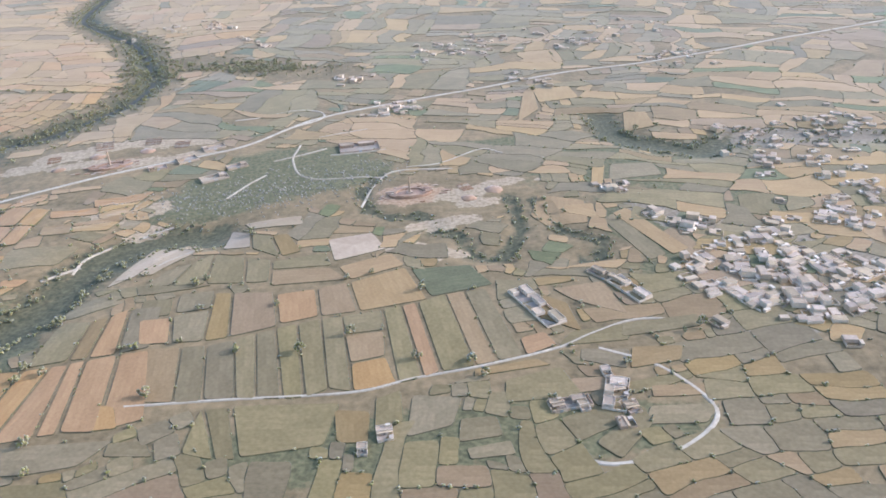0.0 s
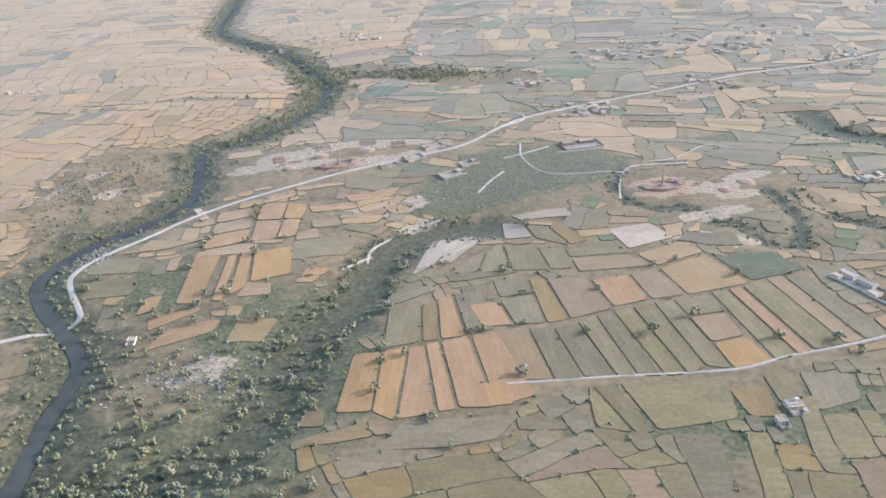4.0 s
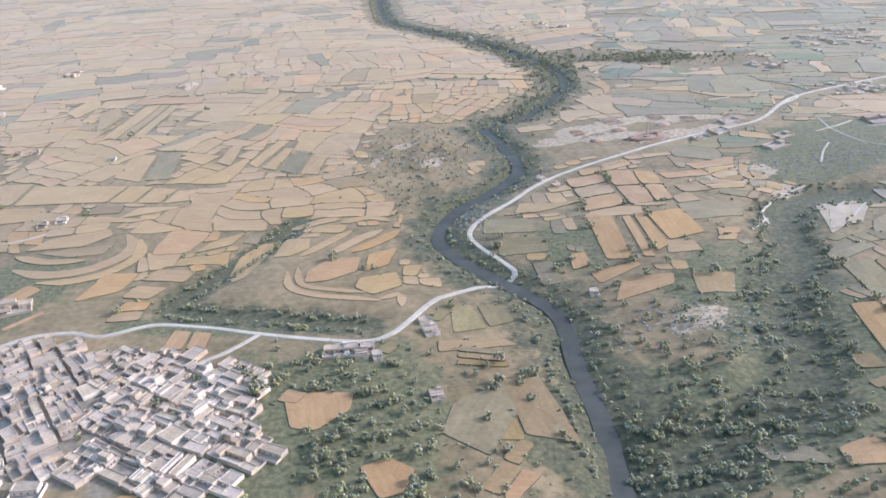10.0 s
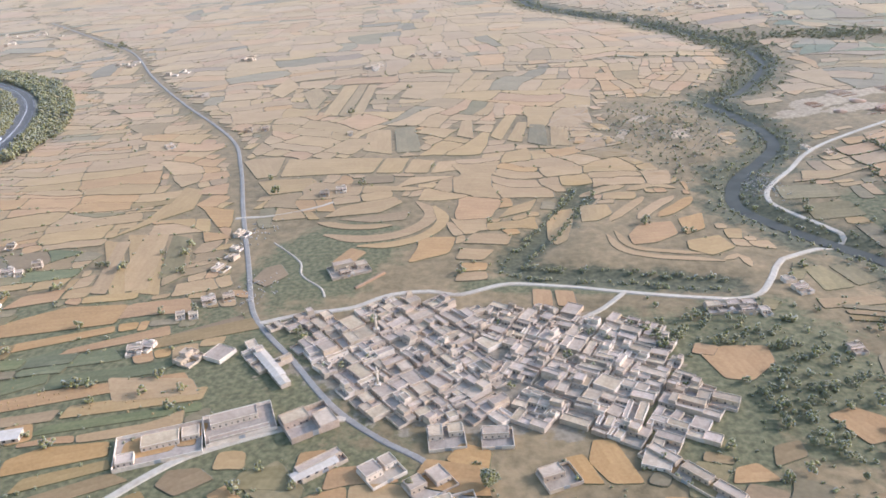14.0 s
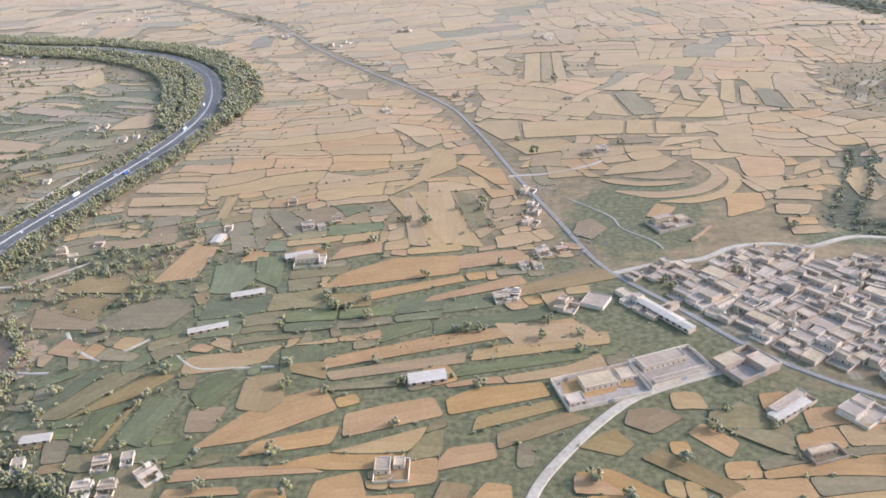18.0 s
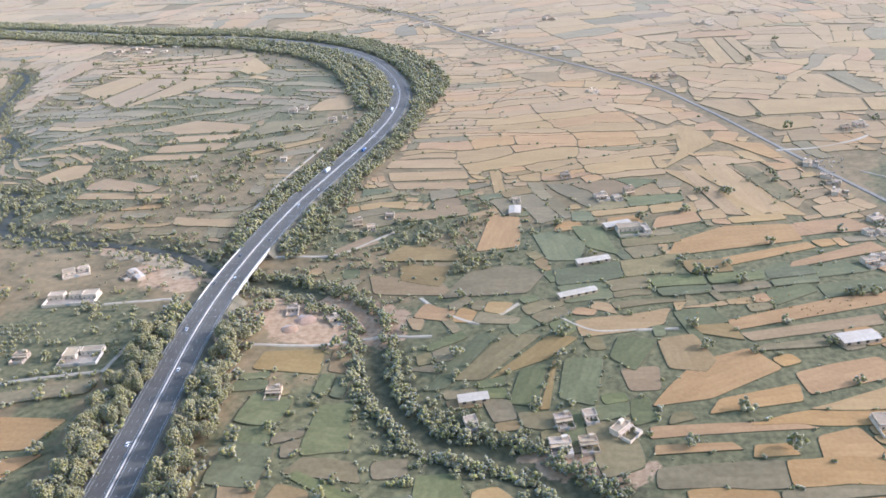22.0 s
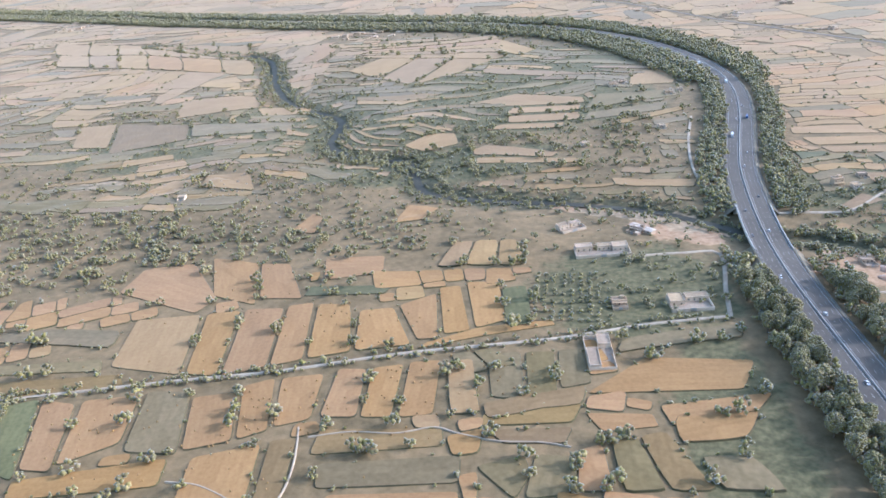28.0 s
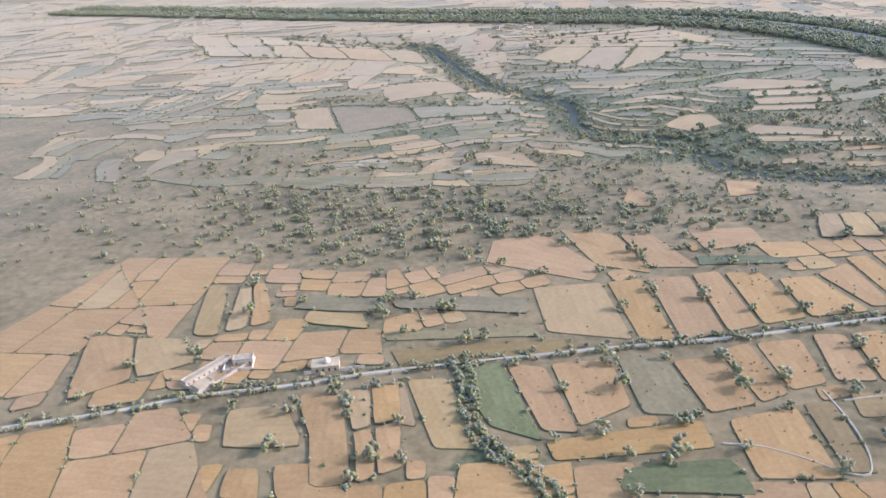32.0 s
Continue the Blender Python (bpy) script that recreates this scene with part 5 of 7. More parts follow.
plot("orange", group, 0.08, (-1583, 228), (-1481, 238), (-1498, 245), (-1582, 240))
plot("orange", group, 0.08, (-1582, 214), (-1530, 218), (-1535, 225), (-1581, 223))
plot("orange", group, 0.08, (-1527, 211), (-1499, 214), (-1504, 225), (-1524, 223))
plot("orange", group, 0.08, (-1489, 207), (-1449, 213), (-1460, 241), (-1487, 231))
plot("orange", group, 0.08, (-1417, 240), (-1375, 254), (-1379, 270), (-1408, 263))
plot("brown", group, 0.08, (-1414, 209), (-1394, 213), (-1389, 231), (-1409, 234))
plot("orange", group, 0.08, (-1392, 215), (-1365, 219), (-1366, 232), (-1382, 234))
plot("brown", group, 0.08, (-1296, 289), (-1278, 279), (-1256, 296), (-1271, 307), (-1292, 304))
plot("brown", group, 0.08, (-1326, 266), (-1300, 258), (-1290, 270), (-1303, 286), (-1319, 274))
plot("orange", group, 0.08, (-1331, 243), (-1279, 215), (-1261, 216), (-1308, 249))
plot("brown", group, 0.08, (-1289, 257), (-1243, 225), (-1231, 235), (-1277, 267))
plot("orange", group, 0.08, (-1258, 281), (-1235, 258), (-1226, 273), (-1246, 292))
plot("brown", group, 0.08, (-1534, 342), (-1504, 333), (-1511, 357), (-1540, 353))
plot("green", group, 0.08, (-1539, 326), (-1537, 343), (-1510, 360), (-1521, 381), (-1551, 373))
plot("brown", group, 0.08, (-1563, 299), (-1538, 295), (-1529, 309), (-1539, 343), (-1567, 336))
plot("brown", group, 0.08, (-1591, 274), (-1570, 275), (-1568, 303), (-1596, 300))
plot("green", group, 0.08, (-1645, 462), (-1616, 461), (-1610, 498), (-1638, 524), (-1660, 519))
plot("green", group, 0.08, (-1610, 487), (-1582, 470), (-1595, 533), (-1624, 535))
plot("orange", group, 0.08, (-1590, 521), (-1554, 534), (-1557, 557), (-1588, 552))
plot("orange", group, 0.08, (-1549, 523), (-1500, 540), (-1504, 566), (-1542, 550))
plot("brown", group, 0.08, (-1844, 482), (-1804, 507), (-1818, 525), (-1849, 492))
plot("brown", group, 0.08, (-1793, 414), (-1720, 404), (-1737, 432), (-1803, 446))
plot("straw", group, 0.08, (-1838, 711), (-1744, 705), (-1758, 738), (-1835, 738))
plot("straw", group, 0.08, (-1824, 667), (-1733, 671), (-1739, 696), (-1832, 696))
plot("straw", group, 0.08, (-1813, 642), (-1730, 639), (-1734, 663), (-1821, 662))
plot("straw", group, 0.08, (-1702, 623), (-1690, 625), (-1699, 694), (-1713, 695))
plot("straw", group, 0.08, (-1519, 680), (-1474, 739), (-1448, 767), (-1457, 830), (-1487, 843), (-1494, 740))
group = tagged(new("farmland"), "terraced strips on the slope inside the motorway bend", "farmland", "fields", "structure")
plot("straw", group, 0.2, (-2493, 1159), (-2422, 1098), (-2377, 1245), (-2437, 1286))
plot("straw", group, 0.2, (-2415, 1092), (-2356, 1039), (-2299, 1251), (-2374, 1272))
plot("straw", group, 0.2, (-2349, 1034), (-2283, 1105), (-2213, 1224), (-2295, 1284))
plot("straw", group, 0.2, (-2291, 1330), (-2184, 1223), (-2162, 1273), (-2254, 1414))
plot("straw", group, 0.2, (-2231, 905), (-2175, 949), (-2075, 914), (-2074, 887), (-2178, 879))
plot("straw", group, 0.2, (-2180, 839), (-2079, 852), (-2079, 878), (-2175, 869))
plot("straw", group, 0.2, (-2174, 796), (-2081, 805), (-2079, 841), (-2176, 827))
plot("straw", group, 0.2, (-2203, 764), (-2103, 770), (-2100, 793), (-2182, 788))
plot("olive", group, 0.2, (-2073, 857), (-1941, 906), (-1941, 938), (-2056, 926))
plot("olive", group, 0.2, (-2076, 802), (-1970, 838), (-1962, 876), (-2068, 839))
plot("straw", group, 0.2, (-2043, 772), (-1944, 833), (-1947, 850), (-2032, 797))
plot("straw", group, 0.2, (-2008, 970), (-1943, 973), (-1930, 1064), (-1978, 1065), (-2003, 1020))
plot("straw", group, 0.2, (-2301, 716), (-2270, 694), (-2229, 714), (-2240, 755), (-2272, 756))
plot("straw", group, 0.2, (-2208, 689), (-2192, 708), (-2104, 673), (-2112, 656), (-2205, 670))
plot("straw", group, 0.2, (-2203, 639), (-2079, 635), (-2076, 649), (-2199, 661))
plot("orange", group, 0.2, (-2126, 604), (-2077, 609), (-2081, 622), (-2116, 616))
plot("straw", group, 0.2, (-2786, 747), (-2728, 742), (-2779, 859), (-2836, 852))
plot("brown", group, 0.2, (-2711, 715), (-2622, 769), (-2651, 842), (-2774, 859))
plot("straw", group, 0.2, (-2690, 876), (-2574, 943), (-2623, 1022), (-2731, 985))
plot("olive", group, 0.2, (-2622, 783), (-2480, 801), (-2491, 849), (-2646, 841))
plot("straw", group, 0.2, (-2512, 578), (-2443, 567), (-2470, 624), (-2523, 619))
plot("straw", group, 0.2, (-2580, 543), (-2533, 559), (-2522, 609), (-2560, 601))
plot("straw", group, 0.2, (-2555, 888), (-2485, 905), (-2500, 958), (-2581, 934))
plot("orange", group, 0.2, (-2259, 467), (-2232, 476), (-2221, 511), (-2255, 518))
plot("orange", group, 0.2, (-2358, 450), (-2332, 442), (-2334, 482), (-2350, 495))
bent_strip("straw", group, 6, (-2398, 794), (-2362, 741), (-2306, 716))
bent_strip("straw", group, 6, (-2400, 766), (-2368, 723), (-2312, 703))
bent_strip("straw", group, 6, (-2390, 806), (-2349, 757), (-2304, 737))

group = tagged(new("farmland"), "orange stubble plots in rows along the lane", "farmland", "fields", "structure")
plot("straw", group, 0.16, (-2415, 213), (-2357, 205), (-2378, 289), (-2430, 280))
plot("orange", group, 0.16, (-2353, 206), (-2329, 204), (-2347, 295), (-2374, 290))
plot("orange", group, 0.16, (-2326, 204), (-2297, 216), (-2312, 299), (-2344, 297))
plot("orange", group, 0.16, (-2295, 217), (-2273, 226), (-2290, 308), (-2310, 302))
plot("orange", group, 0.16, (-2271, 227), (-2241, 237), (-2255, 291), (-2260, 305), (-2286, 305))
plot("orange", group, 0.16, (-2239, 238), (-2199, 247), (-2223, 300), (-2249, 295))
plot("orange", group, 0.16, (-2196, 254), (-2181, 256), (-2193, 324), (-2220, 304))
plot("orange", group, 0.16, (-2178, 262), (-2159, 268), (-2176, 338), (-2193, 334))
plot("orange", group, 0.16, (-2156, 271), (-2133, 284), (-2146, 345), (-2172, 344))
plot("orange", group, 0.16, (-2194, 242), (-2146, 262), (-2098, 278), (-2101, 285), (-2153, 273), (-2189, 250))
plot("green", group, 0.16, (-2442, 106), (-2410, 95), (-2443, 173), (-2473, 160))
plot("orange", group, 0.16, (-2412, 104), (-2391, 104), (-2414, 169), (-2440, 171))
plot("orange", group, 0.16, (-2391, 109), (-2361, 132), (-2373, 181), (-2411, 173))
plot("olive", group, 0.16, (-2355, 124), (-2320, 124), (-2339, 186), (-2370, 185))
plot("orange", group, 0.16, (-2318, 127), (-2290, 138), (-2306, 187), (-2335, 180))
plot("orange", group, 0.16, (-2288, 139), (-2271, 149), (-2285, 204), (-2305, 194))
plot("orange", group, 0.16, (-2269, 152), (-2247, 161), (-2252, 210), (-2281, 204))
plot("orange", group, 0.16, (-2242, 163), (-2218, 164), (-2224, 216), (-2244, 216))
plot("orange", group, 0.16, (-2216, 164), (-2196, 165), (-2199, 223), (-2220, 218))
plot("orange", group, 0.16, (-2192, 165), (-2170, 169), (-2174, 229), (-2196, 226))
plot("olive", group, 0.16, (-2136, 188), (-2115, 186), (-2121, 241), (-2144, 237))
plot("olive", group, 0.16, (-2113, 189), (-2095, 196), (-2098, 242), (-2118, 241))
plot("olive", group, 0.16, (-2093, 199), (-2073, 206), (-2080, 246), (-2096, 244))
plot("brown", group, 0.16, (-2141, 159), (-2085, 165), (-2079, 185), (-2138, 176))
plot("brown", group, 0.16, (-2238, 128), (-2159, 140), (-2162, 156), (-2238, 152))
plot("olive", group, 0.16, (-2226, 101), (-2146, 110), (-2148, 133), (-2231, 121))
plot("orange", group, 0.16, (-2220, 80), (-2143, 85), (-2145, 104), (-2218, 97))
plot("orange", group, 0.16, (-2301, 74), (-2260, 77), (-2270, 137), (-2309, 122))
plot("brown", group, 0.16, (-2257, 82), (-2242, 83), (-2249, 143), (-2266, 140))
plot("orange", group, 0.16, (-2404, 79), (-2318, 97), (-2323, 121), (-2357, 111), (-2410, 95))
plot("olive", group, 0.16, (-2139, 124), (-2115, 99), (-2107, 121), (-2112, 135))
plot("olive", group, 0.16, (-2110, 100), (-2085, 105), (-2081, 135), (-2106, 136))
plot("brown", group, 0.16, (-2125, 144), (-2089, 146), (-2085, 161), (-2135, 156))
plot("brown", group, 0.16, (-2506, 159), (-2390, 190), (-2402, 204), (-2520, 184))
plot("olive", group, 0.16, (-2525, 195), (-2419, 207), (-2426, 222), (-2531, 206))
plot("straw", group, 0.16, (-2471, 84), (-2440, 86), (-2475, 153), (-2501, 149))
plot("straw", group, 0.16, (-2519, 110), (-2484, 102), (-2502, 149), (-2527, 141))
plot("orange", group, 0.16, (-2472, 325), (-2385, 290), (-2376, 314), (-2427, 381), (-2471, 369))
plot("orange", group, 0.16, (-2382, 319), (-2339, 304), (-2364, 379), (-2414, 392))
plot("orange", group, 0.16, (-2339, 314), (-2302, 314), (-2334, 378), (-2362, 379))
plot("orange", group, 0.16, (-2294, 346), (-2245, 360), (-2251, 394), (-2305, 389))
plot("green", group, 0.16, (-2303, 318), (-2236, 323), (-2232, 338), (-2302, 335))
group = tagged(new("farmland"), "small green and brown plots beside the stream", "farmland", "fields", "structure")
plot("green", group, 0.2, (-1731, 278), (-1714, 280), (-1680, 345), (-1698, 346))
plot("olive", group, 0.2, (-1711, 289), (-1689, 288), (-1648, 343), (-1677, 345))
plot("brown", group, 0.2, (-1687, 288), (-1642, 313), (-1621, 339), (-1644, 343))
plot("green", group, 0.2, (-1671, 263), (-1651, 260), (-1644, 306), (-1664, 300))
plot("green", group, 0.2, (-1638, 268), (-1613, 259), (-1605, 313), (-1633, 313))
plot("green", group, 0.2, (-1602, 313), (-1585, 295), (-1565, 334), (-1593, 342))
plot("brown", group, 0.2, (-1650, 257), (-1643, 257), (-1637, 312), (-1641, 310))
plot("olive", group, 0.2, (-1733, 401), (-1661, 405), (-1646, 440), (-1680, 458), (-1715, 444))
plot("brown", group, 0.2, (-1773, 434), (-1736, 420), (-1729, 456), (-1778, 464))
plot("olive", group, 0.2, (-1805, 189), (-1753, 184), (-1761, 204), (-1795, 206))
plot("green", group, 0.2, (-1801, 187), (-1751, 160), (-1750, 172), (-1795, 193))
plot("green", group, 0.2, (-1839, 198), (-1818, 199), (-1822, 236), (-1846, 231))
plot("brown", group, 0.2, (-1832, 155), (-1813, 156), (-1813, 184), (-1841, 182))
plot("brown", group, 0.2, (-1810, 156), (-1779, 153), (-1782, 176), (-1804, 182))
plot("green", group, 0.2, (-1721, 162), (-1690, 169), (-1696, 199), (-1723, 194))
plot("brown", group, 0.2, (-1861, 297), (-1808, 295), (-1813, 330), (-1859, 321))
plot("brown", group, 0.2, (-1804, 300), (-1788, 298), (-1786, 331), (-1807, 331))
plot("orange", group, 0.2, (-1711, 484), (-1670, 493), (-1671, 561), (-1703, 571))
plot("orange", group, 0.2, (-1640, 523), (-1609, 527), (-1615, 549), (-1634, 546))
plot("orange", group, 0.2, (-2077, 194), (-1981, 203), (-1969, 236), (-2038, 237))
plot("orange", group, 0.2, (-2028, 164), (-1977, 182), (-1965, 201), (-2034, 184))
plot("orange", group, 0.2, (-2068, 157), (-2035, 164), (-2038, 176), (-2078, 175))

patchwork("farmland_middle", [(-1430, 900), (-960, 960), (-900, 1420), (-1470, 1400)], 95, 48, "far", 12, "stubble strips in the wide plain", 0.03, tilt=80, swap=0.4, single=300)
patchwork("farmland_terrace", [(-1000, 1130), (-660, 1260), (-560, 1480), (-1040, 1450)], 62, 36, "far", 6, "small upright plots beside the wooded valley", 0.04, tilt=88, swap=0.1, single=300)
patchwork("farmland_plain", [(-1300, 560), (-560, 880), (-380, 3000), (-3000, 3000)], 105, 50, "far", 14, "wide plain of pale stubble fields with dark banks", 0.04, tilt=8, swap=0.35, single=300)
patchwork("farmland_green", [(-1880, 110), (-1600, 110), (-1500, 650), (-1850, 650)], 62, 30, "lush", 8, "green and olive plots with bushy banks", 0.3, 0.8, tilt=20, single=300)
patchwork("farmland_plain_west", [(-1860, 420), (-1290, 540), (-1400, 1500), (-2000, 1560)], 100, 34, "far", 11, "stubble fields between road and motorway", 0.07, tilt=8, swap=0.15, single=300)
patchwork("farmland_south", [(-1620, 100), (-1000, 100), (-1290, 520), (-1780, 420)], 95, 30, "south", 6, "orange and olive strips south of the village", 0.08, tilt=12, swap=0.15, single=300)
patchwork("farmland_river", [(-1000, 250), (-640, 250), (-800, 620), (-960, 480)], 52, 26, "mixed", 6, "small mixed plots beside the river", 0.25, 0.55, tilt=60, single=300)
patchwork("farmland_valley", [(-1050, 1000), (-880, 640), (-500, 600), (-400, 1000)], 64, 30, "far", 9, "terraced stubble plots above the river", 0.1, 0.65, tilt=15, single=300)
patchwork("farmland_east", [(-450, 330), (420, 330), (300, 720), (-480, 720)], 62, 34, "olive", 8, "dry olive plots with winding banks", 0.14, 0.95, tilt=10, single=300)
patchwork("farmland_north", [(-480, 830), (560, 640), (1900, 2700), (-700, 2900)], 110, 44, "north", 15, "pale and olive fields receding into the distance", 0.06, 0.92, tilt=-14, swap=0.3, single=300)
patchwork("farmland_town", [(150, 620), (900, 500), (1500, 1500), (500, 1300)], 80, 36, "north", 10, "fields around the hamlet houses", 0.12, 0.8, tilt=-35, single=300)
patchwork("farmland_lane", [(-2900, -60), (-1940, 40), (-1960, 380), (-2800, 330)], 70, 38, "orange", 4, "orange stubble plots along the lane", 0.12, 0.95, tilt=100, swap=0.2, single=300)
patchwork("farmland_bend", [(-2450, 560), (-1960, 500), (-1920, 1150), (-2600, 1600)], 110, 24, "slope", 12, "terraced strips inside the motorway bend", 0.2, 0.55, tilt=5, swap=0.1, single=300)
patchwork("farmland_hills", [(-3100, 560), (-2450, 480), (-2450, 1000), (-3300, 1100)], 105, 30, "slope", 14, "dry strips on scrubby slopes", 0.2, 0.6, tilt=5, swap=0.15, single=300)
patchwork("farmland_west", [(-4800, 700), (-2500, 950), (-2500, 1600), (-4900, 2900)], 140, 42, "far", 16, "wide pale fields towards the haze", 0.08, 0.85, tilt=5, swap=0.25, single=120)
patchwork("farmland_beyond", [(-4800, 2300), (-2000, 1500), (-1500, 3000), (-4700, 3050)], 150, 60, "far", 16, "pale fields beyond the motorway", 0.05, 0.9, tilt=0, swap=0.3, single=120)

# ---- trees and bushes ----
OCTA_V = np.array([(1, 0, 0), (0, 1, 0), (-1, 0, 0), (0, -1, 0), (0, 0, 1), (0, 0, -1)], float)
OCTA_F = np.array([(0, 1, 4), (1, 2, 4), (2, 3, 4), (3, 0, 4), (1, 0, 5), (2, 1, 5), (3, 2, 5), (0, 3, 5)])


def clumps(rng, centres, size):
    """Ragged leaf clumps round the given centres."""
    vs, fs = [], []
    for k, c in enumerate(centres):
        a, b = rng.uniform(0, 6.28), rng.uniform(-0.8, 0.8)
        ca, sa, cb, sb = math.cos(a), math.sin(a), math.cos(b), math.sin(b)
        rot = np.array([[ca, -sa, 0], [sa, ca, 0], [0, 0, 1]]) @ np.array([[cb, 0, sb], [0, 1, 0], [-sb, 0, cb]])
        v = OCTA_V * rng.uniform(0.75, 1.2, (6, 1)) * size * rng.uniform(0.8, 1.2, 3)
        vs.append(v @ rot.T + c)
        fs.append(OCTA_F + 6 * k)
    return np.vstack(vs), np.vstack(fs)


def crown_points(rng, n, rx, rz, z0):
    p = rng.normal(size=(n, 3))
    p = p / np.linalg.norm(p, axis=1)[:, None] * rng.uniform(0.5, 1.0, (n, 1)) ** 0.5
    lobes = 1 + 0.2 * np.sin(3 * np.arctan2(p[:, 1], p[:, 0]) + rng.uniform(0, 6))
    return np.stack([p[:, 0] * rx * lobes, p[:, 1] * rx * lobes, z0 + p[:, 2] * rz], 1)


def tree(kind, tall, wide, seed, leaf):
    """A tree on its trunk: trunk with limbs, and a crown of leaf clumps."""
    rng = np.random.RandomState(seed)
    s = Shape()
    top = tall * 0.55
    s.lathe(0, 0, [(-0.6, 0.05 * tall * 0.7), (0.2, 0.035 * tall), (top * 0.5, 0.024 * tall), (top, 0.014 * tall)], 7)
    for k in range(5):
        a = 2 * math.pi * k / 5 + rng.uniform(-0.4, 0.4)
        x, y, z = math.cos(a) * wide * 0.3, math.sin(a) * wide * 0.3, top * rng.uniform(0.95, 1.25)
        z0 = top * rng.uniform(0.45, 0.85)
        r = 0.012 * tall
        n = len(s.v)
        s.v += [(r, 0, z0), (-r / 2, r, z0), (-r / 2, -r, z0), (x + r / 2, y, z), (x, y + r / 2, z), (x, y - r / 2, z)]
        s.f += [(n, n + 1, n + 4, n + 3), (n + 1, n + 2, n + 5, n + 4), (n + 2, n, n + 3, n + 5), (n + 3, n + 4, n + 5)]
    ob = s.put(kind, "bark")
    ob.data.name = kind + "_trunk"
    n = 300
    v, f = clumps(rng, crown_points(rng, n, wide / 2, tall * 0.37, tall * 0.62), wide * 0.088)
    under(new("crown", mesh_of("crown", v, f, leaf, True)), ob)
    return ob


FOREST = [tree("tree", 9.5, 6.5, 1, "leaf"), tree("tree", 11.5, 6.5, 2, "leaf_olive"), tree("tree", 8.0, 7.0, 3, "leaf"), tree("tree", 7.0, 5.5, 4, "leaf_olive"), tree("tree", 5.0, 4.2, 5, "leaf"), tree("tree", 10.5, 5.5, 6, "leaf")]
TREE_LABELS = [s + " beside dry fields" for s in ["dusty green broad-crowned tree", "tall olive-green roadside tree", "spreading dark green tree", "small olive-green tree", "low bushy tree on a field bank", "slender dark green tree"]]
for ob, text in zip(FOREST, TREE_LABELS):
    tagged(ob, text, "tree", "trees")
used = set()
tree_count = 0


def plant(x, y, k, scale=1.0, z=None):
    global tree_count
    zz = (hz(x, y) if z is None else z) - 0.1
    m = pose(x, y, zz, 0, 0, random.uniform(0, 360)) @ Matrix.Scale(scale * random.uniform(0.8, 1.2), 4)
    tree_count += 1
    if k not in used:
        used.add(k)
        FOREST[k].matrix_world = m
        return FOREST[k]
    c = FOREST[k].copy()
    scene.collection.objects.link(c)
    c.matrix_world = m
    for ch in FOREST[k].children:
        d = ch.copy()
        scene.collection.objects.link(d)
        d.parent = c
    return c


# rows of roadside trees on both sides of the motorway: the near ones stand singly
belt = []
s = s_at(-150)
while s < mat_s[-1] - 60:
    x0, y0, _ = along(s, 0)
    for side in (-1, 1):
        for row in ((19, 25, 31, 38) if side < 0 else (27, 33, 39, 46)) + tuple(r for r in (54, 62, 70, 80) if y0 > 780 + 3.6 * r):
            if random.random() < 0.85:
                x, y, _ = along(s + random.uniform(-3, 3), side * (row + random.uniform(-3, 3)))
                if 386 < y < 492 and row < 34:
                    continue
                if 400 < y < 478:
                    continue
                belt.append((x, y))
    s += 7.0
far_trees = []
for x, y in belt:
    if 30 < y < 640 and tree_count < 190 and random.random() < 0.62:
        plant(x, y, random.choice((0, 1, 1, 3, 3, 5)), 1.5)
    else:
        far_trees.append((x, y, random.uniform(2.6, 4.2) * (1.25 if y > 960 else 1.0)))

# woods: the nearest trees singly
for n, region in enumerate(WOODS):
    p = np.array(region, float)
    lo, hi = p.min(0), p.max(0)
    want = int((hi[0] - lo[0]) * (hi[1] - lo[1]) / (150 if n in (0, 4) else 420 if n == 2 else 560 if n == 1 else 230))
    for i in range(want):
        x, y = random.uniform(lo[0], hi[0]), random.uniform(lo[1], hi[1])
        if taken_at(x, y) != 4:
            continue
        if n in (0, 2, 4, 5) and random.random() < 0.12 and tree_count < 250:
            plant(x, y, random.choice((0, 2, 3, 4)), 0.75)
        else:
            far_trees.append((x, y, random.choice((random.uniform(0.9, 1.8), random.uniform(2.2, 4.0)))))

# lines of trees along the stream, the river and the lanes
for line, reach, every, size in ((STREAM, 11, 5.0, 1.8), (STREAM, 22, 4.0, 1.9), ([q for q in STREAM if -1930 < q[0] < -1550], 15, 2.4, 2.6), (DITCH, 5, 1.6, 1.7), (DITCH, 2, 4, 1.2), (RIVER, 30, 7.0, 2.0), (RIVER, 15, 8.0, 1.6), (GULLY, 30, 3.0, 1.8), (NORTH_GULLY, 9, 6, 1.5), (HOOK_DITCH, 8, 4, 1.5), (LOOP_GULLY, 14, 3, 1.7), (TOWN_GULLY, 26, 4, 1.9), (LANE, 4.5, 5, 1.7)):
    r, d, _ = spline(line, every)
    for (x, y), (dx, dy) in zip(r, d):
        for side in (-1, 1):
            if random.random() < 0.7:
                o = side * reach * random.uniform(0.55, 1.15)
                far_trees.append((x + dy * o, y - dx * o, size * random.uniform(0.5, 1.4)))

# bushes on the field banks: those beside the flight line nearest the ground stand singly
for x, y, size in hedges:
    if taken_at(x, y) in (2, 3) or (y > 1300 and size < 0.95):
        continue
    if tree_count < 250 and y < 340 and size > 1.9:
        plant(x, y, random.choice((4, 2, 3, 2)), 0.42 * size)
    else:
        far_trees.append((x, y, size * 1.25))

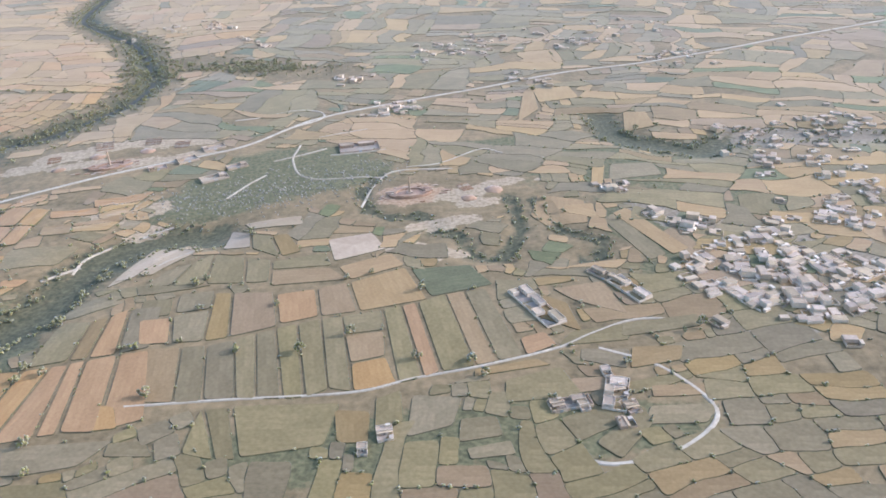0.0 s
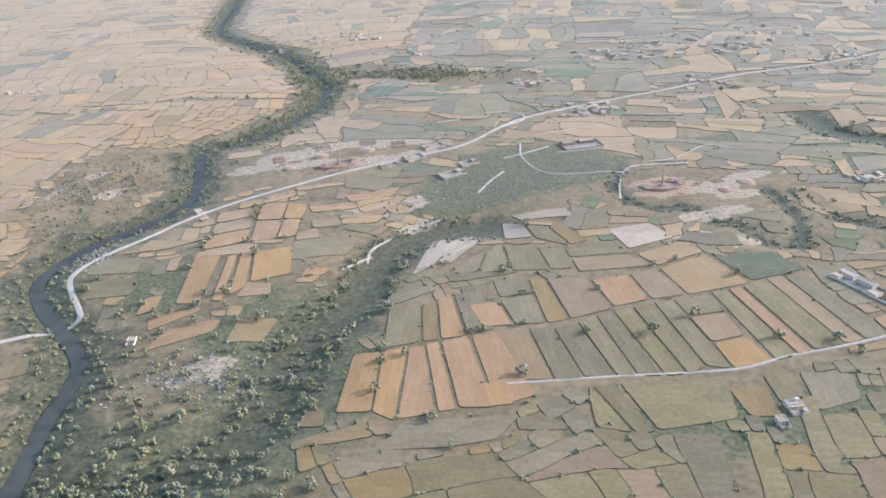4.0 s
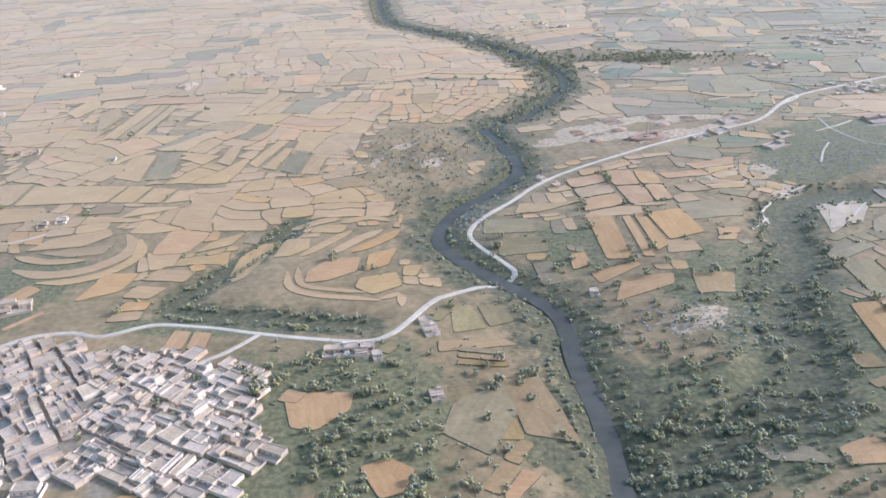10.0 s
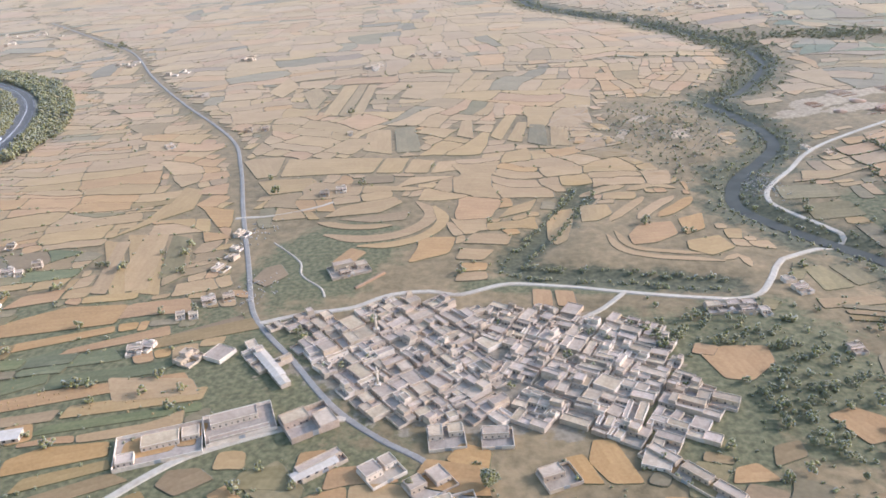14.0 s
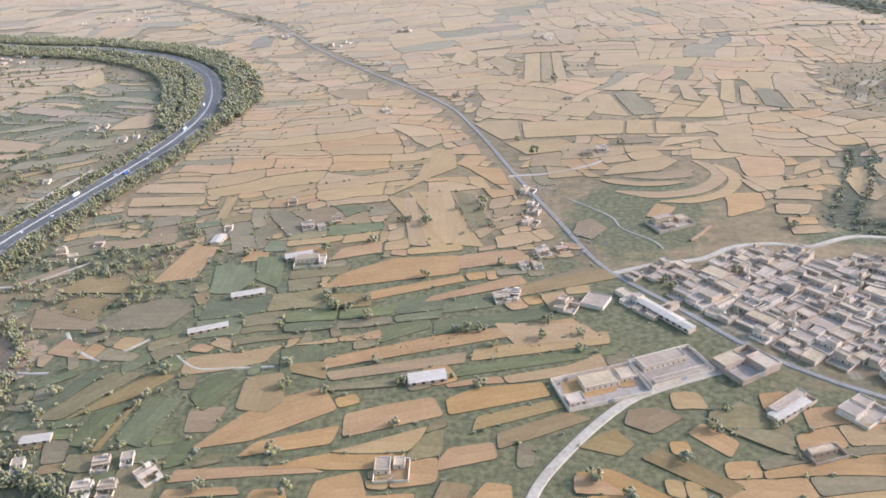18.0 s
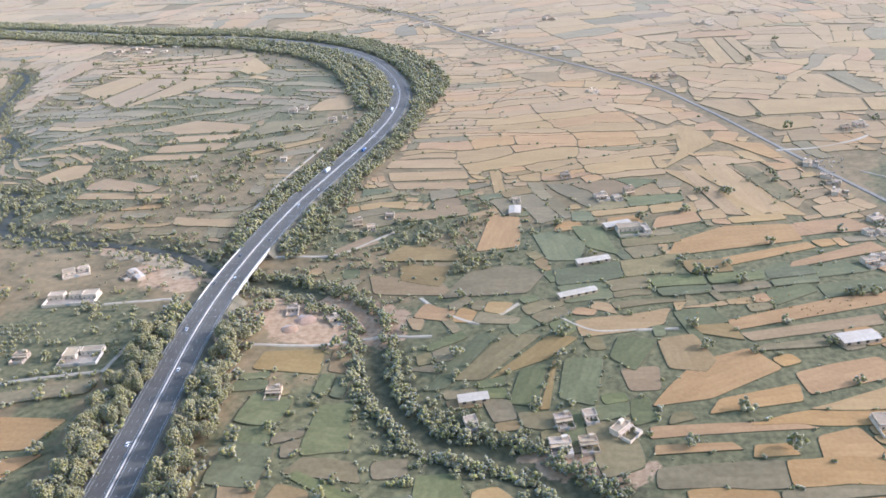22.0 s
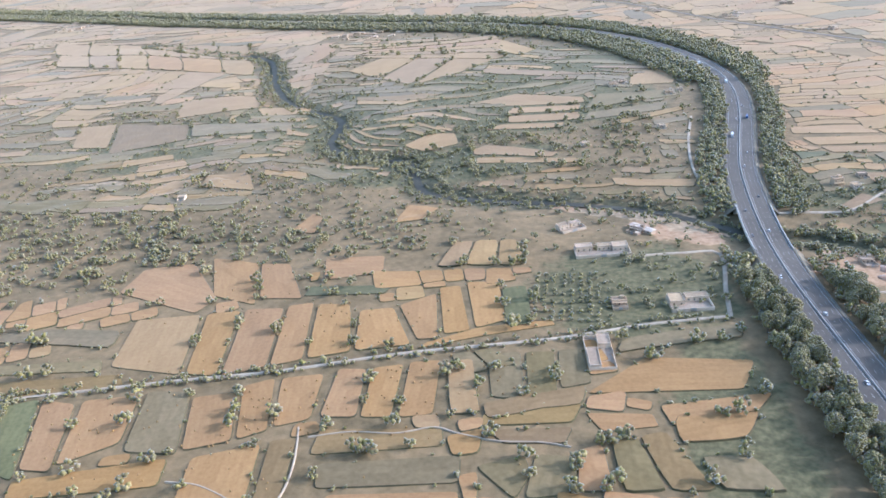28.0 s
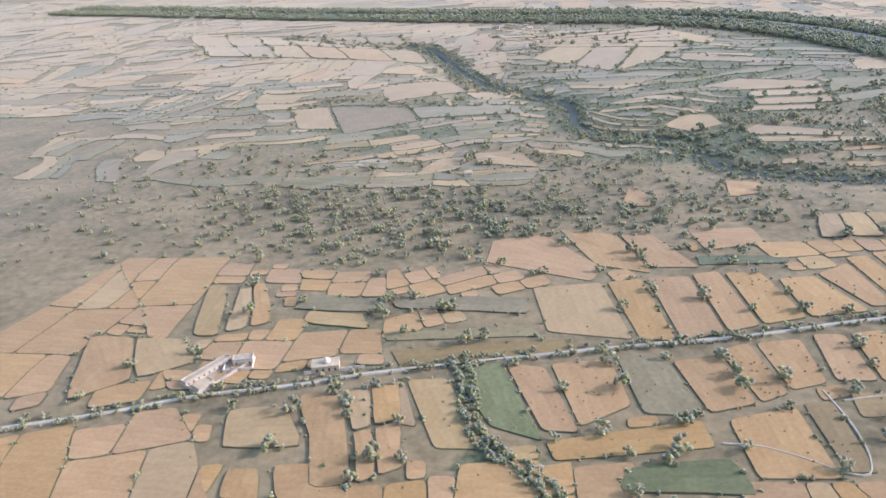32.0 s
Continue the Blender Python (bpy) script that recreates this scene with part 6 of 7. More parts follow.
# scattered scrub where nothing else grows, thick on the slopes and along the water
for x0, x1, y0, y1, n, small, large in ((-4300, 1200, 40, 2300, 3000, 0.4, 1.1), (-2950, -2180, 330, 720, 2300, 0.6, 2.8), (-2010, -1640, 420, 640, 1500, 0.8, 2.8), (-1010, -750, 270, 500, 480, 0.8, 3.2), (-2460, -1980, 520, 930, 2400, 0.6, 2.4), (-2750, -2050, 800, 1500, 3200, 0.9, 3.0),
                                        (-700, -390, 320, 720, 480, 0.7, 2.8), (-1800, -1600, 150, 330, 900, 0.6, 2.6), (-420, -240, 780, 900, 500, 0.5, 1.5), (-2900, -2600, 700, 1000, 1500, 0.6, 2.0), (-860, -540, 1200, 2000, 1500, 1.0, 3.4), (-620, -220, 1560, 1670, 900, 1.0, 3.4), (-1030, -960, 1650, 1740, 90, 2.0, 3.8), (-780, -690, 1480, 1560, 110, 1.6, 3.4), (-2130, -2010, 1790, 1960, 120, 1.8, 3.6), (-1130, -1020, 1690, 1780, 120, 1.6, 3.4), (-950, -740, 850, 1180, 900, 0.6, 1.8), (120, 520, 560, 900, 900, 0.6, 2.2), (-2800, -2360, 300, 540, 380, 1.9, 3.4), (-2420, -2160, 380, 480, 160, 1.4, 2.6)):
    for i in range(n):
        x, y = random.gauss((x0 + x1) / 2, (x1 - x0) / 3.2), random.gauss((y0 + y1) / 2, (y1 - y0) / 3.2)
        near = random.uniform(small, large) if random.random() < 0.5 else small
        if taken_at(x, y) in (0, 4) or (x0 < -890 and y0 > 1100 and taken_at(x, y) == 2 and random.random() < 0.5):
            far_trees.append((x, y, near))

# rows of small orchard trees, with larger ones round the yards
for i in range(9):
    for j in range(12):
        if random.random() < 0.88:
            far_trees.append((-2114 + i * 6.8 + random.gauss(0, 0.5), 284 + j * 6.6 + random.gauss(0, 0.5), random.uniform(1.3, 1.7)))
for i in range(60):
    x, y = random.uniform(-2050, -1970), random.uniform(270, 395)
    if taken_at(x, y) == 4:
        far_trees.append((x, y, random.uniform(1.2, 3.0)))

# ---- houses ----
def house(w, d, h, wall, seed, label, storeys=1, veranda=True, yard=0.0):
    """A flat-roofed house: walls, roof with parapet, door, windows, and a walled yard in front where it has one."""
    r = random.Random(seed)
    root = tagged(new("house"), label, "house", "houses")
    H = h * storeys
    hw, hd = w / 2, d / 2
    Shape().box(-hw, hw, -hd, hd, -1.5, H).put("outer_wall", wall, root)
    Shape().box(-hw - 0.25, hw + 0.25, -hd - 0.25, hd + 0.25, H + 0.003, H + 0.16).put("roof", "roof", root)
    p = Shape()
    for x0, x1, y0, y1 in ((-hw, hw, -hd, -hd + 0.25), (-hw, hw, hd - 0.25, hd), (-hw, -hw + 0.25, -hd + 0.253, hd - 0.253), (hw - 0.25, hw, -hd + 0.253, hd - 0.253)):
        p.box(x0, x1, y0, y1, H + 0.163, H + 0.85)
    p.put("parapet", wall, root)
    Shape().box(-0.5, 0.5, -hd - 0.06, -hd + 0.05, 0.1, 2.2).put("door", "dark", root, "dark wooden door")
    spots = [-hw * 0.62, hw * 0.62]
    for k in range(storeys):
        for x in spots:
            Shape().box(x - 0.6, x + 0.6, -hd - 0.05, -hd + 0.05, k * h + 1.0, k * h + 2.2).put("window", "dark", root)
        Shape().box(hw - 0.05, hw + 0.05, -0.6, 0.6, k * h + 1.0, k * h + 2.2).put("window", "dark", root)
    if veranda:
        s = Shape().box(-hw, hw, -hd - 2.4, -hd - 0.003, h - 0.35, h - 0.15)
        s.put("veranda_roof", "roof", root)
        for i in range(4):
            x = -hw + 0.3 + i * (w - 0.6) / 3
            Shape().box(x - 0.17, x + 0.17, -hd - 2.3, -hd - 1.96, -1.0, h - 0.353).put("veranda_post", wall, root)
    if r.random() < 0.5:
        Shape().box(hw * 0.2, hw * 0.75, hd * 0.1, hd * 0.8, H + 0.163, H + 2.4).put("stair_room", wall, root)
    if yard:
        t = 0.25
        y0 = -hd - yard
        back = -hd - 0.003 - (2.4 if veranda else 0)
        for x0, x1, ya, yb in ((-hw, -hw + t, y0, back), (hw - t, hw, y0, back), (-hw + t + 0.003, -1.4, y0, y0 + t), (1.4, hw - t - 0.003, y0, y0 + t)):
            Shape().box(x0, x1, ya, yb, -1.5, 2.1).put("yard_wall", wall, root)
        Shape().box(-1.38, 1.38, y0 + 0.08, y0 + 0.17, 0.0, 2.2).put("gate", "steel", root, "sheet steel gate")
        Shape().box(-hw + t + 0.01, hw - t - 0.01, y0 + t + 0.01, -hd - 0.01, -1.5, 0.12).put("yard_floor", "yard", root)
        if r.random() < 0.7:
            Shape().box(hw - 3.6, hw - t - 0.01, y0 + t + 0.01, y0 + 4.2, 0.123, 2.7).put("shed", "mud", root)
    return root


HOUSES = [
    house(11, 6, 3.3, "plaster", 1, "single-storey plastered house with a walled yard", 1, True, 7.5),
    house(9, 5.5, 3.2, "mud", 2, "mud-plastered house with a flat roof", 1, False, 6),
    house(10, 7, 3.2, "plaster", 3, "two-storey plastered house with a flat roof", 2, True, 0),
    house(12, 6, 3.3, "brick", 4, "brick house with veranda and walled yard", 1, True, 8),
    house(8, 7, 3.1, "white", 5, "small whitewashed house with a flat roof", 1, False, 5),
    house(9, 8, 3.1, "brick", 6, "unplastered two-storey brick house", 2, False, 0),
    house(13, 6.5, 3.3, "white", 7, "whitewashed house with a long veranda", 1, True, 9),
    house(10, 6, 3.0, "mud", 8, "low mud-walled house and yard", 1, False, 8),
]
house_used = set()


def put_house(x, y, turn, k, scale=1.0):
    z = hz(x, y) + 0.35
    m = pose(x, y, z, 0, 0, turn) @ Matrix.Scale(scale, 4)
    if k not in house_used:
        house_used.add(k)
        HOUSES[k].matrix_world = m
        return HOUSES[k]
    c = copy_thing(HOUSES[k], m)
    c.matrix_basis = m
    return c


def inside(poly, x, y):
    hit = False
    for (ax, ay), (bx, by) in zip(poly, poly[1:] + poly[:1]):
        if (ay > y) != (by > y) and x < (bx - ax) * (y - ay) / (by - ay) + ax:
            hit = not hit
    return hit


def walls_with_roof(root, x0, x1, y0, y1, z0, h, wall, name="room"):
    """A flat-roofed block: walls rising into a parapet, and the roof between them."""
    t = 0.3
    s = Shape()
    for a0, a1, b0, b1 in ((x0, x1, y0, y0 + t), (x0, x1, y1 - t, y1), (x0, x0 + t, y0 + t + 0.003, y1 - t - 0.003), (x1 - t, x1, y0 + t + 0.003, y1 - t - 0.003)):
        s.box(a0, a1, b0, b1, z0, h + 0.55)
    s.put(name, wall, root)
    Shape().box(x0 + t + 0.005, x1 - t - 0.005, y0 + t + 0.005, y1 - t - 0.005, h - 0.25, h).put("roof", "roof", root)


def courtyard_house(x, y, turn, w, d, wall):
    """A village house on its plot: one to three flat-roofed blocks round a walled yard."""
    kind = random.choice("AABBCDD")
    tall = random.uniform(2.4, 4.0)
    upper = random.random() < 0.3
    text = {"plaster": "plastered", "mud": "mud-plastered", "white": "whitewashed", "brick": "unplastered brick"}[wall]
    form = {"A": "with a walled yard", "B": "with a wing and yard", "C": "filling its plot", "D": "with facing rows of rooms"}[kind]
    root = tagged(empty("house", x, y, hz(x, y) + 0.35, turn), f"{text} village house {form}" + (" and upper room" if upper else ""), "house", "houses")
    hw, hd = w / 2, d / 2
    deep = d * (1.0 if kind == "C" else random.uniform(0.4, 0.58))
    front = hd - deep
    walls_with_roof(root, -hw, hw, front, hd, -1.5, tall, wall)
    if kind == "B":
        walls_with_roof(root, -hw, -hw + w * random.uniform(0.3, 0.42), -hd, front - 0.01, -1.5, tall * random.uniform(0.8, 1.0), wall, "wing")
    if kind == "D":
        walls_with_roof(root, -hw, hw, -hd, -hd + d * 0.24, -1.5, tall * random.uniform(0.75, 0.95), wall, "wing")
    if upper:
        a = random.choice((-1, 1))
        e = sorted((a * hw * 0.98, a * hw * random.uniform(-0.3, 0.2)))
        walls_with_roof(root, e[0], e[1], front + 0.32 + deep * 0.12, hd - 0.32, tall + 0.003, tall * 1.85, wall, "upper_room")
    if kind != "C":
        high = random.uniform(1.5, 2.1)
        if kind != "D":
            left = -hw if kind == "A" else 0.0
            Shape().box(left, hw, -hd, -hd + 0.25, -1.5, high).put("yard_wall", wall, root)
        for side in (-1, 1):
            if kind != "B" or side > 0:
                e = sorted((side * hw, side * (hw - 0.25)))
                Shape().box(e[0], e[1], -hd + (0.253 if kind != "D" else d * 0.24 + 0.01), front - 0.01, -1.5, high).put("yard_wall", wall, root)
        Shape().box(-hw + 0.26, hw - 0.26, -hd + 0.26, front - 0.012, -1.4, 0.06).put("yard_floor", "yard", root)
    for u in (-0.6, 0.55):
        Shape().box(hw * u - 0.55, hw * u + 0.55, front - 0.05, front + 0.05, 0.9, 2.0).put("window", "dark", root)
    Shape().box(-0.55, 0.55, front - 0.06, front + 0.05, 0.1, 2.0).put("door", "dark", root, "dark wooden door")
    return root


def village(poly, turn, block, lot, avoid, yards):
    """Crowded house plots inside an outline, in blocks with lanes between, clear of roads and of the large yards."""
    tilt = radians(turn)
    eu, ev, (mx, my) = spread(poly, tilt)
    c, sn = math.cos(tilt), math.sin(tilt)
    todo = [([(mx + u * eu / 2 * c - v * ev / 2 * sn, my + u * eu / 2 * sn + v * ev / 2 * c) for u, v in ((-1, -1), (1, -1), (1, 1), (-1, 1))], False)]
    while todo:
        area, small = todo.pop()
        eu, ev, mid = spread(area, tilt)
        if not small and max(eu, ev) < block:
            area = [(mid[0] + (x - mid[0]) * (1 - 3.2 / eu), mid[1] + (y - mid[1]) * (1 - 3.2 / ev)) for x, y in area]
            small = True
        if max(eu, ev) > lot * random.uniform(1.0, 1.75) or not small:
            todo += [(h, small) for h in halved(area, tilt, eu > ev, 0.06)]
            continue
        if min(eu, ev) < 5 or not inside(poly, *mid):
            continue
        if random.random() < 0.035:
            far_trees.append((mid[0], mid[1], random.uniform(2.2, 3.2)))
            continue
        if any(far_from(np.float64(mid[0]), np.float64(mid[1]), line) < clear + min(eu, ev) / 2 for line, clear in avoid) or any(math.hypot(mid[0] - x, mid[1] - y) < r for x, y, r in yards):
            continue
        q = random.choice((0, 0, 1, 2, 3))
        w, d = (eu, ev) if q % 2 == 0 else (ev, eu)
        courtyard_house(mid[0], mid[1], turn + 90 * q + random.gauss(0, 4.0), w * 0.94, d * 0.94, random.choice(("plaster", "plaster", "plaster", "mud", "mud", "white", "white", "brick")))
        if random.random() < 0.06:
            far_trees.append((mid[0] + random.gauss(0, 3), mid[1] + random.gauss(0, 3), random.uniform(1.4, 2.4)))


CLEAR = ((MAIN_ROAD, 2.5), (VILLAGE_ROAD, 3), (SOUTH_ROAD, 4), (BRANCH_LANE, 2))
YARD_SPOTS = ((-1206, 353, 25), (-1187, 308, 18), (-1145, 302, 18), (-1105, 336, 20), (-1070, 336, 18), (-1030, 298, 17), (-948, 300, 20), (-930, 320, 14), (-968, 283, 14), (-1112, 290, 20))
WEST_HALF = [(-1286, 500), (-1217, 514), (-1176, 536), (-1122, 536), (-1108, 512), (-1085, 515), (-1075, 440), (-1062, 352), (-1120, 345), (-1184, 362), (-1202, 400), (-1240, 440)]
EAST_HALF = [(-1083, 516), (-1027, 514), (-978, 502), (-936, 473), (-930, 405), (-904, 386), (-922, 350), (-932, 308), (-965, 303), (-985, 338), (-1018, 345), (-1060, 352), (-1073, 440)]
village(WEST_HALF, -50, 62, 15, CLEAR, YARD_SPOTS)
village(EAST_HALF, -28, 58, 15, CLEAR, YARD_SPOTS)
village([(-1285, 462), (-1262, 466), (-1238, 432), (-1252, 420), (-1282, 436)], -50, 40, 17, CLEAR, ())
village([(-1335, 445), (-1300, 455), (-1295, 432), (-1328, 424)], -20, 60, 17, CLEAR, ())

# ---- bushes and far trees, joined ----
rng = np.random.RandomState(77)
TUFTS = []
for k in range(8):
    c = np.clip(rng.normal(size=(3 + k % 2, 3)), -1.2, 1.2) * (0.50, 0.50, 0.28) + (0, 0, 0.72)
    TUFTS.append(clumps(rng, c, 0.74))
CROWNS = []                          # fuller, finer crowns for the larger far trees
for k in range(6):
    CROWNS.append(clumps(rng, crown_points(rng, 14, 0.95, 0.75, 0.95), 0.38))
ft = np.array(far_trees)
tz = height(ft[:, 0], ft[:, 1])
for name, leaf, text in (("bushes", "leaf", "dark green bushes and far trees on banks and gullies"), ("scrub", "leaf_olive", "dusty olive bushes on banks and slopes")):
    pick = (np.arange(len(ft)) % 5 < 3) == (leaf == "leaf")
    v_all, f_all, n = [], [], 0
    for (x, y, s), z in zip(ft[pick], tz[pick]):
        v, f = CROWNS[rng.randint(6)] if s > 2.1 else TUFTS[rng.randint(8)]
        a = rng.uniform(0, 6.28)
        ca, sa = math.cos(a) * s * 1.25, math.sin(a) * s * 1.25
        w = np.stack([v[:, 0] * ca - v[:, 1] * sa + x, v[:, 0] * sa + v[:, 1] * ca + y, v[:, 2] * s * rng.uniform(1.0, 1.6) + z], 1)
        v_all.append(w)
        f_all.append(f + n)
        n += len(v)
    me = bpy.data.meshes.new(name)
    me.from_pydata(np.vstack(v_all), [], np.vstack(f_all))
    me.polygons.foreach_set("use_smooth", [True] * len(me.polygons))
    me.materials.append(M[leaf])
    tagged(new(name, me), text, "bushes", kind="stuff")


# single farmhouses beside the fields and tracks
for x, y, turn, k in (
        (129, 555, 10, 4), (134, 530, 10, 6), (141, 507, 15, 0), (129, 484, 100, 3), (81, 510, 15, 0), (102, 509, 15, 4), (-60, 484, 10, 6), (-76, 465, 5, 4),
        (-795, 448, 15, 0), (-676, 934, 40, 4), (-658, 903, 40, 0), (-647, 620, 5, 4), (-805, 546, 20, 6), (-812, 560, 110, 4), (-862, 506, 10, 0), (-880, 512, 10, 6), (-848, 502, 15, 4),
        (-1362, 606, 70, 6), (-1359, 652, 72, 4), (-1366, 690, 72, 6), (-1352, 630, 250, 0), (-1348, 540, 25, 6), (-1330, 545, 25, 0), (-1364, 510, 20, 4), (-1382, 454, 15, 6), (-1225, 590, 30, 3),
        (-1292, 801, 10, 0), (-1273, 812, 10, 6), (-1480, 1092, 15, 3), (-1453, 1095, 15, 0), (-1305, 1041, 10, 4), (-1582, 1020, 40, 6)):
    put_house(x, y, turn, k)
for x, y, turn, k in (
        (-1591, 605, 20, 6), (-1562, 614, 20, 2), (-1575, 600, 20, 4), (-1678, 605, 10, 4), (-1835, 547, 15, 2), (-1820, 540, 15, 4), (-1806, 569, 5, 1), (-1626, 670, 10, 7), (-1372, 459, -10, 6),
        (-1352, 511, 20, 4), (-1635, 247, 15, 0), (-1637, 225, 10, 6), (-1618, 250, 15, 4), (-1600, 237, 50, 6), (-1620, 226, 10, 0), (-2028, 447, -40, 3), (-1834, 271, 5, 0), (-2052, 310, 5, 0),
        (-2032, 976, 10, 6), (-1956, 920, 10, 6), (-1940, 931, 12, 4), (-1980, 760, 10, 4), (-2075, 698, 30, 4), (-2518, 543, 10, 4), (-1694, 245, 20, 4), (-2018, 986, 10, 6)):
    put_house(x, y, turn, k)


# ---- walled compounds, long sheds ----
def compound(x, y, turn, w, d, wall, rooms, label, high=2.4):
    """A walled yard with rooms along its walls. rooms: boxes x0, x1, y0, y1, height."""
    root = tagged(empty("walled_compound", x, y, hz(x, y) + 0.4, turn), label, "compound", "walled compounds")
    hw, hd, t = w / 2, d / 2, 0.35
    for x0, x1, y0, y1 in ((-hw, hw, hd - t, hd), (-hw, -2.2, -hd, -hd + t), (2.2, hw, -hd, -hd + t), (-hw, -hw + t, -hd + t + 0.003, hd - t - 0.003), (hw - t, hw, -hd + t + 0.003, hd - t - 0.003)):
        Shape().box(x0, x1, y0, y1, -2.5, high).put("yard_wall", wall, root)
    Shape().box(-2.18, 2.18, -hd + 0.1, -hd + 0.2, 0, high).put("gate", "steel", root, "sheet steel gate")
    Shape().box(-hw + t + 0.01, hw - t - 0.01, -hd + t + 0.01, hd - t - 0.01, -2.5, 0.15).put("yard_floor", "yard", root)
    for x0, x1, y0, y1, h in rooms:
        Shape().box(x0, x1, y0, y1, 0.153, h).put("room", wall, root)
        Shape().box(x0 - 0.3, x1 + 0.3, y0 - 0.3, y1 + 0.3, h + 0.003, h + 0.2).put("roof", "roof", root)
        s = Shape()
        for a0, a1, b0, b1 in ((x0, x1, y0, y0 + 0.25), (x0, x1, y1 - 0.25, y1), (x0, x0 + 0.25, y0 + 0.253, y1 - 0.253), (x1 - 0.25, x1, y0 + 0.253, y1 - 0.253)):
            s.box(a0, a1, b0, b1, h + 0.203, h + 0.85)
        s.put("parapet", wall, root)
        n = max(1, int((x1 - x0) / 4))
        for i in range(n):
            u = x0 + (i + 0.5) * (x1 - x0) / n
            Shape().box(u - 0.55, u + 0.55, y0 - 0.05, y0 + 0.05, 1.0, min(h - 0.5, 2.3)).put("window", "dark", root)
    return root


compound(80, 662, -64, 76, 22, "white", [(-37, -20, 2, 10.5, 3.6), (-16, 2, 3, 10.5, 3.4), (6, 16, -10, 0, 3.4), (18, 37, 2, 10.5, 4.2), (-36, -28, -10, -3, 3.2)], "long whitewashed compound between ploughed strips")
compound(-2068, 240, 96, 40, 18, "white", [(-19.5, 2, 1, 8.5, 3.6), (6, 19.5, -8.5, 0, 3.5)], "long whitewashed farm compound beside the lane")
compound(-2062, 399, 8, 46, 20, "white", [(-22, -8, 2, 9.5, 4.4), (-4, 8, 3, 9.5, 3.5), (9, 22, 0, 9.5, 4.0)], "whitewashed farm compound beside a field")
compound(-2089, 452, 30, 24, 16, "white", [(-11.5, -1, 0, 7.5, 3.8), (2, 11.5, 2, 7.5, 3.2)], "whitewashed farm compound among bushes")
compound(-2001, 309, 8, 30, 22, "white", [(-14.5, -4, -2, 10.5, 3.5), (-2, 14.5, 3, 10.5, 3.3)], "walled whitewashed compound near the motorway trees")
compound(-2633, 147, 62, 38, 20, "mud", [(-18.5, 18.5, 4, 9.5, 3.4), (-18, -6, -9.5, -2, 3.0)], "old mud-walled compound beside the lane")
compound(-2620, 160, 15, 20, 14, "white", [(-4, 9.5, 0, 6.5, 4.2)], "small whitewashed compound beside the lane")
compound(-1308, 328, 20, 60, 36, "white", [(-12, 14, -2, 12, 3.6), (16, 28, 0, 12, 3.4), (-28, -16, -14, -4, 3.2)], "wide whitewashed compound beside the village road", 2.8)
compound(-1257, 352, 24, 50, 34, "white", [(-20, 14, 2, 14, 4.0), (-22, 20, -16, -11, 3.6)], "whitewashed compound with a wide grey roof", 3.0)
compound(-1206, 353, 34, 36, 30, "brick", [(-17, 2, 2, 14.5, 5.2), (4, 17.5, -14.5, 4, 5.0)], "tall brick compound with pale roofs", 4.6)
compound(-1187, 308, 40, 34, 14, "plaster", [(-16, 16, 0, 6.5, 3.6)], "plastered yard with an arcaded row of rooms")
compound(-1145, 302, 40, 26, 22, "white", [(-12.5, 0, -2, 10.5, 4.6), (3, 12.5, 0, 10.5, 3.6)], "whitewashed compound at the village edge")
compound(-1105, 336, 10, 26, 24, "white", [(-12, -2, 0, 11.5, 4.2), (2, 12, 2, 11.5, 3.6)], "whitewashed walled yard beside a stubble field")
compound(-1070, 336, 5, 22, 20, "white", [(-10, 8, 1, 9.5, 4.0)], "small whitewashed yard at the village edge")
compound(-1030, 298, 25, 24, 20, "plaster", [(-11, 4, 0, 9.5, 4.0)], "plastered house yard between stubble plots")
compound(-948, 300, -45, 70, 16, "plaster", [(-34, -12, 0, 7.5, 3.4), (-8, 12, 0, 7.5, 3.6), (15, 34, 0, 7.5, 3.2)], "long row of plastered yards at the village edge")
compound(-1222, 594, 25, 40, 26, "plaster", [(-14, 6, 4, 12, 6.0), (8, 19, -2, 8, 4.0)], "plastered schoolyard with red-roofed rooms")
compound(-1440, 240, 5, 22, 20, "white", [(-10.5, -1, -2, 9.5, 3.6), (1, 8, 2, 9.5, 3.2)], "whitewashed farm compound in a stubble field")
compound(-1566, 520, 10, 30, 22, "white", [(-14, 8, 0, 10, 4.0), (9, 14, -8, 4, 3.2)], "whitewashed farm compound among bushes")
compound(-873, 507, 6, 44, 18, "plaster", [(-21, -8, 0, 8.5, 3.4), (-4, 8, 0, 8.5, 3.6), (10, 21, 0, 8.5, 3.2)], "row of plastered yards beside the village road")
compound(-395, 1095, 35, 30, 22, "plaster", [(-14, -4, 0, 10, 3)], "roofless walled yard beside the kiln road")
compound(-335, 1020, 30, 38, 20, "mud", [(8, 18, 0, 9.5, 3)], "low walled yard on the meadow")
compound(-367, 1141, 32, 34, 18, "mud", [(-16, -8, 0, 8.5, 2.8)], "roofless walled enclosure beside the kiln road")
compound(-312, 1060, 28, 30, 16, "plaster", [(6, 14, 0, 7.5, 2.8)], "low pale walled enclosure on the meadow")
compound(-430, 1065, 30, 26, 16, "brick", [(-12, -4, 0, 7.5, 2.8)], "brick-walled yard beside the kiln")
compound(-140, 1120, 12, 60, 34, "brick", [(-28, -8, 4, 16, 4), (0, 24, 6, 16, 4)], "brick-walled yard with low rooms")
compound(160, 715, -50, 46, 14, "plaster", [(-22, -6, 0, 6.5, 3.6), (0, 20, 0, 6.5, 3.6)], "row of plastered yards at the hamlet edge")
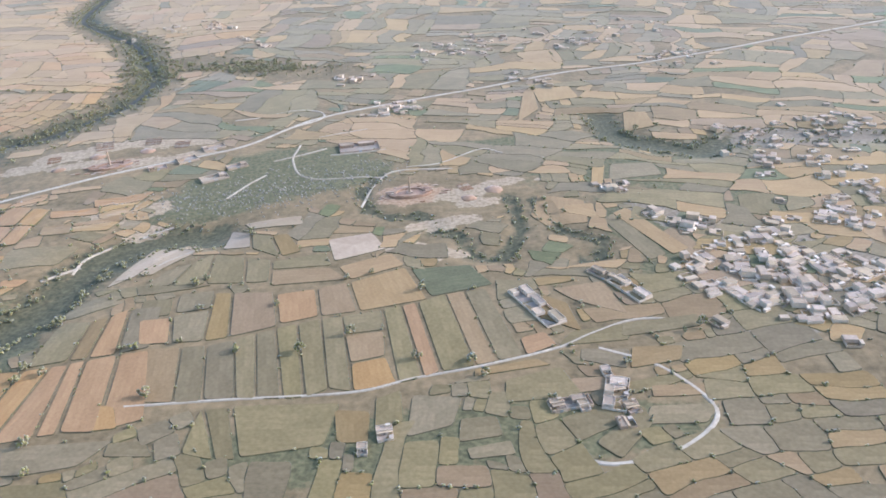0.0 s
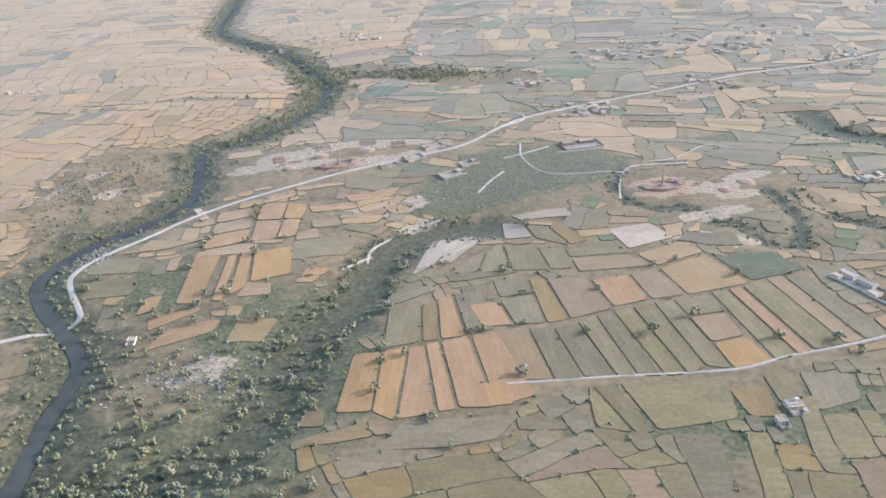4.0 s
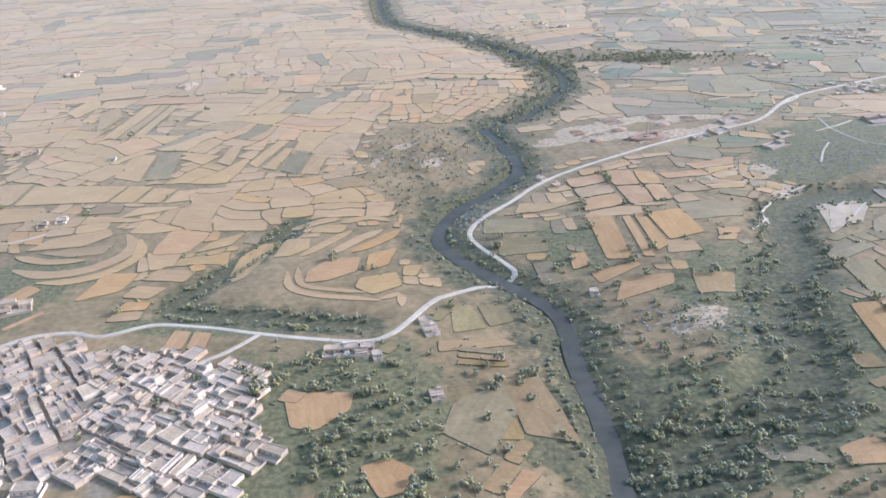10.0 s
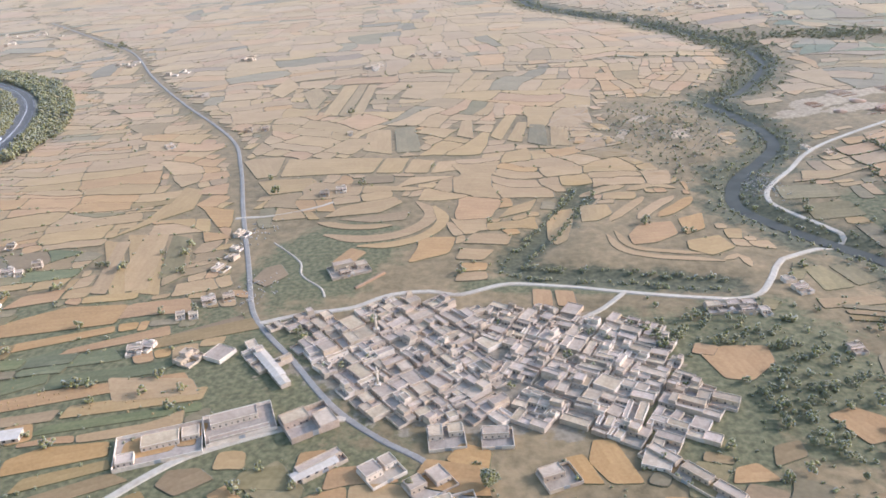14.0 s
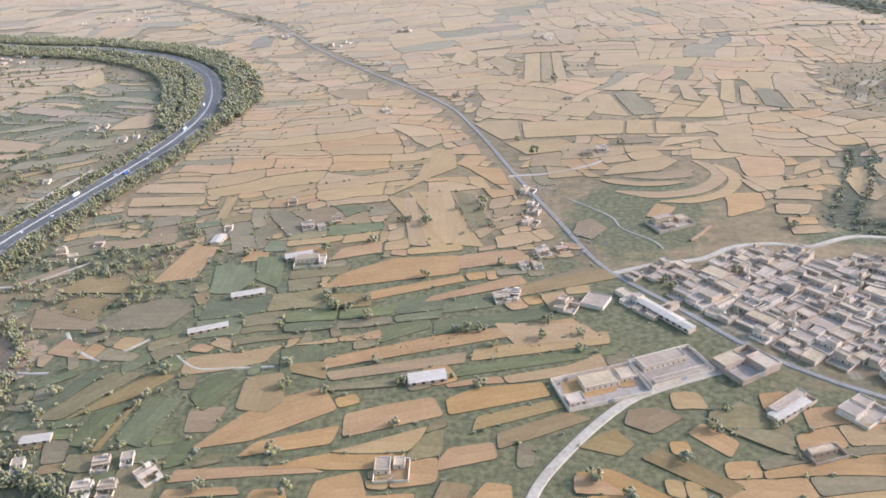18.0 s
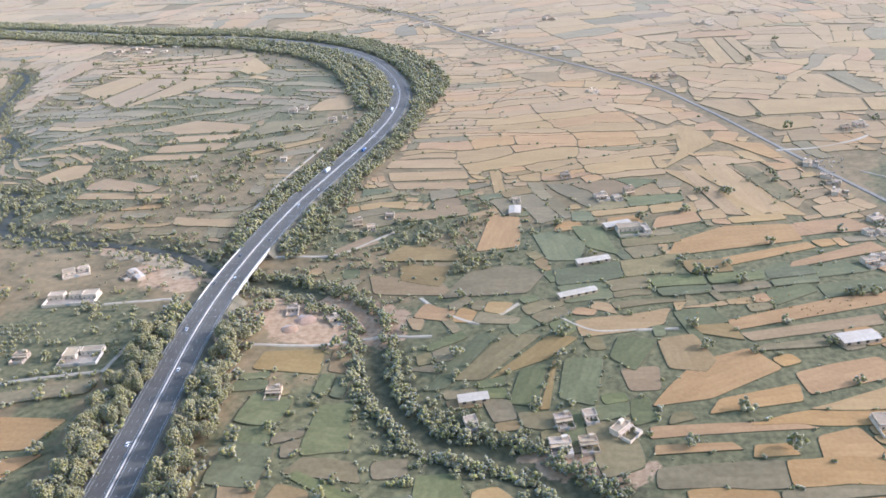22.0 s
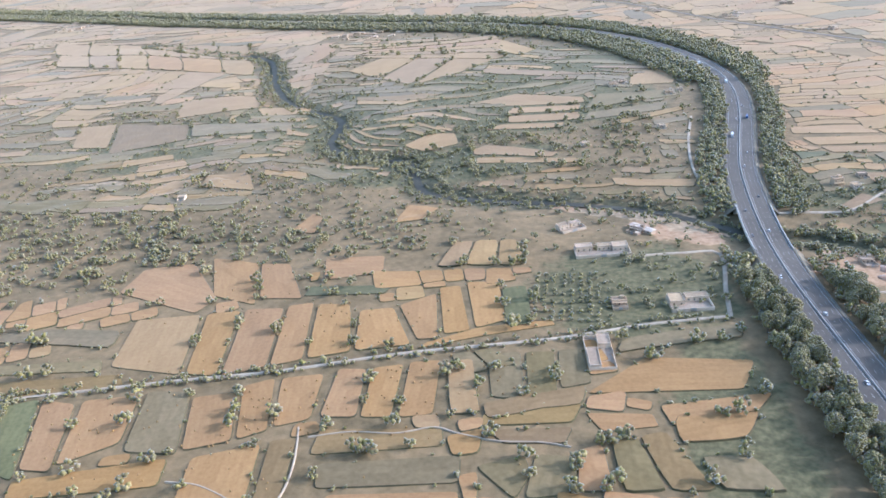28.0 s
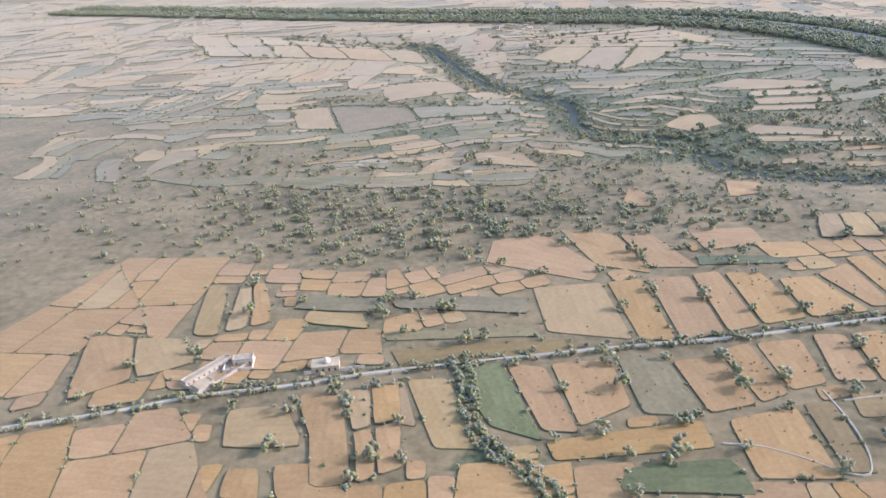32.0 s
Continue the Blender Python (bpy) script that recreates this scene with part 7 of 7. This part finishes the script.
compound(178, 690, -60, 50, 18, "white", [(-24, -6, 0, 8.5, 3.6), (6, 24, 0, 8.5, 4.0)], "whitewashed row of yards at the hamlet edge")


compound(132, 522, 75, 44, 20, "white", [(-20, -8, 0, 9.5, 3.8), (-4, 6, 2, 9.5, 5.4), (9, 20, -8, 6, 3.6)], "whitewashed farm compound between olive plots")
compound(92, 510, 12, 36, 14, "plaster", [(-17, -6, 0, 6.5, 3.4), (2, 14, 0, 6.5, 3.6)], "plastered row of farm rooms")
compound(-1112, 290, 38, 30, 22, "plaster", [(-14, -2, 0, 10.5, 4.2), (3, 14, -4, 10.5, 3.6)], "plastered compound south of the village")
compound(-1094, 268, 20, 30, 26, "white", [(-14, 0, 2, 12.5, 4.2), (3, 14, -8, 4, 3.6)], "whitewashed compound with pale roofs south of the village")
compound(-1130, 258, 15, 20, 14, "white", [(-9, 2, 0, 6.5, 4.0)], "small whitewashed house yard south of the village")
compound(-1180, 262, 20, 22, 12, "brick", [(-10, 8, 0, 5.5, 3.4)], "brick farm rooms in a stubble field")


def shed(x, y, turn, w, d, h, label):
    """A long low shed: walls, a low-pitched roof and a row of openings."""
    root = tagged(empty("farm_shed", x, y, hz(x, y) + 0.4, turn), label, "shed", "farm sheds")
    hw, hd = w / 2, d / 2
    Shape().box(-hw, hw, -hd, hd, -1.5, h).put("outer_wall", "plaster", root)
    s = Shape()
    s.v = [(-hw - 0.5, -hd - 0.6, h + 0.003), (hw + 0.5, -hd - 0.6, h + 0.003), (hw + 0.5, hd + 0.6, h + 0.003), (-hw - 0.5, hd + 0.6, h + 0.003), (-hw - 0.5, 0, h + 0.9), (hw + 0.5, 0, h + 0.9)]
    s.f = [(0, 1, 5, 4), (2, 3, 4, 5), (1, 2, 5), (3, 0, 4), (3, 2, 1, 0)]
    s.put("roof", "sheet", root, "pale sheet roof")
    for i in range(max(2, int(w / 6))):
        u = -hw + (i + 0.5) * w / max(2, int(w / 6))
        Shape().box(u - 1.2, u + 1.2, -hd - 0.05, -hd + 0.05, 1.1, h - 0.5).put("opening", "dark", root)
    return root


shed(-1678, 574, 90, 19, 11, 3.4, "square farm shed with a pale sheet roof")
shed(-1606, 458, 18, 29, 8, 3.2, "long farm shed with a pale sheet roof")
shed(-1621, 401, 22, 32, 7, 3.2, "long white-roofed farm shed beside a field")
shed(-1430, 335, 14, 27, 12, 3.6, "broad white-roofed farm shed in the strips")
shed(-1694, 267, 14, 20, 8, 3.2, "white-roofed farm shed on a green slope")
shed(-1580, 532, 20, 26, 10, 3.2, "white-roofed farm shed among bushes")
shed(-1255, 425, -52, 44, 9, 4.0, "long flat-lying roof beside the main road")
shed(-1240, 405, -52, 18, 8, 3.6, "white-roofed shed beside the main road")
shed(-1190, 303, 38, 32, 8, 3.4, "long white roof at the village edge")
shed(-2025, 447, -42, 24, 7, 3.2, "ruined long shed on bare clay")

# ---- mosque and minarets ----
mosque = tagged(empty("mosque", -2558, 160, hz(-2558, 160) + 0.4, 14), "small whitewashed mosque with a white dome", "mosque")
Shape().box(-9, 9, -5, 5, -1.5, 4.2).put("outer_wall", "plaster", mosque)
Shape().box(-9.3, 9.3, -5.3, 5.3, 4.203, 4.5).put("roof", "roof", mosque)
Shape().lathe(1, 0, [(4.503, 2.6), (5.4, 2.7), (6.5, 2.3), (7.4, 1.4), (7.9, 0.3), (8.6, 0.08)], 14).put("dome", "white", mosque, "bright white dome", True)
for x in (-5.5, -1.5, 2.5, 6.5):
    Shape().box(x - 0.6, x + 0.6, -5.06, -4.95, 0.4, 2.6).put("opening", "dark", mosque)
Shape().box(-14, -9.35, -5, -4.7, -1.5, 2.0).put("yard_wall", "white", mosque)
Shape().box(9.35, 26, -5, -4.7, -1.5, 2.0).put("yard_wall", "white", mosque)
for x, y in ((-1162, 397), (-1176, 478)):
    m = tagged(empty("minaret", x, y, hz(x, y)), "slender whitewashed minaret among village roofs", "minaret", "minarets")
    Shape().box(-2.2, 2.2, -2.2, 2.2, -1, 4.2).put("base", "white", m)
    Shape().lathe(0, 0, [(4.203, 1.1), (15, 0.9)], 10).put("shaft", "white", m, smooth=True)
    Shape().lathe(0, 0, [(15.003, 1.7), (15.6, 1.7)], 10).put("balcony", "white", m)
    Shape().lathe(0, 0, [(15.603, 0.9), (18, 0.85), (19, 0.6), (20, 0.05)], 10).put("cap", "white", m, smooth=True)


# ---- brick kilns ----
def kiln(x, y, turn, rx, ry, label):
    root = tagged(empty("brick_kiln", x, y, hz(x, y) + 0.3, turn), label, "brick kiln", "brick kilns")
    n = 28
    s = Shape()
    for r, z in ((1.0, -1.5), (0.96, 2.2), (0.62, 2.4), (0.58, 0.6)):
        for i in range(n):
            a = 2 * math.pi * i / n
            s.v.append((rx * r * math.cos(a), ry * r * math.sin(a), z))
    s.f = [(k * n + i, k * n + (i + 1) % n, (k + 1) * n + (i + 1) % n, (k + 1) * n + i) for k in range(3) for i in range(n)] + [tuple(3 * n + i for i in range(n))]
    s.put("firing_ring", "clay", root, "red clay firing ring")
    Shape().lathe(0, 0, [(0.5, 2.0), (4, 1.6), (22, 0.9), (22.6, 1.0)], 12).put("chimney", "brick", root, "tall tapered brick chimney", True)
    Shape().lathe(0, 0, [(22.61, 1.25), (23.1, 1.25)], 12).put("chimney_rim", "clay", root.children[-1] if root.children[-1].name.startswith("chimney") else root)
    Shape().box(-4, 4, -3, 3, 0.603, 2.6).put("chimney_base", "brick", root)
    for i in range(26):
        a = random.uniform(0, 6.28)
        r = random.choice((random.uniform(0.75, 0.9), random.uniform(1.15, 1.7)))
        px, py = rx * r * math.cos(a), ry * r * math.sin(a)
        z = 2.3 if r < 1 else -0.8
        l, b = random.uniform(2, 6), random.uniform(1, 2)
        Shape().box(px - l, px + l, py - b, py + b, z, z + random.uniform(0.8, 1.6), 0.15).put("brick_pile", random.choice(("clay", "clay", "brick")), root)
    return root


kiln(-57, 948, 12, 30, 18, "red brick kiln with a tall chimney on bare clay")
kiln(-505, 1080, 25, 32, 15, "red brick kiln with a chimney beside sand pits")
for x, y, turn in ((-1856, 388, 10), (-1818, 374, 40)):
    put_house(x, y, turn, 7)

# rows of drying bricks on the bare ground round the kilns
for cx, cy, turn, n, long in ((-540, 1150, 20, 12, 26), (-470, 1165, 12, 10, 24), (-600, 1105, 20, 8, 18), (-420, 1150, 10, 9, 22), (20, 955, 25, 7, 16)):
    at = pose(cx, cy, hz(cx, cy) + 0.3, 0, 0, turn)
    for i in range(n):
        row = Shape()
        for k in range(3):
            u = (k - 1) * long * 0.36 + random.uniform(-1, 1)
            row.box(u - long * 0.16, u + long * 0.16, -0.5, 0.5, -0.8, random.uniform(0.7, 1.2), 0.1)
        ob = row.put("brick_stack", random.choice(("clay", "mud")))
        ob.matrix_world = at @ pose(0, i * 3.2, 0)
        tagged(ob, "low row of pale bricks drying on bare ground", "brick stack", "drying bricks")

# spoil heaps in the clay pit and beside the kilns
for x, y, r, h in ((-1842, 372, 9, 2.5), (-1800, 366, 8, 2), (-1850, 356, 7, 2), (-540, 1120, 12, 2.5), (-580, 1075, 10, 2.5), (-470, 1140, 12, 2.5), (20, 930, 10, 2.5), (55, 955, 12, 2.5)):
    z = hz(x, y)
    heap = Shape().lathe(x, y, [(z - 1.5, r * 1.15), (z + 0.3, r), (z + h * 0.55, r * 0.62), (z + h * 0.9, r * 0.25), (z + h, r * 0.05)], 12)
    heap.v = [(u + 0.12 * r * math.sin(v * 0.9 + w), v + 0.12 * r * math.sin(u * 0.8 + w), w) for u, v, w in heap.v]
    tagged(heap.put("earth_mound", "clay", smooth=True), "reddish heap of dug earth on bare ground", "heap", "spoil heaps")

# low pale walls and banks on the meadow
for line, text in (([(-301, 949), (-282, 990), (-262, 1022)], "pale boundary wall on a meadow"), ([(-430, 763), (-428, 795), (-406, 826)], "pale boundary wall beside a gully"), ([(-334, 770), (-302, 816)], "short pale wall between strips"),
                   ([(-456, 743), (-438, 766), (-427, 779)], "pale boundary wall at a gully's foot"), ([(-260, 1073), (-225, 1094), (-189, 1120)], "pale boundary wall across a meadow"), ([(-180, 1091), (-140, 1099), (-99, 1112)], "pale boundary wall beside a yard"),
                   ([(-207, 1172), (-170, 1190), (-135, 1206)], "pale boundary wall beside houses"), ([(-380, 851), (-362, 866), (-349, 874)], "pale boundary wall on a slope"),
                   ([(-65, 1037), (-16, 1050), (43, 1102), (75, 1083)], "pale earth track above the kiln"), ([(-118, 913), (-105, 985), (-80, 1023), (0, 1028)], "pale earth track around the kiln"),
                   ([(-1955, 520), (-1962, 600), (-1955, 700), (-1940, 800)], "pale service track beside the motorway")):
    tagged(ribbon("boundary_wall" if "wall" in text else "earth_track", line, [(-1.6, -1), (-1.2, 0.4), (1.2, 0.4), (1.6, -1)], "dirt_road", 0.6, 6), text, "wall" if "wall" in text else "track", kind="structure")

tagged(ribbon("boundary_wall", [(-1209, 556), (-1198, 570), (-1185, 587)], [(-1.2, -1), (-1.0, 1.6), (1.0, 1.6), (1.2, -1)], "clay", 0.6, 6), "long reddish brick wall beside a schoolyard", "wall", kind="structure")

# ---- houses of the far hamlets, and scattered stones ----
far_walls, far_white, far_roofs = Shape(), Shape(), Shape()


def far_house(x, y, turn):
    """A flat-roofed house, often with a yard wall and a side room, added to the joined hamlets."""
    w, d, h = random.uniform(3.5, 8.0), random.uniform(3, 5), random.choice((3.2, 3.2, 3.5, 6.4))
    z = hz(x, y)
    a = radians(turn + random.choice((0, 90, 180, 270)) + random.gauss(0, 5))
    s = random.choice((far_walls, far_white))
    marks = [(t, len(t.v)) for t in (s, far_roofs)]
    s.box(-w, w, -d, d, z - 1.5, z + h)
    far_roofs.box(-w + 0.3, w - 0.3, -d + 0.3, d - 0.3, z + h + 0.003, z + h + 0.25)
    if random.random() < 0.75:
        s.box(-w, w, -d - 8, -d - 7.7, z - 1.5, z + 2.2)
        s.box(-w, -w + 0.3, -d - 7.69, -d - 0.01, z - 1.5, z + 2.2)
        s.box(w + 0.01, w + 3.5, -d - 5, -d + 2, z - 1.5, z + 2.9)
    for t, n in marks:
        t.v[n:] = [(x + u * math.cos(a) - v * math.sin(a), y + u * math.sin(a) + v * math.cos(a), c) for u, v, c in t.v[n:]]


for x, y, n, spread in ((-1921, 1623, 5, 30), (-1801, 1525, 4, 25), (-1625, 1314, 4, 20), (-1654, 1612, 4, 25), (-2449, 2107, 14, 70), (-2481, 2010, 10, 70), (-2544, 1510, 14, 50), (-3520, 1967, 16, 80), (-3400, 2050, 12, 70), (-2393, 1603, 8, 40),
                        (-692, 2000, 7, 50), (-576, 1976, 6, 50), (-467, 1851, 4, 30), (-208, 1490, 7, 22), (-118, 1300, 16, 34), (-75, 1310, 8, 24), (242, 1745, 22, 70), (60, 1739, 24, 70), (-30, 1690, 14, 50), (173, 1445, 5, 25), (440, 1590, 14, 50), (404, 1860, 12, 60),
                        (122, 1468, 4, 20), (-641, 2039, 6, 50), (-419, 1802, 3, 25), (-1345, 1495, 4, 16), (-1225, 1576, 4, 20),
                        (200, 940, 7, 16), (250, 860, 6, 16), (285, 835, 7, 20), (305, 790, 6, 16), (260, 740, 9, 18), (265, 695, 10, 18), (345, 800, 14, 24), (320, 735, 18, 26), (385, 745, 20, 28), (430, 725, 18, 26), (365, 690, 22, 28), (410, 665, 20, 28), (300, 670, 14, 24), (345, 645, 16, 24),
                        (440, 1110, 14, 40), (570, 1180, 16, 45), (650, 1175, 14, 40), (450, 1010, 10, 34), (540, 1010, 12, 36), (520, 914, 12, 34), (430, 850, 14, 30), (480, 835, 12, 28), (480, 700, 18, 34)):
    facing = random.uniform(-30, 30)
    for i in range(n):
        far_house(x + random.gauss(0, spread * 0.75), y + random.gauss(0, spread * 0.75), facing)
for s, name, mat, text in ((far_walls, "hamlet_walls", "plaster", "plastered walls of crowded hamlet houses"), (far_white, "hamlet_white_walls", "white", "whitewashed walls of crowded hamlet houses"), (far_roofs, "hamlet_roofs", "roof", "flat grey roofs of hamlet houses")):
    tagged(s.put(name, mat), text, "houses", kind="stuff")

stones = Shape()
for cx, cy, sx, sy, n in ((-300, 945, 70, 28, 420), (-200, 985, 60, 30, 260), (-135, 1040, 40, 20, 120), (-560, 555, 40, 30, 260), (-840, 1000, 60, 50, 240), (-765, 812, 12, 24, 200), (-1345, 690, 12, 14, 50), (-1310, 560, 12, 14, 60), (-2480, 580, 120, 50, 200)):
    for i in range(n):
        x, y, r = random.gauss(cx, sx), random.gauss(cy, sy), random.uniform(0.4, 1.3)
        z = hz(x, y) + 0.4
        stones.box(x - r, x + r, y - r * 0.7, y + r * 0.7, z - 0.6, z + r * 0.8, r * 0.25)
tagged(stones.put("stones", "rock"), "pale stones scattered over meadow and slopes", "stones", kind="stuff")


# small straw heaps left on the stubble
heaps = Shape()
for cx, cy, sx, sy, n in ((-2200, 190, 80, 40, 90), (-2330, 150, 90, 40, 110), (-2480, 110, 70, 30, 70), (-2250, 290, 70, 30, 60), (-1420, 380, 60, 10, 60)):
    for i in range(n):
        x, y, r = random.gauss(cx, sx), random.gauss(cy, sy), random.uniform(0.5, 1.0)
        if taken_at(x, y) == 1:
            z = hz(x, y) + 0.6
            heaps.lathe(x, y, [(z - 0.6, r), (z + 0.5, r * 0.8), (z + 1.1, r * 0.3)], 6)
tagged(heaps.put("straw_heaps", "straw"), "small straw heaps scattered on the stubble", "straw heaps", kind="stuff")


# ---- thin wheel tracks over the plots ----
for name, line in (("bend_track", [(-2315, 101), (-2296, 100), (-2276, 92), (-2258, 82), (-2247, 82), (-2243, 97), (-2244, 118), (-2248, 138), (-2252, 153)]),
                   ("plot_track", [(-2243, 144), (-2218, 150), (-2190, 150), (-2167, 157), (-2153, 152), (-2128, 146), (-2102, 146), (-2086, 143)])):
    tagged(ribbon(name, line, [(-0.6, -0.9), (-0.4, 0), (0, 0.03), (0.4, 0), (0.6, -0.9)], "dirt_road", 0.95, 4.0), "thin pale wheel track over a fallow plot", "track", kind="structure")


# ---- traffic ----
def vehicle(kind, paint, long, wide, high, cabin, label):
    """A car or a lorry: body, cabin, windows and four wheels."""
    root = tagged(new(kind), label, kind, "traffic")
    hl, hw = long / 2, wide / 2
    s = Shape().box(-hl, hl, -hw, hw, 0.35, high * (0.58 if cabin else 1.0), 0.08)
    s.put("body", paint, root)
    if cabin:
        Shape().box(-hl * 0.72, hl * 0.42, -hw * 0.9, hw * 0.9, high * 0.58 + 0.003, high, 0.25).put("cabin", "glass", root, "dark window band")
        Shape().box(-hl * 0.6, hl * 0.3, -hw * 0.7, hw * 0.7, high + 0.003, high + 0.05).put("roof", paint, root)
    else:
        Shape().box(hl + 0.05, hl + 1.6, -hw * 0.95, hw * 0.95, 0.4, high * 0.72, 0.1).put("cab", "car_white", root)
        Shape().box(hl + 1.55, hl + 1.66, -hw * 0.8, hw * 0.8, high * 0.42, high * 0.62).put("windscreen", "glass", root)
    for x in (-hl * 0.6, hl * 0.62):
        for y in (-hw, hw - 0.22):
            s = Shape()
            s.lathe(x, 0.34, [(y, 0.34), (y + 0.22, 0.34)], 12, "y")
            wheel = s.put("wheel", "tyre", root)
            Shape().lathe(x, 0.34, [(y - 0.01, 0.18), (y + 0.23, 0.18)], 8, "y").put("rim", "steel", wheel)
    return root


FLEET = [vehicle("car", "car_white", 4.4, 1.8, 1.5, True, "white saloon car on the motorway"), vehicle("car", "car_grey", 4.4, 1.8, 1.5, True, "grey saloon car on the motorway"), vehicle("car", "car_blue", 4.2, 1.8, 1.5, True, "dark blue hatchback car on the motorway"),
         vehicle("lorry", "car_white", 9.5, 2.5, 3.4, False, "white box lorry on the motorway"), vehicle("lorry", "car_blue", 8.5, 2.5, 3.2, False, "blue lorry on the motorway")]
first = set()
for y, off, k in ((208, -4, 0), (289, 4, 0), (420, -11, 1), (429, 4, 0), (474, -8, 1), (509, 8, 1), (596, 4, 0), (700, -8, 3), (767, -4, 0), (773, 8, 4), (825, 4, 0), (850, -8, 0), (952, -4, 3), (1018, 8, 1), (150, 8, 0), (345, -8, 0), (640, 8, 0), (1080, -8, 3)):
    x, yy, a = along(s_at(y), off)
    m = pose(x, yy, deck(x, yy) + 0.06, 0, 0, a + (180 if off < 0 else 0))
    if k in first:
        copy_thing(FLEET[k], m)
    else:
        first.add(k)
        FLEET[k].matrix_world = m

# ---- guard rails along the motorway ----
for side in (-1, 1):
    for line in SPLIT:
        prof = [(side * 15.0, 0.35), (side * 15.0, 0.8), (side * 15.12, 0.8), (side * 15.12, 0.35)]
        ribbon("guard_rail", [p for p in line if -100 < p[1] < 1100], prof if side > 0 else prof[::-1], "steel", 0, 8, deck, motorway)

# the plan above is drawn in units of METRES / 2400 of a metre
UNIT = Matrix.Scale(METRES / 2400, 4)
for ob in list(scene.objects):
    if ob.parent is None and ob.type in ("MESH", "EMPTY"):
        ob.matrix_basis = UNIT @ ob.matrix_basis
print("objects", len(bpy.data.objects), "trees", tree_count, "tufts", len(far_trees))
